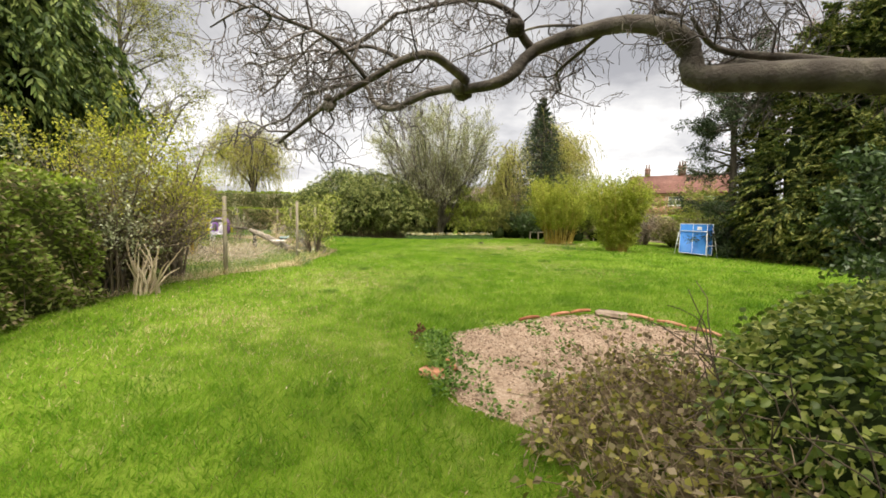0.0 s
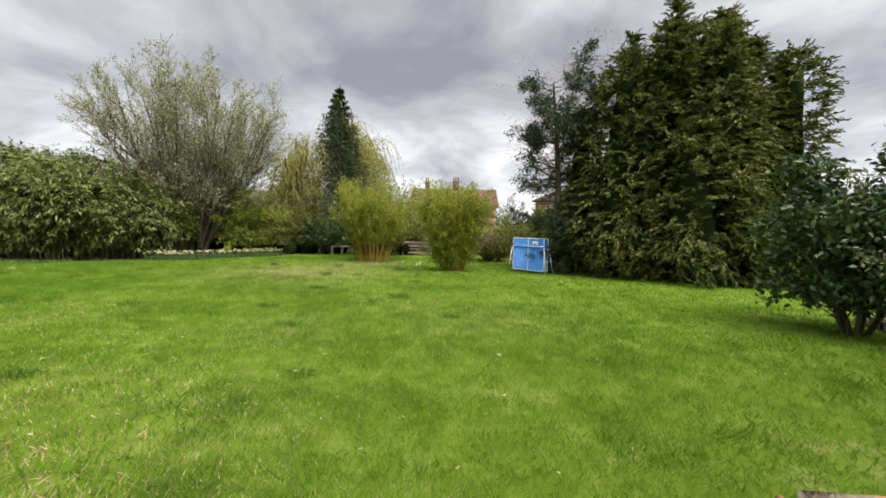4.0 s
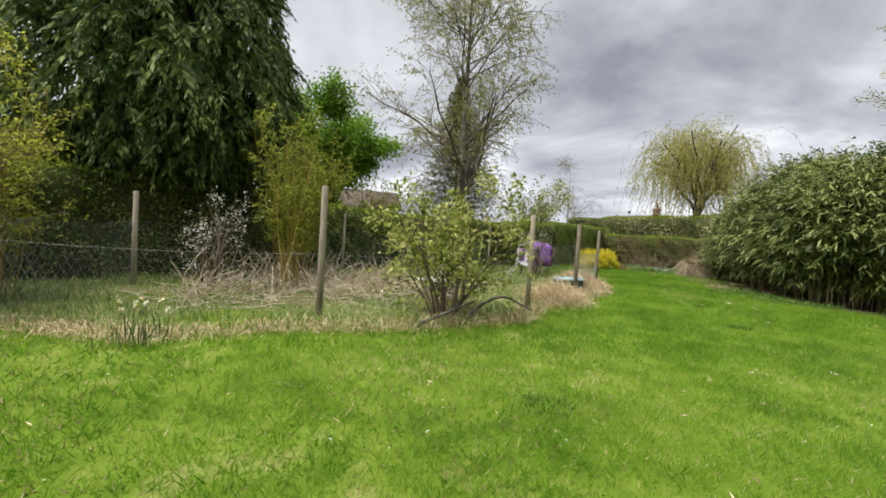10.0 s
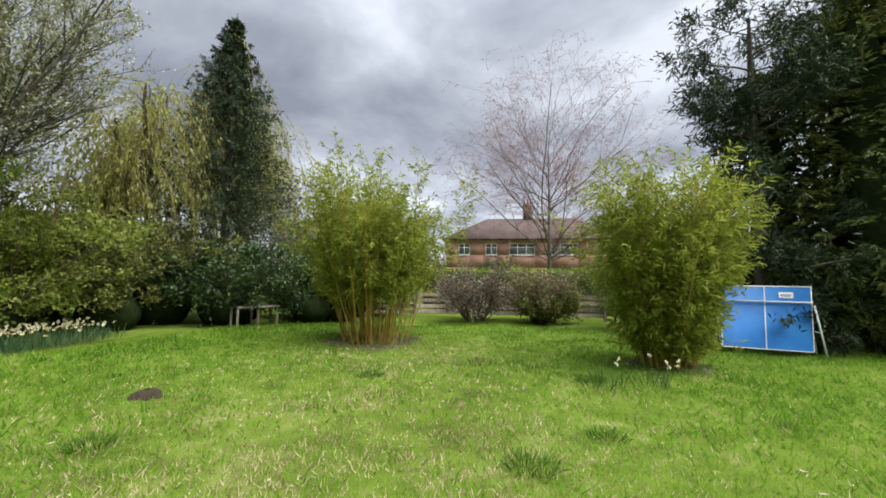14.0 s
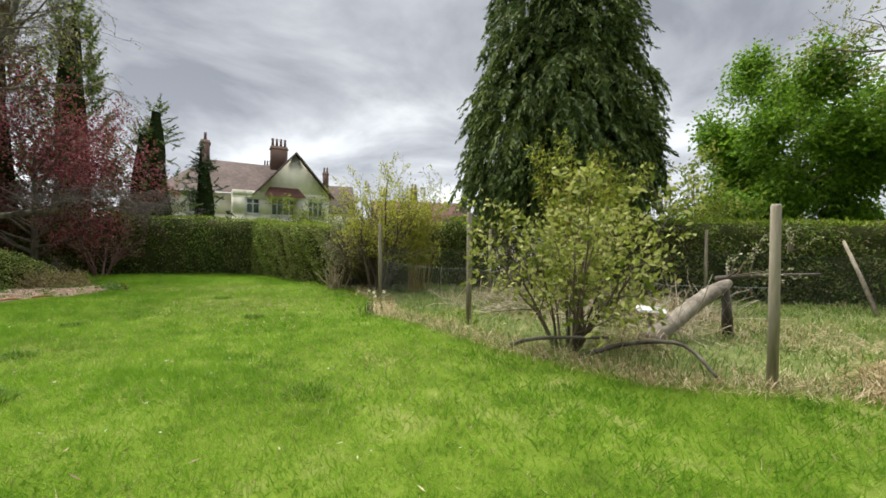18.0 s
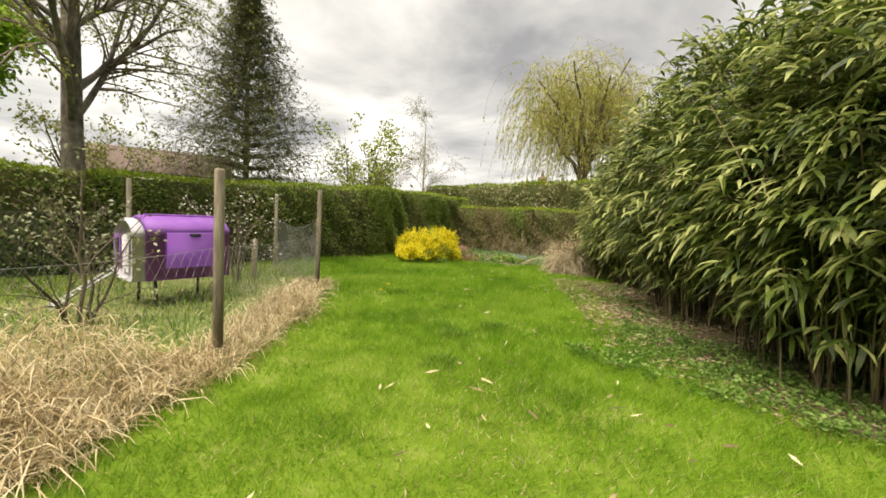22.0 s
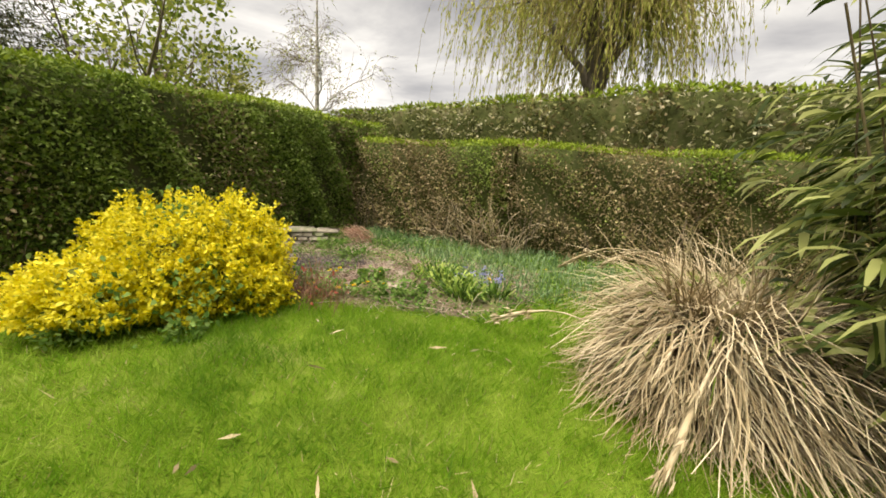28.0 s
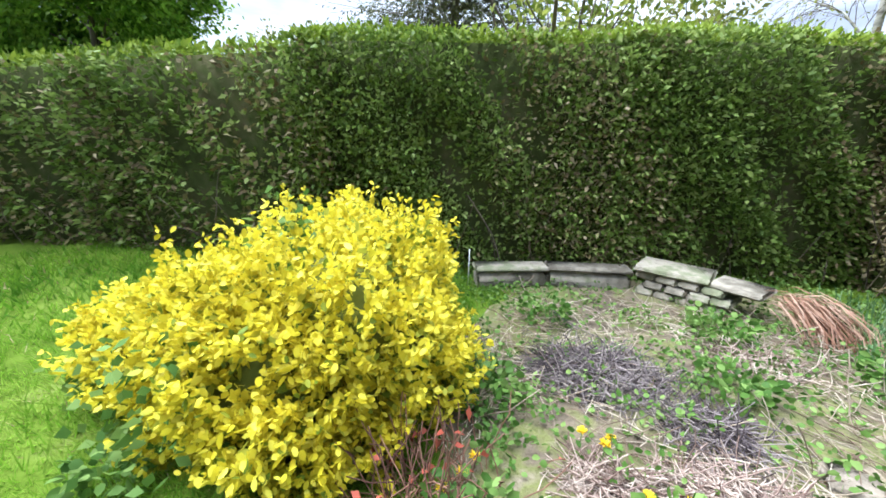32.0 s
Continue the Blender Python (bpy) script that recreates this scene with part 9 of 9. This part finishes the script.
# ---------------------------------------------------------------- distant trees that close the place
def far_woods():
    rng = np.random.default_rng(501)
    g = Geo()
    m = 520
    a = rng.uniform(0, 2 * np.pi, m)
    rr = rng.uniform(62, 100, m)
    cx, cy = rr * np.cos(a), 15 + rr * np.sin(a)
    h = rng.uniform(2.5, 6.5, m) * np.where((a > 1.0) & (a < 2.2), 1.15, 0.9)
    idx = np.repeat(np.arange(m), 100)
    o = rng.normal(size=(len(idx), 3)) * np.stack([h * 0.5, h * 0.5, h * 0.26], 1)[idx]
    p = np.stack([cx[idx], cy[idx], h[idx] * 0.5], 1) + o
    p[:, 2] = np.abs(p[:, 2])
    g.leaves(p, rng.normal(size=p.shape), rng.uniform(0.5, 1.1, len(idx)), rng.uniform(0.35, 0.7, len(idx)), 0, rng)
    stuff("distant_woods", g, leafm("far_foliage", (0.035, 0.05, 0.02), (0.07, 0.085, 0.035), (0.13, 0.13, 0.06), (0.17, 0.15, 0.09), trans=0.2), "hazy belt of distant trees and hedgerows", "woods")


far_woods()
for x, y, h, r, seed, m in ((-19.0, 12.0, 5.0, 2.2, 511, SHRUBL), (-21.5, 31.5, 6.0, 2.4, 512, SHRUBL), (-24.0, 34.5, 5.2, 1.9, 513, DULL), (-28.0, 22.0, 6.0, 2.6, 514, DULL), (-27.5, 10.0, 5.0, 2.4, 515, DARKS), (19.5, 27.0, 5.0, 2.4, 516, SHRUBL), (17.0, 29.0, 6.0, 2.2, 517, PALEW), (22.5, 21.5, 2.2, 1.8, 518, DULL), (28.0, 23.0, 2.6, 2.2, 519, DARKS), (24.0, 16.0, 2.2, 1.8, 520, DULL), (7.2, 32.5, 4.0, 2.4, 521, DULL), (0.2, 33.0, 4.0, 2.4, 522, DULL), (-2.0, 37.5, 3.6, 2.2, 523, DARKS), (11.5, -12.0, 4.5, 2.2, 524, DARKS), (-12.5, -9.0, 4.2, 1.8, 525, SHRUBL), (30.0, 5.5, 4.5, 2.6, 526, DULL), (28.0, 30.0, 5.0, 2.6, 527, DULL), (33.0, 34.0, 5.0, 2.6, 528, SHRUBL), (22.5, 33.0, 4.6, 2.4, 529, DULL)):
    shrub("garden_tree", "small leafy tree beyond the garden's edge", (x, y), h, r, seed, 3200, m, 0.17, 9, category="tree")
